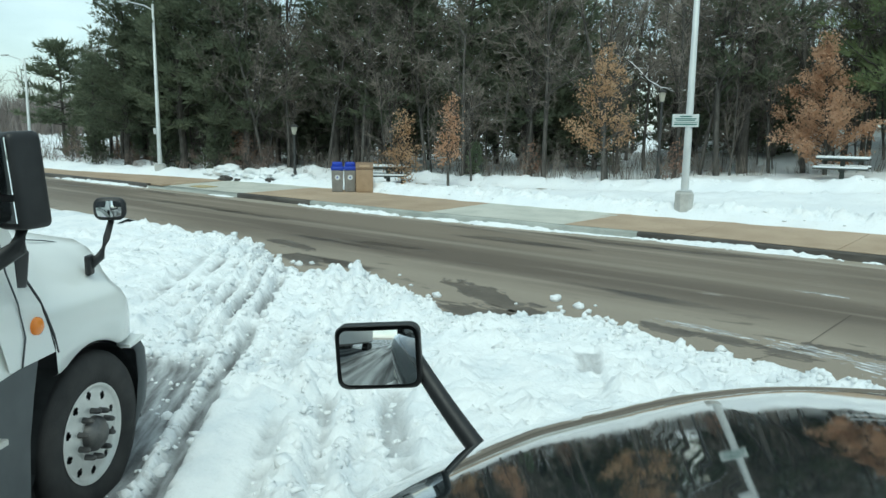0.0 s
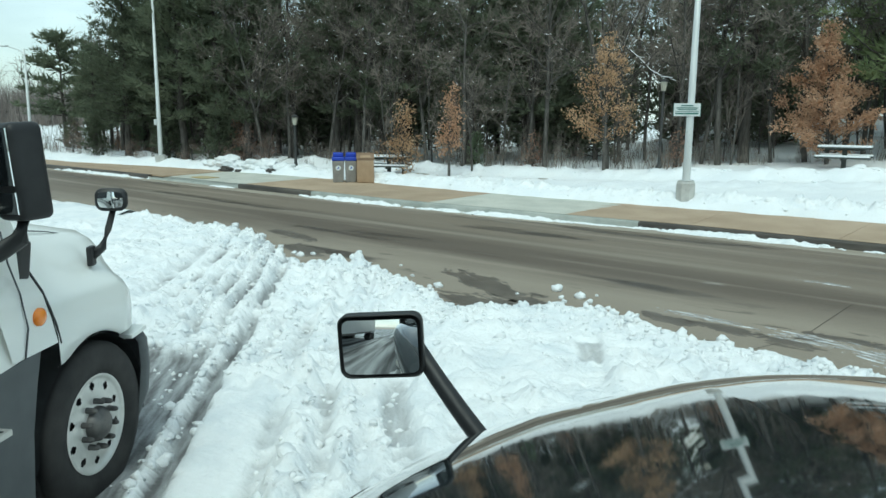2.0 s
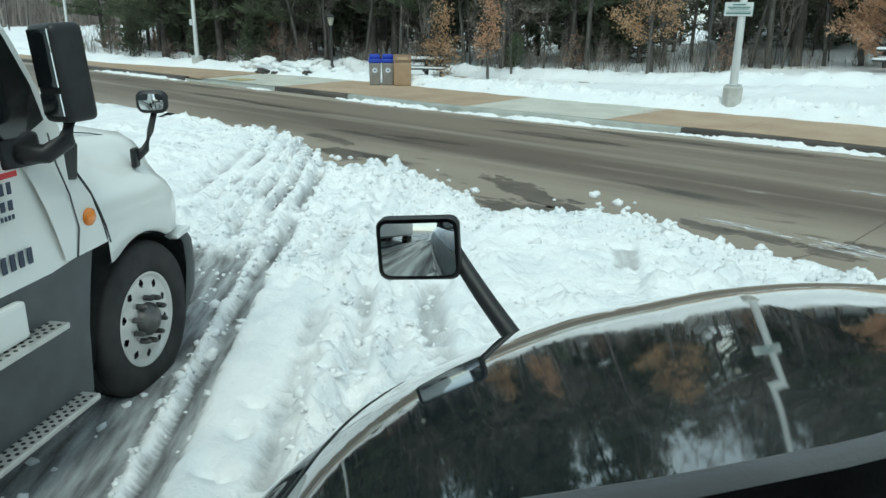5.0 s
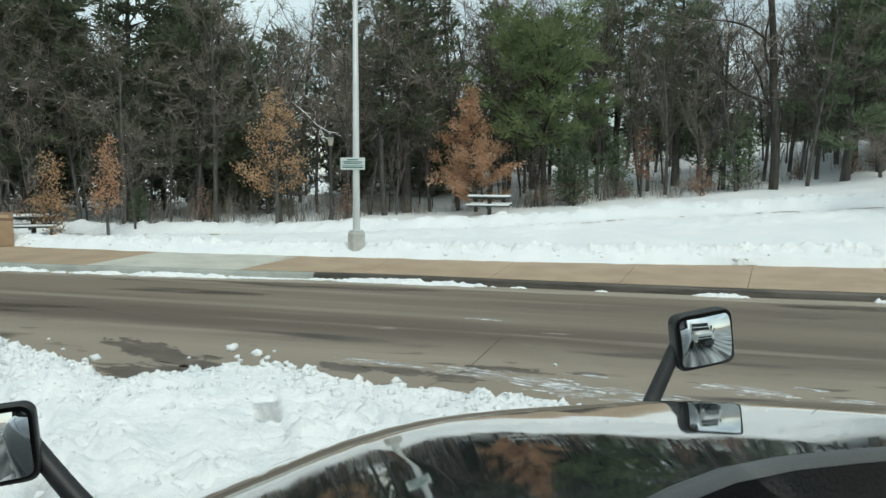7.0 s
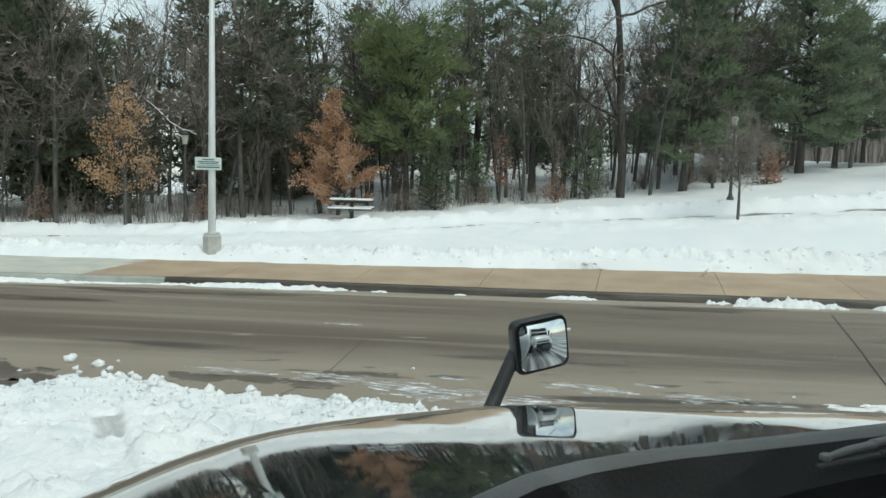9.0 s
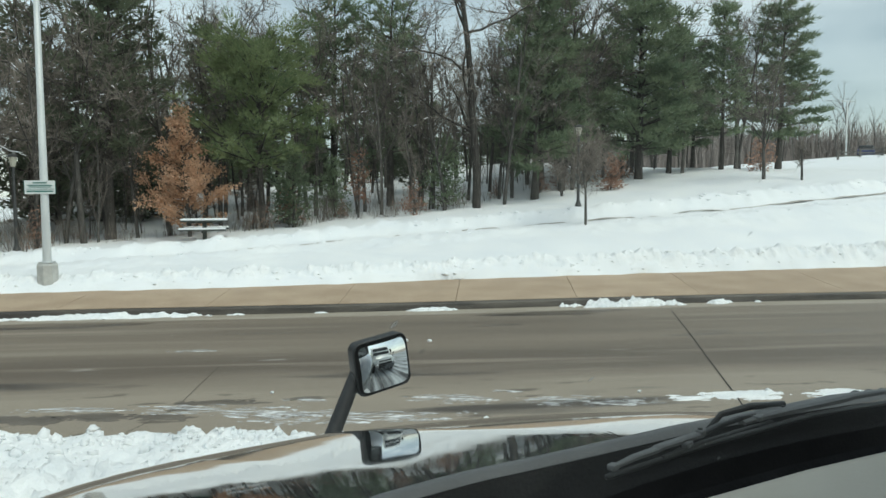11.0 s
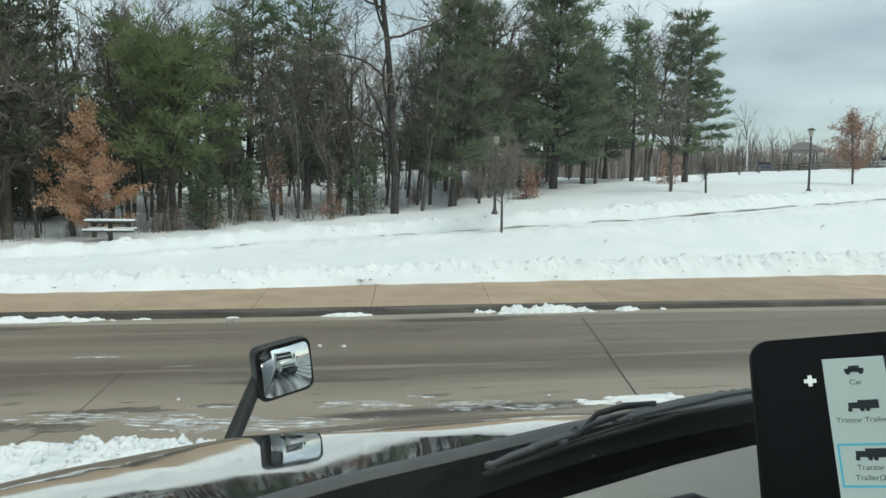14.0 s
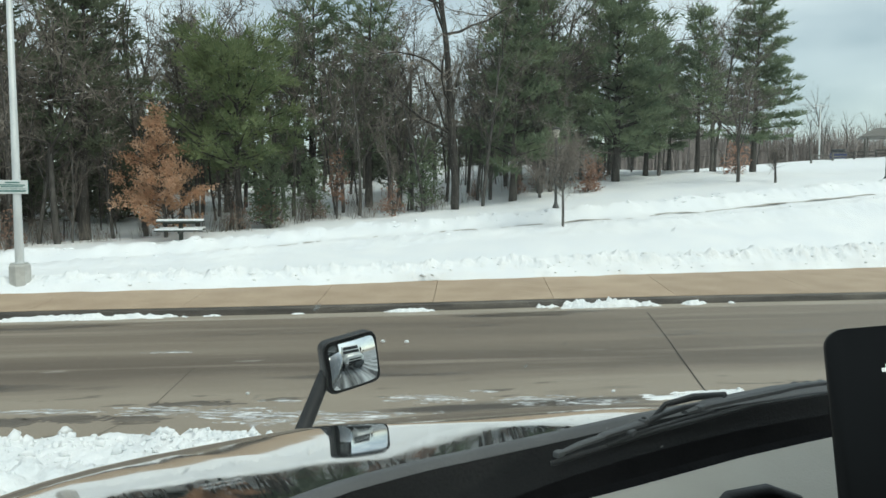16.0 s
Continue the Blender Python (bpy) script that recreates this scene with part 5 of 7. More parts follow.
    ob.matrix_world = pose(x, y, 0.035 * s, 0, 0, 77 * k) @ Matrix.Scale(s, 4)
    tagged(ob, "lump of broken snow on the street", "snow lump", "snow lumps")


M_SMEAR = material("thin_snow_film", (0.74, 0.77, 0.79), 0.7, color2=(0.86, 0.87, 0.88), scale=3.0, bump=0.5, bump_scale=40)
sn, sl = M_SMEAR.node_tree.nodes, M_SMEAR.node_tree.links
s_tc, s_mp, s_no, s_mr = sn.new("ShaderNodeTexCoord"), sn.new("ShaderNodeMapping"), sn.new("ShaderNodeTexNoise"), sn.new("ShaderNodeMapRange")
s_mp.inputs["Scale"].default_value = (0.8, 5.0, 1.0)
s_no.inputs["Scale"].default_value, s_no.inputs["Detail"].default_value, s_no.inputs["Roughness"].default_value = 3.2, 8.0, 0.65
s_mr.inputs["From Min"].default_value, s_mr.inputs["From Max"].default_value = 0.44, 0.66
sl.new(s_tc.outputs["Object"], s_mp.inputs["Vector"])
sl.new(s_mp.outputs["Vector"], s_no.inputs["Vector"])
sl.new(s_no.outputs["Fac"], s_mr.inputs["Value"])
sl.new(s_mr.outputs["Result"], sn["Principled BSDF"].inputs["Alpha"])


# rounded lumps along the ploughed ridges, too many to count
vs, fs = [], []
shapes = [([v.co.copy() for v in me_.vertices], [list(f.vertices) for f in me_.polygons]) for me_ in lumps]
rng = random.Random(303)
for _ in range(1250):
    x = rng.uniform(-20, 26)
    kerbside = rng.random() < 0.5
    y = back_y(x) + max(rng.gauss(0.5, 0.26), 0.05) if kerbside else path_y(x) + rng.choice((1.2, 1.4, 1.5, -0.9)) + rng.gauss(0, 0.28)
    sv, sf = rng.choice(shapes)
    k, ph = rng.uniform(0.35, 1.0) * (1.5 if rng.random() < 0.25 else 1.0) * (0.62 if kerbside else 1.0), rng.uniform(0, 6.28)
    cs, sn_, b = math.cos(ph) * k, math.sin(ph) * k, len(vs)
    z = land(x, y) - 0.045 * k
    vs += [(x + 1.3 * (p.x * cs - p.y * sn_), y + p.x * sn_ + p.y * cs, z + p.z * k * 0.95) for p in sv]
    fs += [[b + i for i in f] for f in sf]
tagged(new("ridge_snow", mesh_of("ridge_snow", vs, fs, M_SNOW, True)), "rounded lumps of ploughed snow along the ridges", "snow", kind="stuff")


# the ploughed ridge behind the pavement, rough with crumbs
vs, fs = [], []
rx = spaced([(-22, 26, 0.036)])
for x in rx:
    for k in range(22):
        s_ = 0.005 + 0.052 * k
        y = back_y(x) + s_ + 0.03 * noise.noise(Vector((x * 6, k, 2.0)))
        v1 = noise.voronoi(Vector((x * 4.5, y * 4.5, 1.1)))[0][0]
        v2 = noise.voronoi(Vector((x * 11.0, y * 11.0, 5.1)))[0][0]
        patch = min(max(0.45 + 1.4 * fbm(x, y, 0.7, 2, 13.0), 0), 1)
        f = math.sin(math.pi * (k + 0.5) / 22)
        vs.append((x, y, land(x, y) - (0.14 if k in (0, 21) else 0.03) + f * (0.035 + (0.15 * max(0.25 - v1 * v1, 0) + 0.27 * max(0.25 - v2 * v2, 0)) * (0.25 + patch) + 0.012 * noise.noise(Vector((x * 15, y * 15, 3.0))))))
for i in range(len(rx) - 1):
    for k in range(21):
        a = i * 22 + k
        fs.append((a, a + 22, a + 23, a + 1))
tagged(new("ridge_snow", mesh_of("ridge_snow", vs, fs, M_SNOWROUGH, True)), "rough ploughed ridge of snow behind the pavement", "snow", kind="stuff")


def flat_patch(name, x, y, length, width, height, mat, seed, turn=0.0, ragged=0.6, smear=False):
    """A thin ragged patch: a small field of noise cut off at the ground, thickest in its middle."""
    sx = max(0.025, length / 90)
    sy = max(0.02, width / 40)
    nx_, ny_ = int(length * 1.2 / sx), int(width * 1.3 / sy)
    hh = {}
    for i in range(nx_ + 1):
        for j in range(ny_ + 1):
            px, py = (i / nx_ - 0.5) * length * 1.2, (j / ny_ - 0.5) * width * 1.3
            env = 1 - (2 * px / length) ** 2 - (2 * py / width) ** 2
            n = noise.fractal(Vector((px * 2.2 + seed, py * 6 + seed, seed)), 0.8, 2.0, 4) + 0.5 * noise.noise(Vector((px * 14, py * 18, seed)))
            if smear:
                n = 0.7 * noise.noise(Vector((px * 1.6 + seed, py * 17, seed))) + 0.6 * noise.noise(Vector((px * 5 + seed, py * 22, seed))) + 0.5 * noise.noise(Vector((px * 15, py * 30, seed))) - 0.12
            hh[i, j] = (px, py, env * 0.6 + ragged * n)
    vs, fs, idx = [], [], {}
    for (i, j), (px, py, e) in hh.items():
        idx[i, j] = len(vs)
        vs.append((px, py, 0.006 + height * min(max(e, 0), 1.2) if e > 0 else -0.012))
    for (i, j), a in idx.items():
        if (i + 1, j + 1) in idx and max(hh[i, j][2], hh[i + 1, j][2], hh[i, j + 1][2], hh[i + 1, j + 1][2]) > 0:
            fs.append((a, idx[i + 1, j], idx[i + 1, j + 1], idx[i, j + 1]))
    ob = new(name, mesh_of(name, vs, fs, mat, True))
    ob.matrix_world = pose(x, y, 0, 0, 0, turn)
    return ob


for k, (x, y, ln, w, h) in enumerate(((1.2, 9.08, 1.0, 0.40, 0.012), (2.85, 8.78, 1.6, 0.42, 0.012), (0.0, 8.48, 2.4, 0.5, 0.010), (4.85, 8.80, 1.0, 0.40, 0.03), (-1.4, 8.86, 2.0, 0.45, 0.006), (-0.6, 9.25, 0.5, 0.16, 0.006),
                                      (-2.55, 12.36, 0.8, 0.16, 0.003), (6.3, 8.7, 1.6, 0.4, 0.02), (2.0, 9.35, 0.5, 0.12, 0.004), (4.1, 8.75, 0.5, 0.25, 0.02), (-3.2, 9.1, 1.2, 0.25, 0.004))):
    tagged(flat_patch("snow_patch", x, y, ln, w, h, M_SNOWROUGH if h > 0.015 else M_SMEAR, k * 1.7, -11 + 3 * (k % 4), 1.0, True), "thin smear of snow clinging to the street", "snow patch", "street snow")
# snow left in the gutter against the kerb
for k, (x0, x1, w, h) in enumerate(((-7.0, -3.4, 0.34, 0.10), (-2.7, -2.3, 0.12, 0.03), (1.1, 2.3, 0.22, 0.09), (4.75, 7.25, 0.42, 0.19), (7.9, 8.5, 0.34, 0.12), (9.05, 9.3, 0.2, 0.06), (-0.9, -0.6, 0.1, 0.03), (-17.9, -13.9, 0.42, 0.10), (-13.0, -9.2, 0.40, 0.08), (-34, -27.6, 0.4, 0.09), (-23, -21.8, 0.25, 0.05), (-9.0, -7.4, 0.2, 0.02))):
    xm = 0.5 * (x0 + x1)
    turn = math.degrees(math.atan2(kerb_y(x1) - kerb_y(x0), x1 - x0))
    tagged(flat_patch("gutter_snow", xm, kerb_y(xm) - w * 0.36, (x1 - x0) * 1.02, w, h, M_SNOWROUGH, 20 + k * 2.3, turn, 0.75), "crust of old snow in the gutter", "snow patch", "gutter snow")
# damp stain and joints in the street
M_WET = material("wet_street", (0.108, 0.090, 0.072), 0.36, color2=(0.16, 0.135, 0.108), scale=2.5, bump=0.15, bump_scale=80)
for k, (x, y, ln, w, turn) in enumerate(((-6.15, 8.72, 2.9, 0.62, -24), (-5.55, 7.75, 1.7, 0.85, -18), (-2.6, 8.75, 1.5, 0.30, -8), (-1.6, 9.25, 1.1, 0.22, -5), (-3.6, 8.75, 0.8, 0.35, -20), (-10.6, 8.9, 1.6, 0.5, -20), (-12.2, 9.9, 1.8, 0.4, -14))):
    tagged(flat_patch("damp_stain", x, y, ln, w, 0.0, M_WET, 3.3 + 1.9 * k, turn, 0.62), "dark meltwater stain on the street", "stain", kind="stuff")
M_JOINT = material("joint_filler", (0.018, 0.015, 0.012), 0.8, color2=(0.04, 0.034, 0.028), scale=20)
for pts in (((6.66, 15.3), (6.25, 13.9), (5.75, 12.2), (5.35, 10.9), (4.72, 8.8), (4.2, 7.2)), ((-1.95, 11.2), (-2.0, 10.2), (-2.05, 9.0), (-2.4, 8.0))):
    vs, fs = [], []
    for k, (x, y) in enumerate(pts):
        w = 0.011 if pts[0][0] > 0 else 0.004
        vs += [(x - w, y, 0.005), (x + w, y, 0.005)]
    for k in range(len(pts) - 1):
        fs.append((2 * k, 2 * k + 1, 2 * k + 3, 2 * k + 2))
    tagged(new("road_joint", mesh_of("road_joint", vs, fs, M_JOINT)), "dark joint across the concrete street", "joint", kind="structure")

# ---- the dark truck whose cab the camera sits in ----
CAB = pose(-0.5219, 2.2083, 0.0022, 0, 0, 37) @ pose(0, 0, 0, 0, -3, 0)
truck = thing("semi_truck", "dark glossy semi truck parked in the snow", "truck", CAB)


def hood_z(u, v):
    w = max(v + 1.24, 0.0)
    nose = max(v + 0.3334 + 0.7617 * u * u, 0.0)
    z = 2.0489 - 0.1923 * (v + 1.24) - 0.0449 * w ** 1.3404 - 0.2046 * nose ** 2
    z -= 0.0204 * (math.sqrt(u * u + 0.014) - 0.20) + 0.0391 * max(abs(u) - 0.5, 0) + 0.061 * u * u
    return z - 0.075 * (abs(u) / lerp_table(v, HALF)) ** 14


us = spaced([(-1.0, -0.8, 0.014), (-0.8, -0.44, 0.03), (-0.44, -0.2, 0.008), (-0.2, 0.2, 0.03), (0.2, 0.44, 0.008), (0.44, 0.8, 0.03), (0.8, 1.0, 0.014)])
HALF = [(-1.3, 1.18), (-0.75, 1.16), (-0.45, 1.09), (-0.2, 1.02), (0.0, 0.96), (0.2, 0.87), (0.46, 0.69)]
vv = spaced([(-1.24, 0.0, 0.04), (0.0, 0.34, 0.015)])
BASE = [(-1.2, -1.66), (-0.8, -1.50), (-0.64, -1.455), (-0.44, -1.385), (-0.24, -1.29), (-0.1, -1.245), (0.0, -1.228), (0.1, -1.235), (0.22, -1.265), (0.30, -1.295), (0.41, -1.335), (0.60, -1.40), (0.72, -1.45), (1.2, -1.66)]


def base_v(u):
    return lerp_table(u, BASE)


def hood_top(u, w):
    """The hood, let down where its rear edge would stand above the cowl."""
    return hood_z(u, w) - max(hood_z(u, base_v(u) + 0.012) - 2.046, 0)


vs, fs = [], []
for v in vv:
    row = []
    for s in us:
        u = s * lerp_table(v, HALF)
        w = v * (base_v(u) + 0.012) / -1.24 if v < 0 else v
        row.append((u, w, hood_top(u, w)))
    row = [(row[0][0] + 0.03, row[0][1], row[0][2] - 0.62), (row[0][0] - 0.012, row[0][1], row[0][2] - 0.14), (row[0][0] - 0.012, row[0][1], row[0][2] - 0.04)] + row + [(row[-1][0] + 0.012, row[-1][1], row[-1][2] - 0.04), (row[-1][0] + 0.012, row[-1][1], row[-1][2] - 0.14), (row[-1][0] - 0.03, row[-1][1], row[-1][2] - 0.62)]
    vs += row
m = len(us) + 6
for j in range(len(vv) - 1):
    for i in range(m - 1):
        a = j * m + i
        fs.append((a, a + 1, a + m + 1, a + m))
# rolled front edge down to the grille
base = (len(vv) - 1) * m
front = []
for i in range(m):
    x, y, z = vs[base + i]
    front.append(len(vs))
    vs.append((x * 0.98, y + 0.03, min(z, 1.35) - 0.35))
for i in range(m - 1):
    fs.append((base + i, base + i + 1, front[i + 1], front[i]))
part("hood", mesh_of("hood", vs, fs, M_DARKPAINT, True), None, truck, "dark mirror-glossy hood with a ridged middle")
for sx in (-1, 1):
    line = []
    for k in range(15):
        v = -1.2 + 0.08 * k
        u = sx * 0.925 * lerp_table(v, HALF)
        w = v * (base_v(u) + 0.012) / -1.24 if v < 0 else v
        line.append((u, w, hood_top(u, w) + 0.0005))
    part("hood_seam", tube(line, 0.0025, 5), M_BLACKPLASTIC, truck, "thin dark seam between hood and fender", True)
part("grille", box(1.7, 0.10, 0.75, (0, 0.52, 0.75), 0.03), M_BLACKPLASTIC, truck, "black grille")
part("bumper", box(2.3, 0.3, 0.42, (0, 0.55, 0.42), 0.06, 3), M_GREYPLASTIC, truck, "grey plastic bumper")


def wheel(parent, x, y, z, side, radius=0.50, width=0.27, name="wheel"):
    """A front wheel: tyre with rounded shoulders, dished rim with hand holes, hub and nuts. side: +1 faces +x."""
    w = width / 2
    prof = [(-w * 0.72, radius * 0.60), (-w * 0.95, radius * 0.72), (-w, radius * 0.84), (-w * 0.86, radius * 0.955), (-w * 0.62, radius * 0.995), (-w * 0.3, radius), (-w * 0.28, radius * 0.985), (-w * 0.22, radius * 0.985), (-w * 0.2, radius),
            (w * 0.2, radius), (w * 0.22, radius * 0.985), (w * 0.28, radius * 0.985), (w * 0.3, radius), (w * 0.62, radius * 0.995), (w * 0.86, radius * 0.955), (w * 0.97, radius * 0.86), (w, radius * 0.80), (w * 0.93, radius * 0.70), (w * 0.78, radius * 0.61), (w * 0.5, radius * 0.58)]
    tyre = part("tyre", lathe(prof, 48, "X"), M_RUBBER, None, "black road tyre", True)
    tyre.name = name
    tyre.parent = parent
    tyre.location = (x, y, z)
    # rim: lip, dished disc pierced by ten holes
    bm = bmesh.new()
    R, n = radius * 0.605, 120
    sx = side

    def ring(a, r):
        return [bm.verts.new((sx * a, r * math.cos(2 * math.pi * i / n), r * math.sin(2 * math.pi * i / n))) for i in range(n)]

    def bridge(p, q, skip=()):
        for i in range(n):
            if i not in skip:
                bm.faces.new((p[i], p[(i + 1) % n], q[(i + 1) % n], q[i]))

    r1, r2, r3 = ring(w * 0.80, R), ring(w * 0.84, R * 0.965), ring(w * 0.70, R * 0.93)
    r4, r4b, r5b, r5, r6, r7 = ring(w * 0.62, R * 0.86), ring(w * 0.635, R * 0.815), ring(w * 0.65, R * 0.735), ring(w * 0.66, R * 0.69), ring(w * 0.72, R * 0.60), ring(w * 0.74, R * 0.02)
    skip, wide = set(), set()
    for k in range(10):
        skip |= {k * 12 + 5, k * 12 + 6}
        wide |= {k * 12 + 4, k * 12 + 5, k * 12 + 6, k * 12 + 7}
    bridge(r1, r2), bridge(r2, r3), bridge(r3, r4)
    bridge(r4, r4b, skip), bridge(r4b, r5b, wide), bridge(r5b, r5, skip)
    bridge(r5, r6), bridge(r6, r7)
    bmesh.ops.recalc_face_normals(bm, faces=bm.faces)
    rim = part("rim", bm, M_ALU, tyre, "bright aluminium disc wheel with ten hand holes", True)
    # a flat black disc gives the hollow behind the hand holes its shade
    part("wheel_well", cone(R * 0.92, R * 0.92, 0.02, (sx * w * 0.42, 0, 0), 32, Matrix.Rotation(math.pi / 2, 4, "Y")), M_BLACKPLASTIC, tyre, "black disc standing in for the shade behind the rim")
    part("hub", lathe([(sx * w * 0.7, R * 0.36), (sx * w * 0.98, R * 0.34), (sx * (w + 0.03), R * 0.24), (sx * (w + 0.045), R * 0.1), (sx * (w + 0.05), 0.002)], 24, "X"), M_STEEL, tyre, "grey steel hub", True)
    for k in range(10):
        th = 2 * math.pi * (k + 0.5) / 10
        part("nut_cover", lathe([(sx * w * 0.7, 0.021), (sx * (w + 0.012), 0.019), (sx * (w + 0.03), 0.012), (sx * (w + 0.036), 0.001)], 8, "X", (0, R * 0.47 * math.cos(th), R * 0.47 * math.sin(th))), M_STEEL, tyre)
    return tyre


wheel(truck, -0.98, -0.3, 0.5, -1)
wheel(truck, 0.98, -0.3, 0.5, 1)


def rounded_plate(w, h, depth, r, recess=0.0):
    """A rounded rectangle in x-z, facing -y at y=0, with depth to +y."""
    bm = bmesh.new()
    pts = []
    for cx, cz, a0 in ((w / 2 - r, h / 2 - r, 0), (-w / 2 + r, h / 2 - r, 90), (-w / 2 + r, -h / 2 + r, 180), (w / 2 - r, -h / 2 + r, 270)):
        for k in range(6):
            a = radians(a0 + 18 * k)
            pts.append((cx + r * math.cos(a), cz + r * math.sin(a)))
    rings = []
    for y, s in ((recess, 0.94), (-0.003, 0.955), (-0.005, 0.975), (0.004, 1.0), (depth * 0.6, 0.99), (depth, 0.82), (depth * 1.12, 0.55)) if recess else ((0, 0.965), (0.008, 1.0), (depth * 0.6, 0.99), (depth, 0.82), (depth * 1.12, 0.55)) if depth > 0.02 else ((0, 0.985), (depth, 1.0)):
        rings.append([bm.verts.new((x * s, y, z * s)) for x, z in pts])
    n = len(pts)
    for a, b in zip(rings, rings[1:]):
        for i in range(n):
            bm.faces.new((a[i], a[(i + 1) % n], b[(i + 1) % n], b[i]))
    bm.faces.new(rings[0])
    bm.faces.new(rings[-1][::-1])
    bmesh.ops.recalc_face_normals(bm, faces=bm.faces)
    return bm


def hood_mirror(parent, centre, turn, tilt, w, h, foot, elbow, roll=0.0, bulge=0.030):
    """A hood mirror: housing, glass and a curved arm down to the hood."""
    housing = part("hood_mirror", rounded_plate(w, h, 0.075, 0.032, 0.006), M_BLACKPLASTIC, parent, "black plastic hood mirror", True)
    stand = pose(*centre) @ pose(0, 0, 0, 0, 0, turn) @ pose(0, 0, 0, tilt, roll, 0)
    housing.matrix_local = stand
    glass = bmesh.new()
    n, wi, hi, r = 14, w - 0.030, h - 0.030, 0.022
    grid = {}
    for i in range(n + 1):
        for j in range(n + 1):
            x, z = (i / n - 0.5) * wi, (j / n - 0.5) * hi
            cx, cz = max(abs(x) - (wi / 2 - r), 0), max(abs(z) - (hi / 2 - r), 0)
            if cx > 0 and cz > 0:
                k = r / max(math.hypot(cx, cz), r) if math.hypot(cx, cz) > r else 1
                x, z = math.copysign(wi / 2 - r + cx * k, x), math.copysign(hi / 2 - r + cz * k, z)
            grid[i, j] = glass.verts.new((x, 0.004 - bulge * (1 - (2 * x / w) ** 2 * 0.5 - (2 * z / h) ** 2 * 0.5), z))
    for i in range(n):
        for j in range(n):
            glass.faces.new((grid[i, j], grid[i + 1, j], grid[i + 1, j + 1], grid[i, j + 1]))
    part("mirror_glass", glass, M_MIRROR, housing, "convex mirror glass", True)
    inv = stand.inverted()
    pts = [inv @ Vector(p) for p in (elbow[0], elbow[1], elbow[2], foot)]
    curve = []
    for k in range(13):
        t = k / 12
        a, b, c, d = pts
        curve.append(a * (1 - t) ** 3 + b * 3 * t * (1 - t) ** 2 + c * 3 * t * t * (1 - t) + d * t ** 3)
    part("mirror_arm", tube(curve, [0.024 + 0.007 * k / 12 for k in range(13)], 10), M_BLACKPLASTIC, housing, "curved black arm", True)
    return housing


hood_mirror(truck, (-1.10, 0.10, 1.815), -2, -1.7, 0.262, 0.20, (-0.735, -0.02, 1.47), ((-1.0, 0.175, 1.80), (-0.965, 0.13, 1.75), (-0.86, 0.035, 1.61)), -1, 0.018)
hood_mirror(truck, (1.115, 0.07, 1.81), -8, 0, 0.225, 0.20, (0.755, 0.06, 1.41), ((1.06, 0.125, 1.83), (1.02, 0.122, 1.755), (0.92, 0.115, 1.615)), -5)

# cowl, wipers and the inside of the cab
M_COWLBLACK = material("cowl_black", (0.008, 0.008, 0.009), 0.85, color2=(0.014, 0.014, 0.015), scale=9, bump=0.2, bump_scale=150, spec=0.12)
M_COWLGREY = material("cowl_grey", (0.105, 0.108, 0.11), 0.5, color2=(0.14, 0.144, 0.145), scale=6, bump=0.15, bump_scale=150)
M_GLOSSBLACK = material("glossy_black", (0.01, 0.011, 0.012), 0.12, color2=(0.015, 0.016, 0.017), scale=6)
M_DASH = material("beige_dashboard", (0.50, 0.47, 0.40), 0.5, color2=(0.56, 0.53, 0.46), scale=5, bump=0.12, bump_scale=220)
M_HEADLINER = material("grey_headliner", (0.20, 0.20, 0.19), 0.95, color2=(0.25, 0.25, 0.24), scale=12, bump=0.2, bump_scale=200)


def band(rows, mat, name, parent, label, u0=-1.02, u1=1.02, n=44, smooth=True):
    """A band across the cab that follows the foot of the windscreen: rows of (distance back, height)."""
    vs, fs = [], []
    for i in range(n + 1):
        u = u0 + (u1 - u0) * i / n
        for dv, z in rows:
            vs.append((u, base_v(u) - dv, z - 0.03 * max(abs(u) - 0.8, 0)))
    m = len(rows)
    for i in range(n):
        for j in range(m - 1):
            a = i * m + j
            fs.append((a, a + m, a + m + 1, a + 1))
    return part(name, mesh_of(name, vs, fs, mat, smooth), None, parent, label)


band([(-0.05, 1.98), (-0.010, 2.045), (0.0, 2.058), (0.010, 2.062), (0.024, 2.061), (0.034, 2.052)], M_COWLGREY, "cowl_lip", truck, "grey plastic lip of the cowl")
band([(0.034, 2.0515), (0.040, 2.03), (0.052, 1.96), (0.10, 1.965), (0.15, 1.99), (0.19, 2.035), (0.20, 2.042), (0.212, 2.03)], M_COWLBLACK, "cowl", truck, "black cowl below the windscreen")
band([(0.212, 2.028), (0.222, 2.040), (0.24, 2.043), (0.30, 2.035), (0.50, 2.0), (0.62, 1.95), (0.70, 1.80), (0.72, 1.3)], M_DASH, "dashboard", truck, "beige dashboard top", 0.0, 1.02)
band([(0.212, 2.0), (0.3, 1.95), (0.42, 1.8), (0.45, 1.3)], M_COWLBLACK, "dash_cluster", truck, "dark instrument hood", -1.02, 0.0)


def on_cowl(u, back, z):
    return (u, base_v(u) - back, z)


def strap(rows):
    """A flat bar along the cowl: rows of (across, back, height, width, thickness)."""
    bm = bmesh.new()
    rings = []
    for u, back, z, w, t in rows:
        rings.append([bm.verts.new(on_cowl(u, back + db, z + dz)) for db, dz in ((-w / 2, -t / 2), (-w / 2, t * 0.2), (-w * 0.3, t / 2), (w * 0.3, t / 2), (w / 2, t * 0.2), (w / 2, -t / 2))])
    for a, b in zip(rings, rings[1:]):
        for k in range(6):
            bm.faces.new((a[k], b[k], b[(k + 1) % 6], a[(k + 1) % 6]))
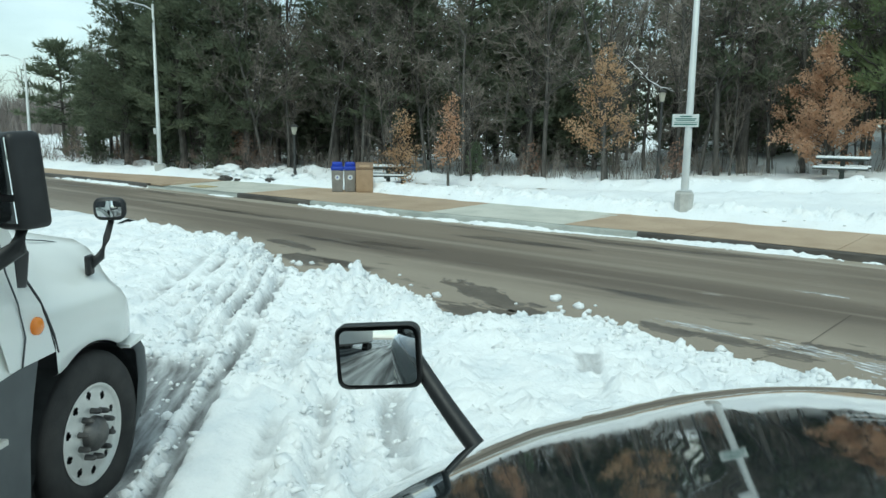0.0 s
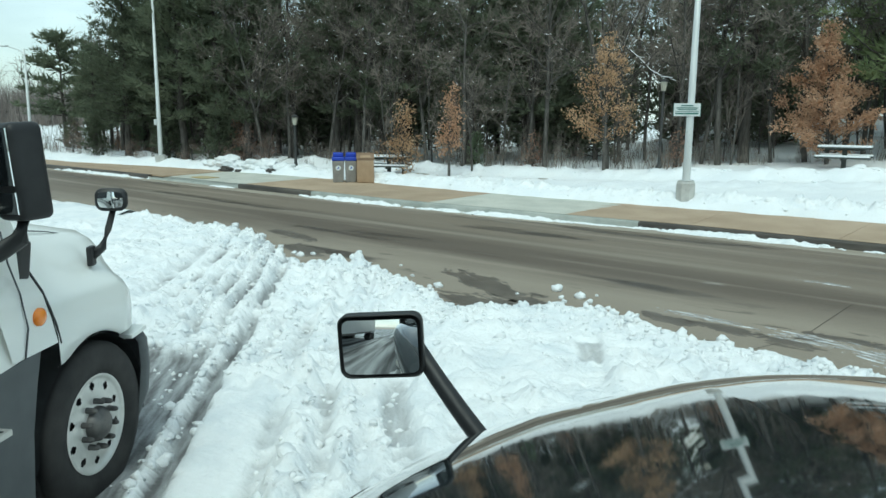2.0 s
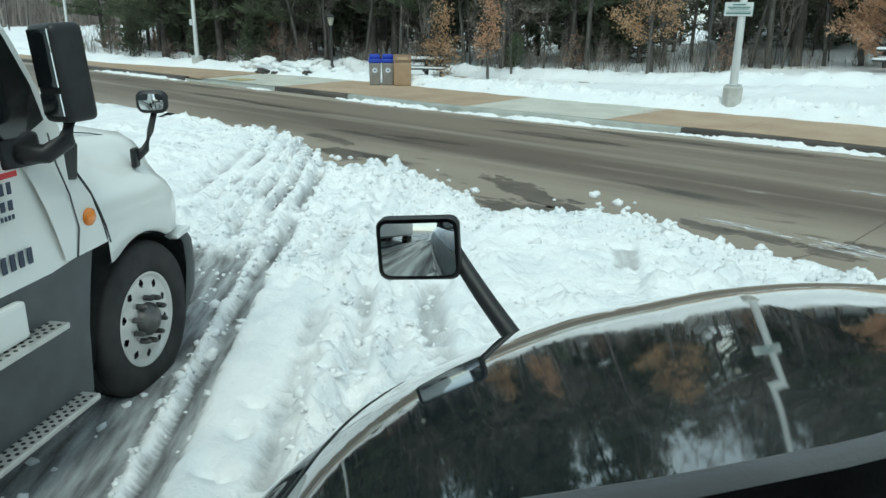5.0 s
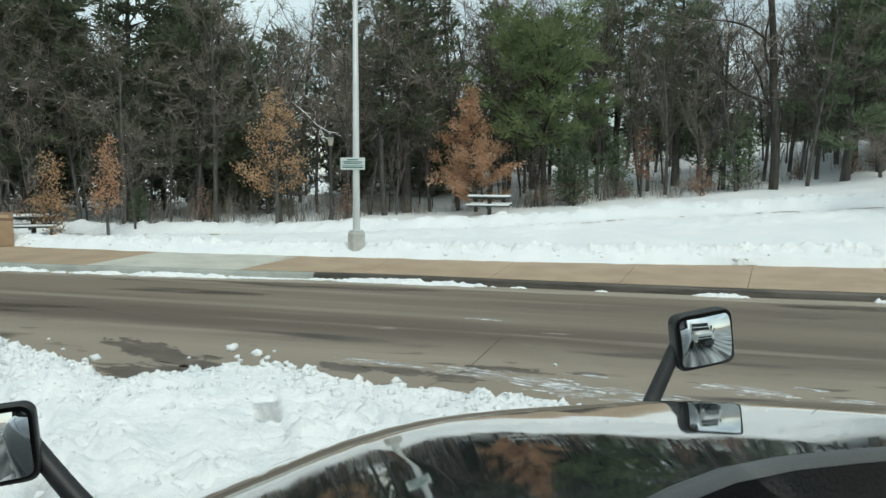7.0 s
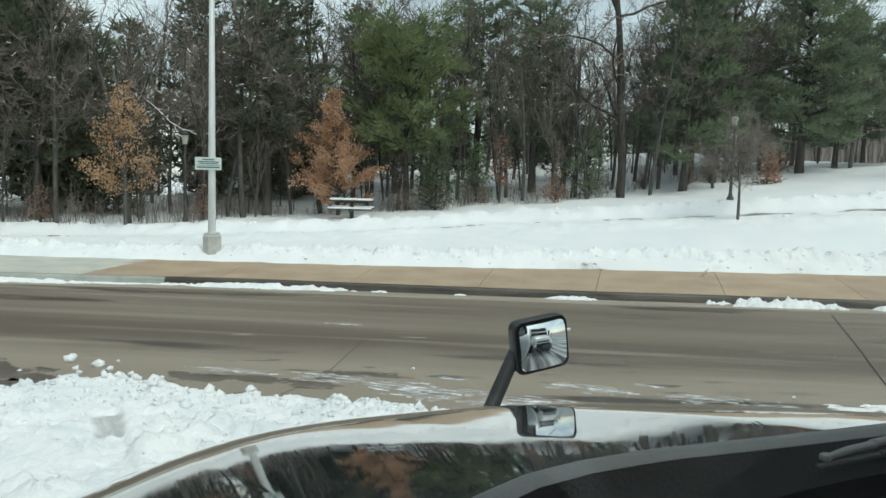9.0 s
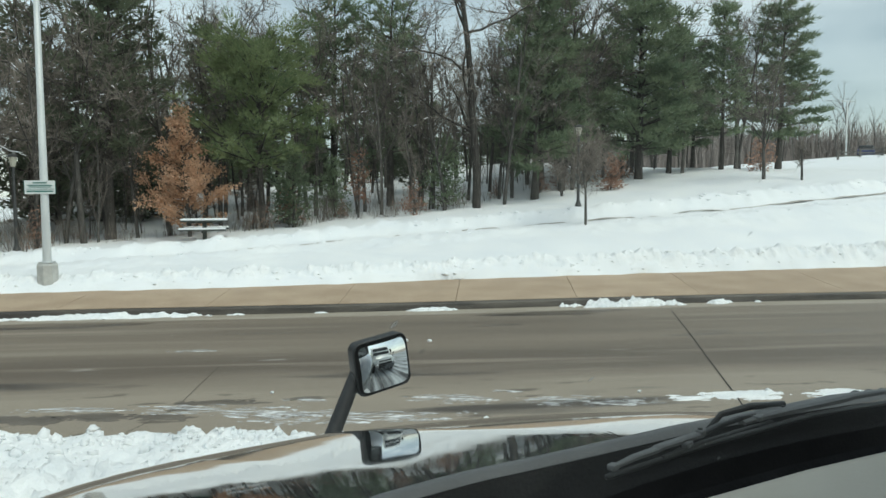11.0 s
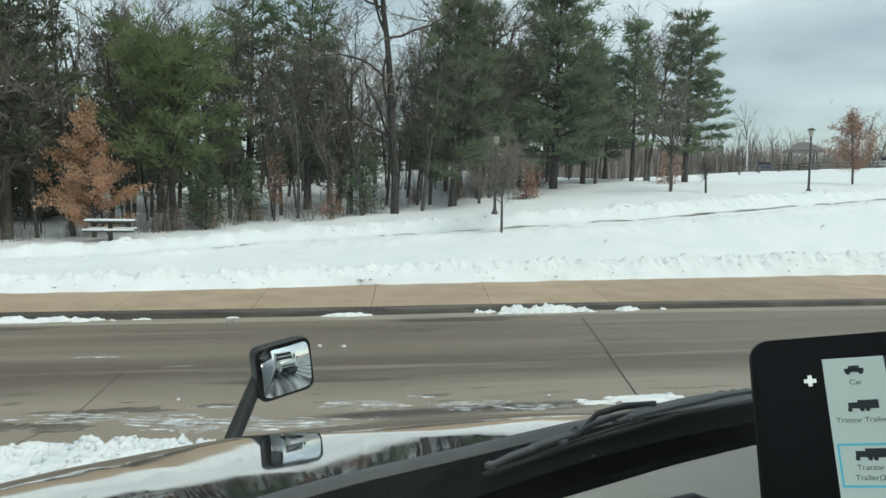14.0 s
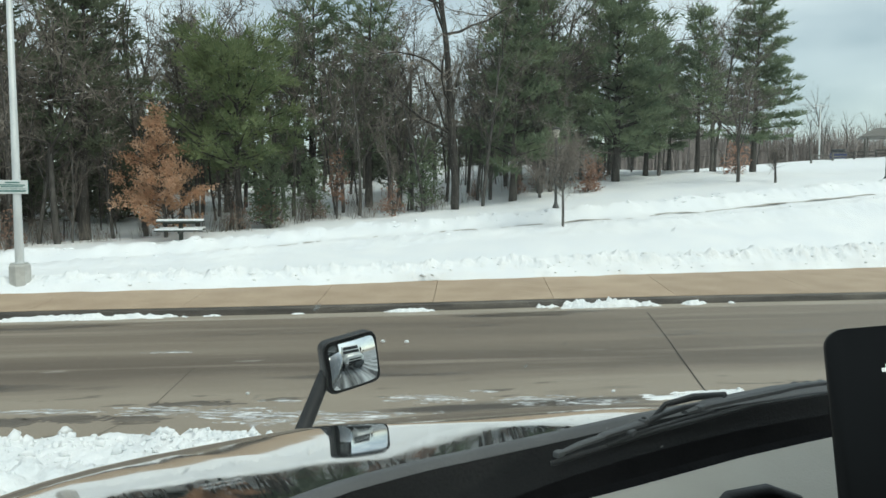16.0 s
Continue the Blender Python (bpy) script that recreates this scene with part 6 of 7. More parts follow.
    bm.faces.new(rings[0])
    bm.faces.new(rings[-1][::-1])
    bmesh.ops.recalc_face_normals(bm, faces=bm.faces)
    return bm


# the resting wiper: a sprung arm, a jointed bridge with its yokes, and the rubber below
wip = part("wiper", strap([(0.575, 0.142, 2.100, 0.012, 0.006), (0.615, 0.142, 2.106, 0.026, 0.008), (0.64, 0.141, 2.107, 0.030, 0.009), (0.76, 0.136, 2.107, 0.028, 0.009), (0.795, 0.134, 2.106, 0.018, 0.008), (0.86, 0.130, 2.102, 0.013, 0.007), (1.0, 0.124, 2.085, 0.013, 0.007)]), M_COWLGREY, truck, "flat dark grey wiper arm")
part("wiper_bridge", strap([(0.318, 0.166, 2.089, 0.008, 0.005), (0.36, 0.161, 2.095, 0.012, 0.006), (0.40, 0.157, 2.097, 0.013, 0.006), (0.405, 0.156, 2.099, 0.014, 0.006), (0.485, 0.150, 2.102, 0.016, 0.007)]), M_COWLGREY, wip, "worn grey bridge of the blade")
part("wiper_bridge", strap([(0.485, 0.148, 2.099, 0.010, 0.007), (0.53, 0.140, 2.103, 0.008, 0.007), (0.575, 0.138, 2.106, 0.008, 0.007), (0.62, 0.138, 2.105, 0.010, 0.006)]), M_BLACKPLASTIC, wip, "black upper bridge")
part("wiper_bridge", strap([(0.40, 0.168, 2.088, 0.006, 0.005), (0.47, 0.162, 2.093, 0.006, 0.005), (0.55, 0.157, 2.095, 0.006, 0.005), (0.62, 0.152, 2.096, 0.006, 0.005)]), M_BLACKPLASTIC, wip, "black lower bridge")
for u, back, z in ((0.322, 0.166, 2.090), (0.487, 0.150, 2.104), (0.452, 0.160, 2.095), (0.60, 0.148, 2.104)):
    part("wiper_yoke", box(0.015, 0.013, 0.009, on_cowl(u, back, z), 0.003), M_COWLGREY, wip, "small grey yoke")
for u, back, z in ((0.487, 0.150, 2.1095), (0.655, 0.140, 2.112)):
    part("rivet", cone(0.0045, 0.003, 0.003, on_cowl(u, back, z), 10), M_BLACKPLASTIC, wip)
part("wiper_blade", tube([on_cowl(0.305, 0.172, 2.080), on_cowl(0.5, 0.162, 2.089), on_cowl(0.7, 0.152, 2.093), on_cowl(0.95, 0.143, 2.085)], 0.0042, 6), M_BLACKPLASTIC, wip, "rubber wiper blade", True)
part("wiper_hinge", tube([on_cowl(0.545, 0.112, 2.088), on_cowl(0.575, 0.108, 2.106), on_cowl(0.62, 0.118, 2.113), on_cowl(0.665, 0.134, 2.113)], [0.004, 0.005, 0.006, 0.005], 8), M_BLACKPLASTIC, wip, "arched black hinge of the arm", True)
for k in range(7):
    part("wiper_clip", box(0.018, 0.012, 0.006, on_cowl(0.82 + 0.028 * k, 0.122, 2.104 - 0.0022 * k), 0.0015), M_BLACKPLASTIC, wip)
part("wiper", tube([on_cowl(-0.9, 0.12, 2.02), on_cowl(-0.6, 0.12, 2.03), on_cowl(-0.3, 0.12, 2.03), on_cowl(0.1, 0.12, 2.03)], [0.006, 0.009, 0.010, 0.011], 6), M_BLACKPLASTIC, truck, "black wiper arm", True)

# the windscreen: a curved pane from cowl to roof, with flecks of road dirt on it and a thin film on its far half that
# imitates haze
M_SCREENGLASS = bpy.data.materials.new("windscreen_glass")
M_SCREENGLASS.use_nodes = True
gn, gl = M_SCREENGLASS.node_tree.nodes, M_SCREENGLASS.node_tree.links
g_clear, g_gloss, g_mix, g_fres = gn.new("ShaderNodeBsdfTransparent"), gn.new("ShaderNodeBsdfGlossy"), gn.new("ShaderNodeMixShader"), gn.new("ShaderNodeFresnel")
g_gloss.inputs["Roughness"].default_value = 0.0
g_fres.inputs["IOR"].default_value = 1.45
g_tc, g_vor, g_cut, g_dirt_haze, g_all = gn.new("ShaderNodeTexCoord"), gn.new("ShaderNodeTexVoronoi"), gn.new("ShaderNodeMapRange"), gn.new("ShaderNodeBsdfTranslucent"), gn.new("ShaderNodeMixShader")
g_vor.inputs["Scale"].default_value = 30.0
g_dirt_haze.inputs["Color"].default_value = (0.42, 0.42, 0.40, 1)
g_cut.inputs["From Min"].default_value, g_cut.inputs["From Max"].default_value = 0.13, 0.06
g_cut.inputs["To Min"].default_value, g_cut.inputs["To Max"].default_value = 0.0, 0.45
g_wide, g_few, g_mul = gn.new("ShaderNodeTexNoise"), gn.new("ShaderNodeMapRange"), gn.new("ShaderNodeMath")
g_wide.inputs["Scale"].default_value = 7.0
g_few.inputs["From Min"].default_value, g_few.inputs["From Max"].default_value = 0.60, 0.64
g_mul.operation = "MULTIPLY"
gl.new(g_tc.outputs["Object"], g_vor.inputs["Vector"]), gl.new(g_tc.outputs["Object"], g_wide.inputs["Vector"])
gl.new(g_vor.outputs["Distance"], g_cut.inputs["Value"]), gl.new(g_wide.outputs["Fac"], g_few.inputs["Value"])
gl.new(g_cut.outputs["Result"], g_mul.inputs[0]), gl.new(g_few.outputs["Result"], g_mul.inputs[1])
g_faint = gn.new("ShaderNodeMath")
g_faint.operation = "MULTIPLY"
g_faint.inputs[1].default_value = 0.10
gl.new(g_fres.outputs["Fac"], g_faint.inputs[0]), gl.new(g_faint.outputs[0], g_mix.inputs["Fac"]), gl.new(g_clear.outputs[0], g_mix.inputs[1]), gl.new(g_gloss.outputs[0], g_mix.inputs[2])
# pale film mixed in for veiling glare, growing towards the right
g_sep, g_haze, g_sum = gn.new("ShaderNodeSeparateXYZ"), gn.new("ShaderNodeMapRange"), gn.new("ShaderNodeMath")
gl.new(g_tc.outputs["Object"], g_sep.inputs["Vector"]), gl.new(g_sep.outputs["X"], g_haze.inputs["Value"])
g_haze.inputs["From Min"].default_value, g_haze.inputs["From Max"].default_value = -0.55, 0.05
g_haze.inputs["To Min"].default_value, g_haze.inputs["To Max"].default_value = 0.0, 0.058
gl.new(g_mul.outputs[0], g_sum.inputs[0]), gl.new(g_haze.outputs["Result"], g_sum.inputs[1])
gl.new(g_sum.outputs[0], g_all.inputs["Fac"]), gl.new(g_mix.outputs[0], g_all.inputs[1]), gl.new(g_dirt_haze.outputs[0], g_all.inputs[2])
gl.new(g_all.outputs[0], gn["Material Output"].inputs["Surface"])
vs, fs = [], []
for i in range(33):
    u = -1.06 + 2.12 * i / 32
    for j in range(15):
        h = j / 14
        vs.append((u * (1 - 0.06 * h), -1.43 - 0.30 * u * u - 0.66 * h - 0.02 * math.sin(math.pi * h), 2.045 + 0.985 * h))
for i in range(32):
    for j in range(14):
        a = i * 15 + j
        fs.append((a, a + 15, a + 16, a + 1))
pane = part("windscreen", mesh_of("windscreen", vs, fs, M_SCREENGLASS, True), None, truck, "clear curved windscreen flecked with road dirt, with a film imitating haze")
pane.visible_shadow = False
holder = thing("dash_mount", "black padded phone mount lying on the beige dashboard", "mount", CAB @ pose(0.42, -1.735, 1.992, -8, 0, -28))
pad = box(0.20, 0.12, 0.050, (0, 0, 0.025), 0.022, 4)
part("pad", pad, M_BLACKPLASTIC, holder, "rounded black pad", True)
part("clamp", tube([(-0.07, 0.02, 0.050), (-0.03, 0.035, 0.066), (0.03, 0.035, 0.066), (0.07, 0.02, 0.050)], [0.010, 0.012, 0.012, 0.010], 8), M_BLACKPLASTIC, holder, "curved black clamp", True)
part("cradle", box(0.11, 0.07, 0.012, (0.0, -0.005, 0.055), 0.005), M_GLOSSBLACK, holder, "glossy cradle plate")

# pillars, roof, floor and back wall close the cab
part("pillar", tube([(-1.10, -1.90, 1.9), (-1.08, -2.02, 2.5), (-1.02, -2.15, 3.02)], 0.05, 8), M_BLACKPLASTIC, truck, "black windscreen pillar", True)
part("pillar", tube([(1.10, -2.02, 1.9), (1.08, -2.10, 2.5), (1.02, -2.2, 3.02)], 0.05, 8), M_BLACKPLASTIC, truck, "black windscreen pillar", True)
part("roof", box(2.2, 2.0, 0.06, (0, -3.05, 3.08), 0.02), M_HEADLINER, truck, "grey cab roof lining")
part("back_wall", box(2.2, 0.06, 2.5, (0, -4.0, 1.85)), M_HEADLINER, truck, "grey back wall of the cab")
part("cab_floor", box(2.2, 2.6, 0.06, (0, -2.75, 0.95)), M_BLACKPLASTIC, truck, "black cab floor")
for sx in (-1, 1):
    part("door", box(0.07, 1.6, 1.05, (sx * 1.10, -2.9, 1.50), 0.02), M_BLACKPLASTIC, truck, "dark door panel")
    part("side_wall", box(0.06, 0.75, 2.1, (sx * 1.10, -3.65, 2.0)), M_HEADLINER, truck, "grey cab side behind the door")

# navigation screen on the dashboard
M_BEZEL = material("satin_bezel", (0.006, 0.0065, 0.007), 0.5, color2=(0.009, 0.0095, 0.010), scale=5, spec=0.2)


def lit(name, color, strength):
    mat = bpy.data.materials.new(name)
    mat.use_nodes = True
    p = mat.node_tree.nodes["Principled BSDF"]
    p.inputs["Base Color"].default_value = (*color, 1)
    p.inputs["Emission Color"].default_value = (*color, 1)
    p.inputs["Emission Strength"].default_value = strength
    p.inputs["Roughness"].default_value = 0.3
    return mat


M_SCREEN, M_SCREENBLUE, M_INK, M_PLUS = lit("screen_panel", (0.42, 0.50, 0.48), 0.55), lit("screen_blue", (0.10, 0.42, 0.55), 0.5), lit("screen_ink", (0.03, 0.04, 0.045), 0.1), lit("button_mark", (0.85, 0.88, 0.86), 0.6)
NAV = pose(0.3751, -1.9546, 2.2291) @ pose(0, 0, 0, 0, 0, -75.7) @ pose(0, 0, 0, -37.7, -10.0, 0) @ Matrix.Scale(1.05, 4)
nav = thing("navigation_screen", "black navigation screen with a pale vehicle menu on the dashboard", "screen", CAB @ NAV)
# local axes: x to the right along the face, -y towards the viewer, z up
part("case", rounded_plate(0.25, 0.235, 0.025, 0.022), M_BEZEL, nav, "glossy black case", True)


def card(x0, x1, z0, z1, y, mat, name, label=""):
    b = box(x1 - x0, 0.0012, z1 - z0, ((x0 + x1) / 2, y, (z0 + z1) / 2))
    return part(name, b, mat, nav, label)


card(-0.050, 0.112, -0.105, 0.084, -0.0025, M_INK, "display", "dark display")
card(-0.050, 0.008, -0.105, 0.084, -0.0035, M_SCREEN, "menu_panel", "pale menu panel")
card(0.012, 0.112, -0.105, 0.068, -0.0035, M_SCREEN, "map_panel", "pale panel")
card(0.012, 0.112, -0.018, -0.004, -0.0045, M_SCREENBLUE, "blue_bar", "blue bar")
for x0, x1, z0, z1 in ((-0.047, 0.006, -0.012, -0.010), (-0.047, 0.006, -0.054, -0.052), (-0.047, -0.045, -0.054, -0.010), (0.004, 0.006, -0.054, -0.010)):
    card(x0, x1, z0, z1, -0.0045, M_SCREENBLUE, "selection_frame")
card(-0.070, -0.058, 0.0585, 0.0625, -0.0025, M_PLUS, "plus_mark", "white plus mark")
card(-0.066, -0.062, 0.0545, 0.0665, -0.0030, M_PLUS, "plus_mark", "white plus mark")


def icon(zc, long):
    b = box(0.010 if not long else 0.009, 0.001, 0.006, (-0.0268 if long else -0.021, -0.005, zc), 0.0)
    b = box(0.018 if not long else 0.019, 0.001, 0.004 if not long else 0.009, (-0.021 if not long else -0.013, -0.005, zc - (0.002 if not long else -0.001)), 0.0, bm=b)
    for dx in ((-0.006, 0.006) if not long else (-0.009, 0.002, 0.007)):
        b = cone(0.0022, 0.0022, 0.001, (-0.021 + dx, -0.005, zc - 0.0045), 10, Matrix.Rotation(math.pi / 2, 4, "X"), b)
    part("icon", b, M_INK, nav, "dark truck symbol" if long else "dark car symbol")


def words(text, x, z, size):
    cu = bpy.data.curves.new("caption", "FONT")
    cu.body, cu.size, cu.align_x = text, size, "CENTER"
    cu.materials.append(M_INK)
    ob = new("caption", cu)
    ob.parent = nav
    ob.matrix_local = pose(x, -0.0052, z, 90, 0, 0)
    return ob


icon(0.071, False), icon(0.030, True), icon(-0.021, True)
words("Car", -0.021, 0.053, 0.008), words("Tractor Trailer", -0.021, 0.012, 0.0075), words("Tractor", -0.020, -0.037, 0.0075), words("Trailer(2)", -0.020, -0.047, 0.0075)
part("mount", tube([(0.0, 0.03, -0.05), (0.0, 0.08, -0.12), (0.0, 0.09, -0.20)], 0.014, 8), M_BLACKPLASTIC, nav, "black mount arm", True)

# ---- the white truck alongside ----
WT = pose(-4.57, 2.14, 0.0, 0, 0, 33)
white = thing("semi_truck", "white semi truck with grey skirts parked in the snow", "truck", WT)
WCX, WY, WZ, WR = -1.2, -0.01, 0.475, 0.535


def arch_low(v):
    d = abs(v - WY)
    if d < 0.60:
        return max(WZ + math.sqrt(0.60 ** 2 - d ** 2) * 1.0, 0.98)
    return 0.98


def hood_section(v):
    """Half section of the hood from the fender's lower edge up to the middle: (x, z)."""
    f = (v + 0.42) / 1.18
    top = 1.93 - 0.30 * f - 0.10 * max(f - 0.75, 0) ** 1.5 * 8
    sh = 1.74 - 0.16 * f - 0.9 * max(f - 0.72, 0) ** 1.4
    low = max(arch_low(v), 1.13 if v < -0.36 else 0)
    fend = 1.40 - 0.06 * f - 1.0 * max(f - 0.62, 0) ** 1.5
    inx = 0.10 * max(f - 0.6, 0) * 4 * max(f - 0.6, 0) * 4
    bulge = 0.06 * math.exp(-((v - 0.05) / 0.4) ** 2)
    pts = [(-0.045 - inx, low), (-0.012 - inx, low + 0.02), (-0.006 - inx, 0.5 * (low + fend)), (-0.015 - inx, fend - 0.05), (-0.05 - inx, fend + 0.01), (-0.115 - inx, fend + 0.06 + 0.0 * bulge),
           (-0.20 - inx * 0.8 + bulge * 0.4, 0.45 * fend + 0.55 * sh - 0.02), (-0.26 - inx * 0.6, sh - 0.05), (-0.31 - inx * 0.5, sh), (-0.40 - inx * 0.4, 0.5 * (sh + top)), (-0.58, top - 0.03), (-0.85, top), (-1.2, top + 0.015)]
    return pts


vs, fs = [], []
vrow = spaced([(-0.36, 0.40, 0.03), (0.40, 0.70, 0.02)])
for v in vrow:
    half = hood_section(v)
    full = half + [(2 * WCX - x, z) for x, z in half[-2::-1]]
    vs += [(x, v - (0.335 * max(z - 1.14, 0) + 0.025 if v < -0.3 else 0), z) for x, z in full]
m = len(full)
for j in range(len(vrow) - 1):
    for i in range(m - 1):
        a = j * m + i
        fs.append((a, a + m, a + m + 1, a + 1))
base = (len(vrow) - 1) * m
nose = []
for i in range(m):
    x, y, z = vs[base + i]
    nose.append(len(vs))
    vs.append((WCX + (x - WCX) * 0.96, y + 0.05, 0.80 + (z - 0.98) * 0.55))
for i in range(m - 1):
    fs.append((base + i, nose[i], nose[i + 1], base + i + 1))
part("hood", mesh_of("hood", vs, fs, M_WHITEPAINT, True), None, white, "white moulded hood and fender")
part("grille", box(1.3, 0.08, 0.7, (WCX, 0.70, 1.0), 0.03), M_BLACKPLASTIC, white, "black grille")

# cowl panel between hood and door, with the amber lamp
vs, fs = [], []
for z, v0 in ((1.14, -0.395), (1.3, -0.44), (1.45, -0.49), (1.6, -0.54), (1.78, -0.60), (1.88, -0.64)):
    inn = 0.0 if z < 1.5 else 0.28 * ((z - 1.5) / 0.4) ** 1.3
    vs += [(-0.012 - inn, v0, z), (-0.008 - inn * 0.9, v0 - 0.10, z), (-0.004 - inn * 0.6, v0 - 0.24, z), (-0.004 - inn * 0.35, v0 - 0.40, z)]
for j in range(5):
    for i in range(3):
        a = j * 4 + i
        fs.append((a, a + 1, a + 5, a + 4))
part("cowl_panel", mesh_of("cowl_panel", vs, fs, M_WHITEPAINT, True), None, white, "white panel behind the hood seam")
part("hood_seam", tube([(-0.014, -0.375, 1.13), (-0.012, -0.405, 1.24), (-0.012, -0.455, 1.36), (-0.02, -0.50, 1.47), (-0.06, -0.55, 1.60), (-0.16, -0.60, 1.75), (-0.29, -0.64, 1.87)], 0.011, 6), M_BLACKPLASTIC, white, "black rubber seam", True)
part("hood_crease", tube([(-0.33, -0.60, 1.835), (-0.335, -0.3, 1.775), (-0.345, 0.05, 1.715), (-0.36, 0.30, 1.655)], 0.004, 5), M_GREYPLASTIC, white, "thin dark line along the hood", True)
part("air_vent", box(0.06, 0.125, 0.215, (-0.060, -0.600, 1.665), 0.025, 3, rot=Matrix.Rotation(radians(-12), 4, "X")), M_BLACKPLASTIC, white, "black oval air vent", True)
M_AMBER = material("amber_lens", (0.85, 0.22, 0.02), 0.2, color2=(0.95, 0.30, 0.03), scale=20, coat=0.5)
part("marker_lamp", lathe([(-0.01, 0.052), (0.008, 0.05), (0.018, 0.036), (0.024, 0.014), (0.025, 0.001)], 20, "X", (0.0, -0.555, 1.335)), M_AMBER, white, "round amber side lamp", True)

# cab: side with door, window and raked screen pillar
vs = []
prof = [(-0.62, 1.10), (-0.66, 1.86), (-0.86, 2.30), (-1.16, 2.86), (-1.5, 3.0), (-2.6, 3.05), (-2.6, 1.10)]
bm = bmesh.new()
ring = {}
for side_x, inset in ((-0.02, 0.0), (-0.10, 0.0), (2 * WCX + 0.02, 0.0)):
    ring[side_x] = [bm.verts.new((side_x - (0.10 * max(z - 1.9, 0) if side_x > -1 else -0.10 * max(z - 1.9, 0)), v - (0.02 if side_x == -0.02 else 0), z)) for v, z in prof]
a, b, c = ring[-0.02], ring[-0.10], ring[2 * WCX + 0.02]
n = len(prof)
for p, q in ((a, b), (b, c)):
    for i in range(n):
        bm.faces.new((p[i], p[(i + 1) % n], q[(i + 1) % n], q[i]))
bm.faces.new(a[::-1])
bm.faces.new(c)
bmesh.ops.recalc_face_normals(bm, faces=bm.faces)
part("cab", bm, M_WHITEPAINT, white, "white cab side and roof")
M_DARKGLASS = material("dark_window_glass", (0.01, 0.012, 0.013), 0.06, color2=(0.016, 0.018, 0.019), scale=3, spec=0.7)
win = bmesh.new()
w_out = [(-0.80, 1.92), (-0.84, 2.10), (-0.95, 2.34), (-1.12, 2.58), (-1.3, 2.66), (-1.8, 2.66), (-1.85, 1.93), (-1.5, 1.86), (-0.95, 1.86)]
fr = [win.verts.new((-0.012 - 0.10 * max(z - 1.9, 0), v, z)) for v, z in w_out]
bk = [win.verts.new((-0.05 - 0.10 * max(z - 1.9, 0), v, z)) for v, z in w_out]
win.faces.new(fr)
for i in range(len(fr)):
    win.faces.new((fr[i], fr[(i + 1) % len(fr)], bk[(i + 1) % len(fr)], bk[i]))
bmesh.ops.recalc_face_normals(win, faces=win.faces)
part("side_window", win, M_DARKGLASS, white, "dark door window")
screen = mesh_of("windscreen", [(-0.14, -0.655, 1.90), (2 * WCX + 0.14, -0.655, 1.90), (2 * WCX + 0.2, -1.12, 2.80), (-0.2, -1.12, 2.80)], [(0, 1, 2, 3)], M_DARKGLASS)
part("windscreen", screen, None, white, "dark raked windscreen")
part("door_seam", tube([(0.0, -0.70, 1.14), (0.002, -0.66, 1.3), (0.001, -0.70, 1.5), (-0.001, -0.77, 1.68), (-0.004, -0.80, 1.85)], 0.005, 5), M_GREYPLASTIC, white, "thin door seam", True)

# lettering on the door as plain bars
M_NAVYMARK = material("navy_lettering", (0.02, 0.035, 0.07), 0.4, color2=(0.03, 0.045, 0.08), scale=10)
M_REDMARK = material("red_lettering", (0.55, 0.03, 0.04), 0.4, color2=(0.6, 0.04, 0.05), scale=10)
part("door_mark", box(0.004, 0.30, 0.028, (-0.0175, -1.20, 1.688), rot=Matrix.Rotation(0.0, 4, "X")), M_REDMARK, white, "red stripe")
for end, z0, z1, wide, gap in ((-1.105, 1.595, 1.655, 0.028, 0.024), (-1.11, 1.515, 1.565, 0.030, 0.024), (-1.11, 1.468, 1.492, 0.016, 0.010), (-1.03, 1.212, 1.298, 0.034, 0.028)):
    v1 = end
    while v1 > -1.42:
        part("door_mark", box(0.004, wide, z1 - z0, (-0.0175, v1 - wide / 2, 0.5 * (z0 + z1))), M_NAVYMARK, white, "plain bar of lettering")
        v1 -= wide + gap

# grey skirt, steps, wheel housing and bumper corner
vs, fs = [], []
sk = [(-0.60, 1.14), (-0.545, 1.135), (-0.60, 0.95), (-0.66, 0.7), (-0.70, 0.30), (-2.6, 0.30), (-2.6, 1.11), (-0.9, 1.11)]
bm = bmesh.new()
fr = [bm.verts.new((-0.018, v, z)) for v, z in sk]
bk = [bm.verts.new((-0.12, v, z)) for v, z in sk]
bm.faces.new(fr)
for i in range(len(sk)):
    bm.faces.new((fr[i], fr[(i + 1) % len(sk)], bk[(i + 1) % len(sk)], bk[i]))
bmesh.ops.recalc_face_normals(bm, faces=bm.faces)
part("skirt", bm, M_GREYPLASTIC, white, "grey plastic side skirt")
part("tank_cover", box(0.06, 1.4, 0.20, (0.012, -1.90, 0.97), 0.02), M_WHITEPAINT, white, "pale panel above the step")
for z, v1 in ((0.845, -0.97), (0.33, -0.80)):
    b = box(0.13, 1.9, 0.035, (0.03, v1 - 0.95, z), 0.008)
    st = part("step", b, M_ALU, white, "perforated aluminium step")
    for k in range(22):
        for r in range(3):
            part("step_hole", cone(0.012, 0.012, 0.003, (-0.005 + 0.036 * r, v1 - 0.05 - 0.055 * k - 0.02 * (r % 2), z + 0.0185), 8), M_BLACKPLASTIC, st)
wheel(white, -0.16, WY, WZ, 1, WR)
wheel(white, 2 * WCX + 0.16, WY, WZ, -1, WR)
b = bmesh.new()
n, seg = 20, 3
arc = [(WY + 0.585 * math.cos(math.pi * k / n), WZ + 0.585 * math.sin(math.pi * k / n)) for k in range(n + 1)]
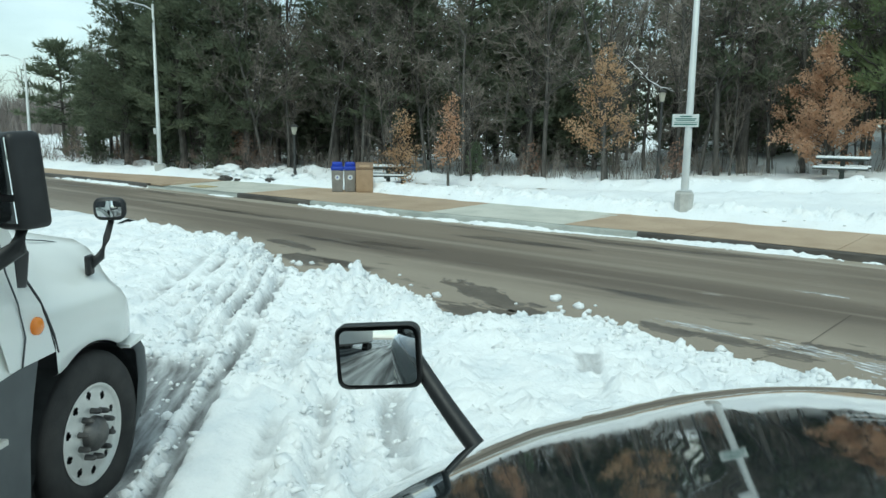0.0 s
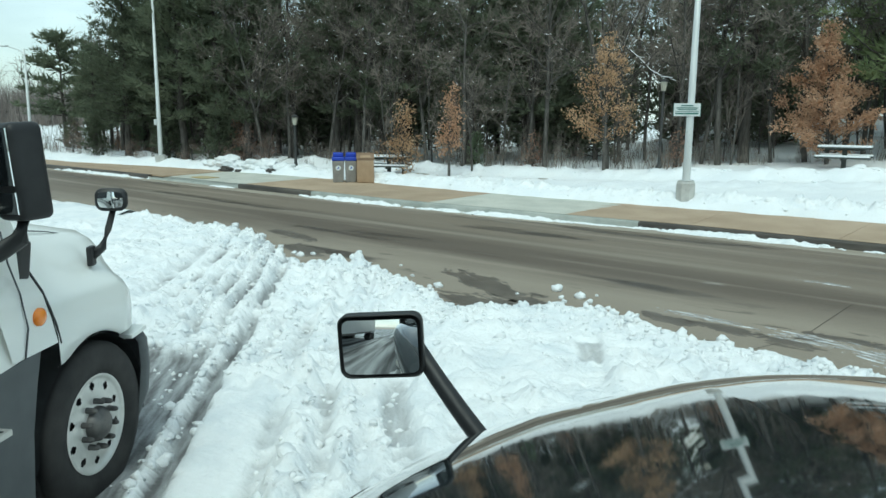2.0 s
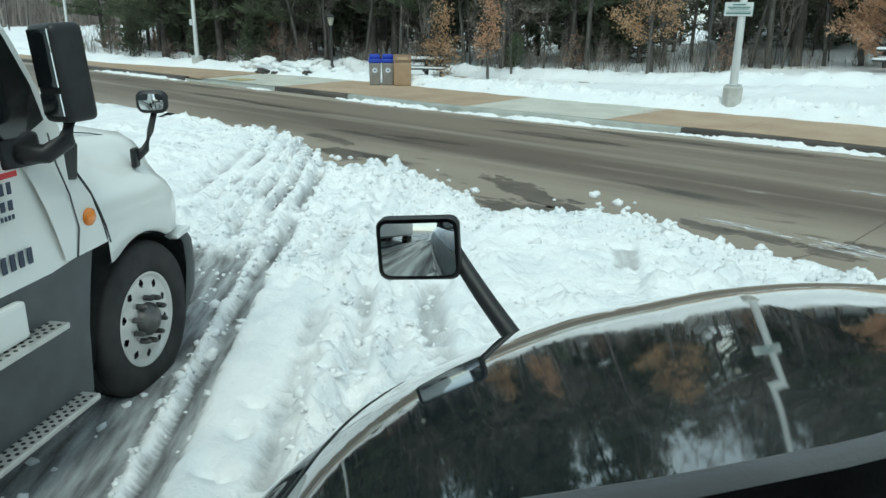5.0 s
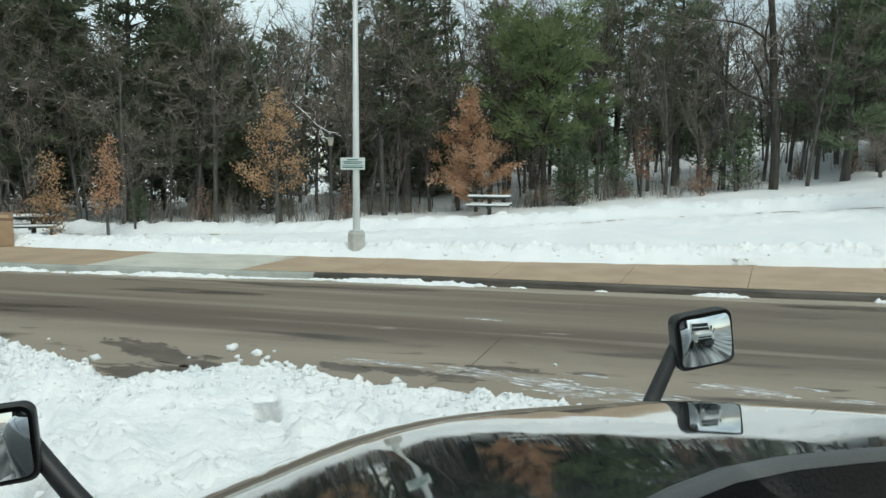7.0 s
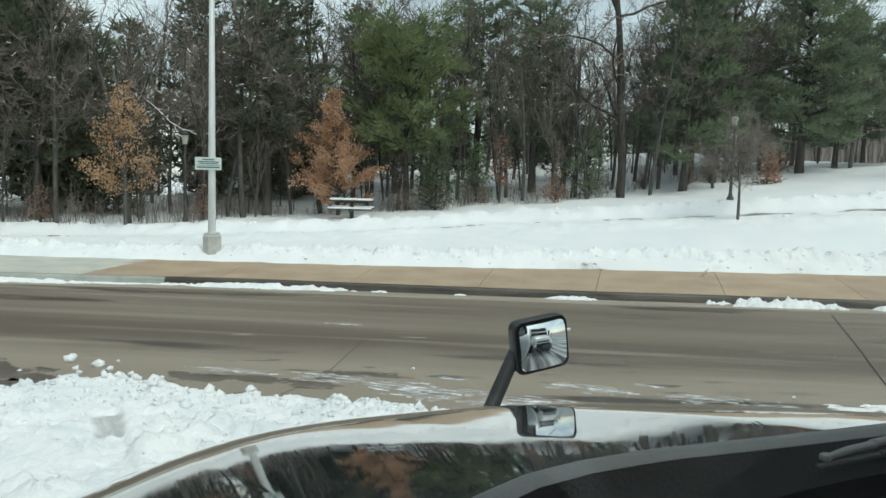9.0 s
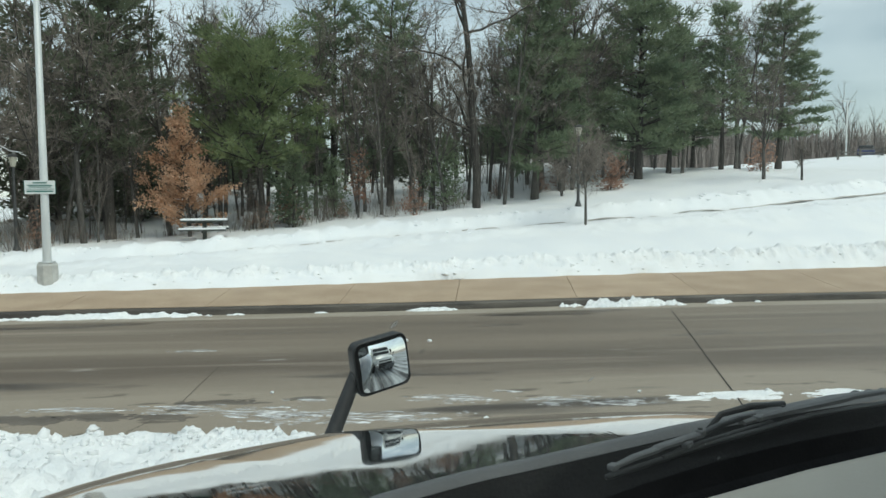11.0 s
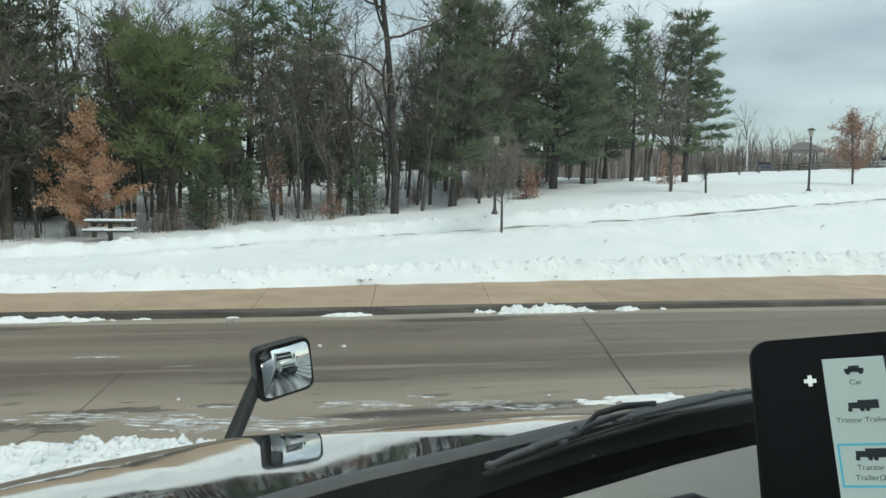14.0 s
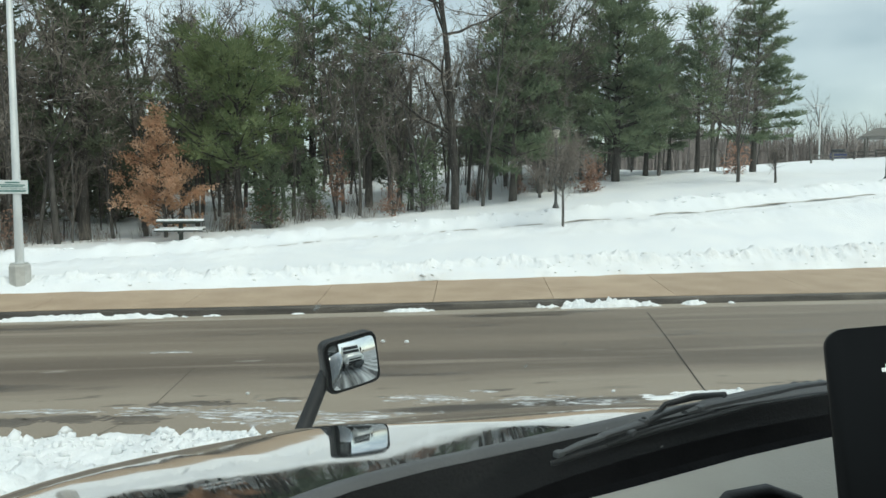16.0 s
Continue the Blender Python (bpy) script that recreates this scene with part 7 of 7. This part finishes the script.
arc = [(0.56, 0.36)] + [p for p in arc] + [(-0.70, 0.30)]
o = [b.verts.new((-0.05, v, z)) for v, z in arc]
i2 = [b.verts.new((-0.75, v, z)) for v, z in arc]
for k in range(len(arc) - 1):
    b.faces.new((o[k], o[k + 1], i2[k + 1], i2[k]))
b.faces.new([b.verts.new((-0.74, v, z)) for v, z in arc])
part("wheel_housing", b, M_BLACKPLASTIC, white, "black wheel housing")
bm = bmesh.new()
rows = []
for z, v0, v1, x in ((0.32, 0.44, 0.58, -0.05), (0.48, 0.50, 0.665, -0.012), (0.68, 0.53, 0.69, -0.004), (0.86, 0.52, 0.675, -0.008), (0.93, 0.48, 0.645, -0.03)):
    rows.append([bm.verts.new(p) for p in ((x - 0.03, v0, z), (x, v0 + 0.015, z), (x - 0.002, 0.6 * v0 + 0.4 * v1, z), (x - 0.03, v1 - 0.03, z), (x - 0.12, v1 + 0.03, z), (x - 0.4, v1 + 0.11, z), (WCX, v1 + 0.16, z))])
for r0, r1 in zip(rows, rows[1:]):
    for i in range(6):
        bm.faces.new((r0[i], r0[i + 1], r1[i + 1], r1[i]))
for i in range(6):
    if i < 5:
        bm.faces.new((rows[-1][i], rows[-1][i + 1], rows[-1][6])) if i < 4 else None
bmesh.ops.recalc_face_normals(bm, faces=bm.faces)
part("bumper", bm, M_GREYPLASTIC, white, "grey plastic bumper corner", True)
part("bumper_cap", box(0.10, 0.20, 0.03, (-0.06, 0.50, 0.945), 0.008, rot=Matrix.Rotation(radians(6), 4, "X")), M_WHITEPAINT, white, "white cap on the bumper")
# hood mirror on a stalk
mir = part("hood_mirror", rounded_plate(0.20, 0.148, 0.06, 0.052), M_BLACKPLASTIC, white, "black hood mirror on a stalk", True)
mir.matrix_local = pose(-0.02, 0.26, 1.90, 0, 0, 14)
gm = bmesh.new()
bmesh.ops.create_grid(gm, x_segments=6, y_segments=6, size=0.5)
for v in gm.verts:
    x, z = v.co.x, v.co.y
    v.co = (x * 0.158 * (1 - 0.5 * z * z), -0.004 - 0.010 * (1 - 2 * x * x - 2 * z * z), z * 0.106 * (1 - 0.5 * x * x))
part("mirror_glass", gm, M_MIRROR, mir, "convex mirror glass", True)
part("mirror_stalk", tube([(0.0, 0.04, -0.07), (-0.035, 0.02, -0.20), (-0.07, 0.0, -0.31), (-0.13, -0.03, -0.36)], [0.020, 0.022, 0.028, 0.034], 8), M_BLACKPLASTIC, mir, "black stalk", True)
part("mirror_foot", box(0.04, 0.09, 0.13, (-0.13, -0.04, -0.36), 0.015), M_BLACKPLASTIC, mir, "black foot")
# big door mirror
big = part("door_mirror", box(0.235, 0.17, 0.47, (0, 0, 0), 0.045, 4), M_BLACKPLASTIC, white, "large black door mirror", True)
big.matrix_local = pose(0.22, -0.92, 2.17, 0, 0, -26) @ pose(0, 0, 0, 3, -3, 0)
part("mirror_glass", box(0.185, 0.01, 0.27, (0.0, -0.083, 0.075), 0.0), M_MIRROR, big, "flat mirror glass")
part("mirror_glass", box(0.185, 0.01, 0.105, (0.0, -0.083, -0.145), 0.0), M_MIRROR, big, "small wide mirror glass")
part("mirror_arm", tube([(-0.02, 0.0, -0.2), (-0.04, -0.03, -0.33), (-0.13, -0.10, -0.39), (-0.21, -0.2, -0.37)], [0.045, 0.045, 0.05, 0.06], 10), M_BLACKPLASTIC, big, "thick black arm", True)
part("mirror_base", box(0.07, 0.22, 0.17, (-0.22, -0.2, -0.36), 0.03, 3), M_BLACKPLASTIC, big, "black mirror base", True)

# a third truck behind, seen only in the mirrors
behind = copy_thing(white, pose(5.6, 0.54, 0.0, 0, 0, 37))
behind["label"] = "white semi truck parked behind on the yard"


def trailer(m, mat, label):
    """A box trailer: body, front rail, landing gear and tail wheels."""
    root = thing("box_trailer", label, "trailer", m)
    part("body", box(2.55, 11.0, 2.7, (0, -5.5, 2.55), 0.03), mat, root, "ribbed box body")
    part("top_rail", box(2.58, 11.04, 0.10, (0, -5.5, 3.92), 0.02), M_ALU, root, "aluminium top rail")
    part("lower_rail", box(2.58, 11.04, 0.14, (0, -5.5, 1.22), 0.02), M_STEEL, root, "steel lower rail")
    for sx in (-0.8, 0.8):
        part("landing_leg", box(0.14, 0.14, 1.1, (sx, -2.4, 0.62), 0.01), M_STEEL, root)
        for py in (-9.2, -10.4):
            part("wheel", cone(0.5, 0.5, 0.5, (sx * 1.25, py, 0.52), 28, Matrix.Rotation(math.pi / 2, 4, "Y"), bevel=0.04), M_RUBBER, root)
    return root


M_TRAILER = material("white_trailer_skin", (0.62, 0.64, 0.64), 0.4, color2=(0.70, 0.71, 0.71), scale=2, stretch=(1, 8, 0.3), coat=0.2)
M_TRAILERDARK = material("dark_trailer_skin", (0.05, 0.055, 0.06), 0.4, color2=(0.08, 0.085, 0.09), scale=2, coat=0.3)
trailer(WT @ pose(WCX, -3.6, 0), M_TRAILER, "white box trailer behind the white truck")
trailer(CAB @ pose(0, -5.0, 0), M_TRAILERDARK, "dark box trailer behind the dark cab")
part("cab_shell", box(2.3, 0.05, 2.6, (0, -4.1, 1.9)), M_DARKPAINT, truck, "dark outer cab wall")
for sx in (-1, 1):
    part("cab_side", box(0.03, 1.6, 2.6, (sx * 1.16, -3.35, 1.85), 0.01), M_DARKPAINT, truck, "dark glossy outer cab side")
    part("tank", cone(0.32, 0.32, 1.5, (sx * 0.98, -3.0, 0.62), 24, Matrix.Rotation(math.pi / 2, 4, "X"), bevel=0.03), M_ALU, truck, "round aluminium fuel tank", True)

# ---- street furniture ----
M_TABLE = material("dark_green_table", (0.035, 0.042, 0.036), 0.6, color2=(0.06, 0.068, 0.058), scale=6, bump=0.2, bump_scale=80)
M_LAMPPOST = material("dark_lamp_post", (0.05, 0.052, 0.052), 0.5, metal=0.3, color2=(0.085, 0.085, 0.082), scale=5, stretch=(1, 1, 0.3))
M_LANTERN = material("lantern_glass", (0.40, 0.385, 0.31), 0.35, color2=(0.48, 0.46, 0.38), scale=6)
M_BINTAN = material("tan_bin_plastic", (0.33, 0.225, 0.135), 0.6, color2=(0.38, 0.265, 0.165), scale=4, bump=0.2, bump_scale=60)
M_BINBROWN = material("brown_bin_lid", (0.20, 0.13, 0.08), 0.6, color2=(0.24, 0.16, 0.10), scale=4, bump=0.2, bump_scale=60)
M_BINGREY = material("grey_bin_plastic", (0.20, 0.19, 0.175), 0.6, color2=(0.25, 0.235, 0.215), scale=4, bump=0.2, bump_scale=60)
M_BINBLUE = material("blue_bin_lid", (0.012, 0.04, 0.36), 0.5, color2=(0.018, 0.055, 0.44), scale=4)
M_SIGN = material("pale_sign", (0.62, 0.66, 0.66), 0.5, color2=(0.70, 0.73, 0.72), scale=8)
M_SIGNGREEN = material("green_print", (0.05, 0.17, 0.15), 0.5, color2=(0.07, 0.20, 0.17), scale=10)


def street_light(x, y, z, height, label, armturn, collar=0.0):
    root = thing("street_light", label, "street light", pose(x, y, z), "street lights")
    part("footing", lathe([(-0.4, 0.25), (0.38, 0.25), (0.43, 0.22), (0.44, 0.1)], 8, "Z"), M_CONC, root, "octagonal concrete footing")
    part("pole", lathe([(0.42, 0.105), (0.5, 0.10), (height, 0.052), (height + 0.02, 0.001)], 20, "Z"), M_GALV, root, "tapered galvanised pole", True)
    part("base_plate", box(0.30, 0.30, 0.03, (0, 0, 0.455), 0.006), M_GALV, root)
    a = radians(armturn)
    dx, dy = math.cos(a), math.sin(a)
    part("arm", tube([(0, 0, height - 0.25), (0.5 * dx, 0.5 * dy, height - 0.02), (1.6 * dx, 1.6 * dy, height + 0.22)], [0.035, 0.03, 0.025], 8), M_GALV, root, "lamp arm", True)
    part("lamp_head", box(0.55, 0.2, 0.09, (1.85 * dx, 1.85 * dy, height + 0.24), 0.03, 3, rot=Matrix.Rotation(a, 4, "Z")), M_GALV, root, "flat lamp head", True)
    if collar:
        part("junction_box", box(0.22, 0.16, 0.26, (-0.08, -0.06, collar), 0.02), M_GALV, root, "grey junction box")
    return root


sl = street_light(-7.42, 18.92, 0.46, 9.0, "tall galvanised street light with a small sign on its pole", 200)
sg = part("sign", box(0.66, 0.012, 0.32, (-0.05, -0.115, 2.25), 0.004, rot=Matrix.Rotation(radians(14), 4, "Z")), M_SIGN, sl, "pale sign plate with green print")
for k, (w, dz, h) in enumerate(((0.30, 0.105, 0.028), (0.52, 0.045, 0.024), (0.46, 0.005, 0.020), (0.58, -0.045, 0.012), (0.56, -0.095, 0.034))):
    part("print_bar", box(w, 0.006, h, (-0.047, -0.1235, 2.25 + dz), 0.0, rot=Matrix.Rotation(radians(14), 4, "Z")), M_SIGNGREEN, sg)
for dx, dz in ((-0.33, 0.0), (0.33, 0.0)):
    part("sign_edge", box(0.012, 0.016, 0.32, (-0.05 + dx * math.cos(radians(14)), -0.115 + dx * math.sin(radians(14)), 2.25), rot=Matrix.Rotation(radians(14), 4, "Z")), M_SIGNGREEN, sg)
street_light(-31.3, 18.0, 0.22, 7.37, "tall galvanised street light beside the pavement", 190, 1.9)
street_light(-46.4, 18.6, 0.15, 5.9, "far street light down the street", 190)


def post_lamp(x, y, height, label, z=None):
    root = thing("post_lamp", label, "lamp", pose(x, y, land(x, y) - 0.06 if z is None else z), "path lamps")
    part("post", lathe([(0.0, 0.15), (0.10, 0.14), (0.25, 0.075), (0.34, 0.06), (height - 0.45, 0.045), (height - 0.42, 0.07), (height - 0.40, 0.05)], 14, "Z"), M_LAMPPOST, root, "dark metal post with a flared base", True)
    part("lantern", lathe([(height - 0.42, 0.06), (height - 0.38, 0.085), (height - 0.10, 0.14), (height - 0.08, 0.10)], 8, "Z"), M_LANTERN, root, "pale tapered lantern")
    part("cap", lathe([(height - 0.085, 0.19), (height - 0.06, 0.20), (height - 0.03, 0.16), (height + 0.03, 0.03), (height + 0.035, 0.001)], 8, "Z"), M_LAMPPOST, root, "dark lantern cap")
    return root


post_lamp(-11.35, 26.26, 3.3, "dark park lamp post at the wood's edge")
post_lamp(8.57, 28.97, 3.25, "dark park lamp post beside the snowy footpath")
post_lamp(26.2, 33.15, 3.25, "dark park lamp post on the open snowfield")
post_lamp(-25.5, 20.95, 2.3, "dark park lamp post among the pines")


def snow_slab(sx, sy, sz, at):
    return box(sx, sy, sz, at, min(sz * 0.48, 0.03), 3)


def picnic_table(x, y, turn, label):
    root = thing("picnic_table", label, "table", pose(x, y, land(x, y) - 0.08, 0, 0, turn), "picnic tables")
    for k in range(5):
        part("top_plank", box(1.58, 0.14, 0.045, (0, -0.30 + 0.15 * k, 0.76), 0.006), M_TABLE, root)
    for s in (-1, 1):
        for k in range(2):
            part("seat_plank", box(1.58, 0.125, 0.045, (0, s * (0.66 + 0.135 * k), 0.46), 0.006), M_TABLE, root)
        part("bench_arm", box(0.07, 0.75, 0.07, (0, s * 0.42, 0.40), 0.01), M_TABLE, root)
        part("seat_snow", snow_slab(1.57, 0.25, 0.06, (0, s * 0.73, 0.512)), M_SNOW, root, "snow on the bench", True)
    part("pedestal", box(0.14, 0.14, 0.80, (0, 0, 0.36), 0.01), M_TABLE, root, "square pedestal")
    part("cross_beam", box(1.2, 0.09, 0.06, (0, 0, 0.71), 0.01), M_TABLE, root)
    part("top_snow", snow_slab(1.56, 0.73, 0.07, (0, 0, 0.815)), M_SNOW, root, "snow on the table top", True)
    return root


picnic_table(-5.50, 27.45, 6, "dark green picnic table topped with snow")
picnic_table(-19.75, 20.75, 35, "dark picnic table half hidden behind the bins")


def recycling_bin(x, y, turn):
    root = thing("recycling_bin", "grey recycling bin with a blue lid on the pavement", "bin", pose(x, y, walk_z(x, y), 0, 0, turn), "waste bins")
    b = box(0.46, 0.50, 0.86, (0, 0, 0.43), 0.05, 3)
    for v in b.verts:
        k = 0.88 + 0.12 * v.co.z / 0.86
        v.co.x *= k
        v.co.y *= k
    part("body", b, M_BINGREY, root, "grey plastic body", True)
    part("lid", box(0.49, 0.53, 0.15, (0, 0, 0.935), 0.04, 3), M_BINBLUE, root, "bright blue lid", True)
    part("lid_flap", box(0.40, 0.40, 0.18, (0, 0.05, 1.09), 0.05, 3), M_BINBLUE, root, "blue hooded opening", True)
    dec = part("decal", cone(0.10, 0.10, 0.008, (0, -0.250, 0.58), 24, Matrix.Rotation(math.pi / 2, 4, "X")), M_SIGN, root, "pale round decal")
    part("decal_mark", cone(0.055, 0.055, 0.006, (0, -0.2565, 0.58), 3, Matrix.Rotation(math.pi / 2, 4, "X")), M_BINBLUE, dec)
    return root


b1 = recycling_bin(-19.55, 17.95, 48)
b1.scale = (0.9, 0.9, 0.88)
copy_thing(b1, pose(-19.24, 18.27, walk_z(-19.24, 18.27), 0, 0, 48))
tan = thing("litter_bin", "tan litter bin with a brown hooded lid", "bin", pose(-18.84, 18.57, walk_z(-18.84, 18.57), 0, 0, 48) @ Matrix.Diagonal((0.9, 0.9, 0.86, 1)), "waste bins")
b = box(0.66, 0.70, 0.92, (0, 0, 0.46), 0.05, 3)
part("body", b, M_BINTAN, tan, "tan plastic body", True)
bm = bmesh.new()
sec = [(-0.35, 0.92), (-0.35, 1.0), (-0.22, 1.13), (-0.05, 1.20), (0.15, 1.20), (0.30, 1.12), (0.36, 1.0), (0.36, 0.92)]
l1 = [bm.verts.new((-0.34, v, z)) for v, z in sec]
l2 = [bm.verts.new((0.34, v, z)) for v, z in sec]
for i in range(len(sec) - 1):
    bm.faces.new((l1[i], l1[i + 1], l2[i + 1], l2[i]))
bm.faces.new(l1)
bm.faces.new(l2[::-1])
bmesh.ops.recalc_face_normals(bm, faces=bm.faces)
part("lid", bm, M_BINBROWN, tan, "brown hooded lid")
part("flap", box(0.40, 0.02, 0.14, (0, -0.30, 1.06), 0.005, rot=Matrix.Rotation(radians(-48), 4, "X")), M_BINTAN, tan, "swing flap")

# snow heaps beside the ramp down the street
for k, (x, y, s) in enumerate(((-28.0, 18.5, 0.60), (-27.2, 18.7, 0.85), (-26.35, 18.9, 0.70), (-25.55, 18.95, 0.95), (-24.8, 19.1, 0.80), (-24.0, 19.15, 0.70), (-22.9, 19.3, 0.65), (-21.4, 19.5, 0.60))):
    bm = bmesh.new()
    bmesh.ops.create_icosphere(bm, subdivisions=4, radius=0.7)
    for v in bm.verts:
        kk = 1 + 0.42 * noise.fractal(v.co * 2.2 + Vector((k * 3.1, 0, 0)), 0.8, 2.0, 5)
        v.co = Vector((v.co.x * kk * 1.2, v.co.y * kk, v.co.z * kk * 0.55))
    me = bpy.data.meshes.new("snow_heap")
    bm.to_mesh(me)
    bm.free()
    me.materials.append(M_SNOWROUGH)
    me.shade_smooth()
    ob = new("snow_heap", me)
    ob.matrix_world = pose(x, y, land(x, y) - 0.05, 0, 0, 40 * k) @ Matrix.Scale(s * 0.8, 4)
    tagged(ob, "ploughed heap of snow behind the pavement", "snow heap", "snow heaps")
# dark frozen clods torn up by the plough, and the yellow plate at the ramp
M_DIRT = material("frozen_dirt", (0.035, 0.032, 0.029), 0.9, color2=(0.11, 0.10, 0.09), scale=9, bump=0.6, bump_scale=40)
for k, (x, y, turn, s) in enumerate(((-26.5, 18.15, 20, 0.30), (-24.35, 18.75, -15, 0.34), (-25.9, 18.3, 60, 0.16))):
    bm = bmesh.new()
    bmesh.ops.create_icosphere(bm, subdivisions=3, radius=1.0)
    for v in bm.verts:
        kk = 1 + 0.5 * noise.fractal(v.co * 1.9 + Vector((k * 5.3, 2, 0)), 0.9, 2.0, 4)
        v.co = Vector((v.co.x * kk, v.co.y * kk * 0.6, v.co.z * kk * 0.42))
    me = bpy.data.meshes.new("dirt_clod")
    bm.to_mesh(me)
    bm.free()
    me.materials.append(M_DIRT)
    ob = new("dirt_clod", me)
    ob.matrix_world = pose(x, y, walk_z(x, y) + s * 0.25, 0, 0, turn) @ Matrix.Scale(s, 4)
    tagged(ob, "dark clod of frozen dirt beside the snow heap", "clod", "dirt clods")
M_TACTILE = material("worn_yellow_plate", (0.42, 0.30, 0.07), 0.8, color2=(0.48, 0.43, 0.32), scale=6, bump=0.5, bump_scale=60)
plate = new("tactile_plate", mesh_of("tactile_plate", [], [], M_TACTILE))
bm = box(0.95, 0.62, 0.02, (0, 0, 0.0), 0.004)
for i in range(12):
    for j in range(8):
        cone(0.016, 0.010, 0.008, (-0.42 + 0.076 * i, -0.26 + 0.075 * j, 0.013), 6, bm=bm)
bm.to_mesh(plate.data)
bm.free()
plate.matrix_world = pose(-24.9, 16.05, walk_z(-24.9, 16.05) - 0.022, 0, 0, 2)
tagged(plate, "worn yellow tactile plate let into the ramp", "paving", kind="structure")

# picnic shelter and fence on the hill
M_SHELTER = material("grey_timber", (0.10, 0.095, 0.085), 0.8, color2=(0.16, 0.15, 0.13), scale=5, bump=0.2, bump_scale=40)
M_SHELTERROOF = material("grey_roof", (0.13, 0.125, 0.112), 0.7, color2=(0.18, 0.172, 0.155), scale=3, bump=0.2, bump_scale=30)
SX, SY = 49.25, 63.5
SZ = land(SX, SY)
shelter = thing("picnic_shelter", "open picnic shelter with a snowy hipped roof", "shelter", pose(SX, SY, SZ - 0.05, 0, 0, -30) @ Matrix.Diagonal((0.50, 0.50, 0.98, 1)))
for px in (-2.2, 2.2):
    for py in (-1.7, 1.7):
        part("post", box(0.25, 0.25, 2.0, (px, py, 1.0), 0.02), M_SHELTER, shelter)
roof = bmesh.new()
c4 = [roof.verts.new(p) for p in ((-3.4, -2.8, 1.75), (3.4, -2.8, 1.75), (3.4, 2.8, 1.75), (-3.4, 2.8, 1.75))]
c5 = [roof.verts.new(p) for p in ((-3.4, -2.8, 1.9), (3.4, -2.8, 1.9), (3.4, 2.8, 1.9), (-3.4, 2.8, 1.9))]
t2 = [roof.verts.new(p) for p in ((-0.8, 0, 2.72), (0.8, 0, 2.72))]
for i in range(4):
    roof.faces.new((c4[i], c4[(i + 1) % 4], c5[(i + 1) % 4], c5[i]))
roof.faces.new((c5[0], c5[1], t2[1], t2[0])), roof.faces.new((c5[2], c5[3], t2[0], t2[1])), roof.faces.new((c5[1], c5[2], t2[1])), roof.faces.new((c5[3], c5[0], t2[0])), roof.faces.new(c4[::-1])
bmesh.ops.recalc_face_normals(roof, faces=roof.faces)
part("roof", roof, M_SHELTERROOF, shelter, "grey hipped roof")
part("roof_snow", mesh_of("roof_snow", [(3.42, -2.7, 1.94), (3.42, 2.7, 1.94), (0.85, 0.05, 2.77), (0.85, -0.02, 2.77)], [(0, 1, 2, 3)], M_SNOW), None, shelter, "snow lying on one slope")
fence = thing("rail_fence", "low grey timber rail fence on the hill", "fence", pose(47.0, 62.0, 0))
for k in range(10):
    x, y = -3.5 + 2.0 * k, 1.5 - 1.0 * k * 0.25 + 1.5
    part("post", box(0.15, 0.15, 0.9, (x, y, land(47 + x, 62 + y) + 0.3), 0.01), M_SHELTER, fence)
    if k < 9:
        zz = land(47 + x + 1, 62 + y - 0.12)
        for h in (0.3, 0.62):
            part("rail", box(2.05, 0.08, 0.12, (x + 1.0, y - 0.125, zz + h), 0.01, rot=Matrix.Rotation(-0.125, 4, "Z")), M_SHELTER, fence)
far_pole = thing("street_light", "slim far lamp pole beyond the hill", "street light", pose(50.8, 74.6, land(50.8, 74.6) - 0.2), "street lights")
part("pole", lathe([(0, 0.09), (6.0, 0.05), (6.01, 0.001)], 8, "Z"), M_GALV, far_pole, "", True)
part("lamp_head", box(1.4, 0.2, 0.1, (0, 0, 6.0), 0.02), M_GALV, far_pole)


def parked_car(x, y, turn, mat, label):
    root = thing("car", label, "car", pose(x, y, land(x, y) - 0.02, 0, 0, turn))
    b = box(4.3, 1.75, 0.62, (0, 0, 0.62), 0.16, 3)
    part("body", b, mat, root, "", True)
    c = box(2.2, 1.55, 0.55, (-0.15, 0, 1.12), 0.16, 3)
    for v in c.verts:
        if v.co.z > 1.15:
            v.co.x = -0.15 + (v.co.x + 0.15) * 0.75
    part("cabin", c, M_DARKGLASS, root, "dark windows", True)
    for px in (-1.35, 1.35):
        for py in (-0.8, 0.8):
            part("wheel", cone(0.32, 0.32, 0.2, (px, py, 0.32), 20, Matrix.Rotation(math.pi / 2, 4, "X"), bevel=0.03), M_RUBBER, root)
    return root


M_CARBLUE = material("dark_blue_paint", (0.02, 0.03, 0.10), 0.3, color2=(0.03, 0.04, 0.12), scale=3, coat=0.6)
M_CARGREY = material("silver_paint", (0.35, 0.36, 0.36), 0.35, metal=0.5, color2=(0.42, 0.43, 0.43), scale=3, coat=0.6)
parked_car(58.0, 81.6, 55, M_CARBLUE, "small dark blue car beyond the hill")
parked_car(62.0, 66.0, 20, M_CARGREY, "silver car parked beyond the hill")
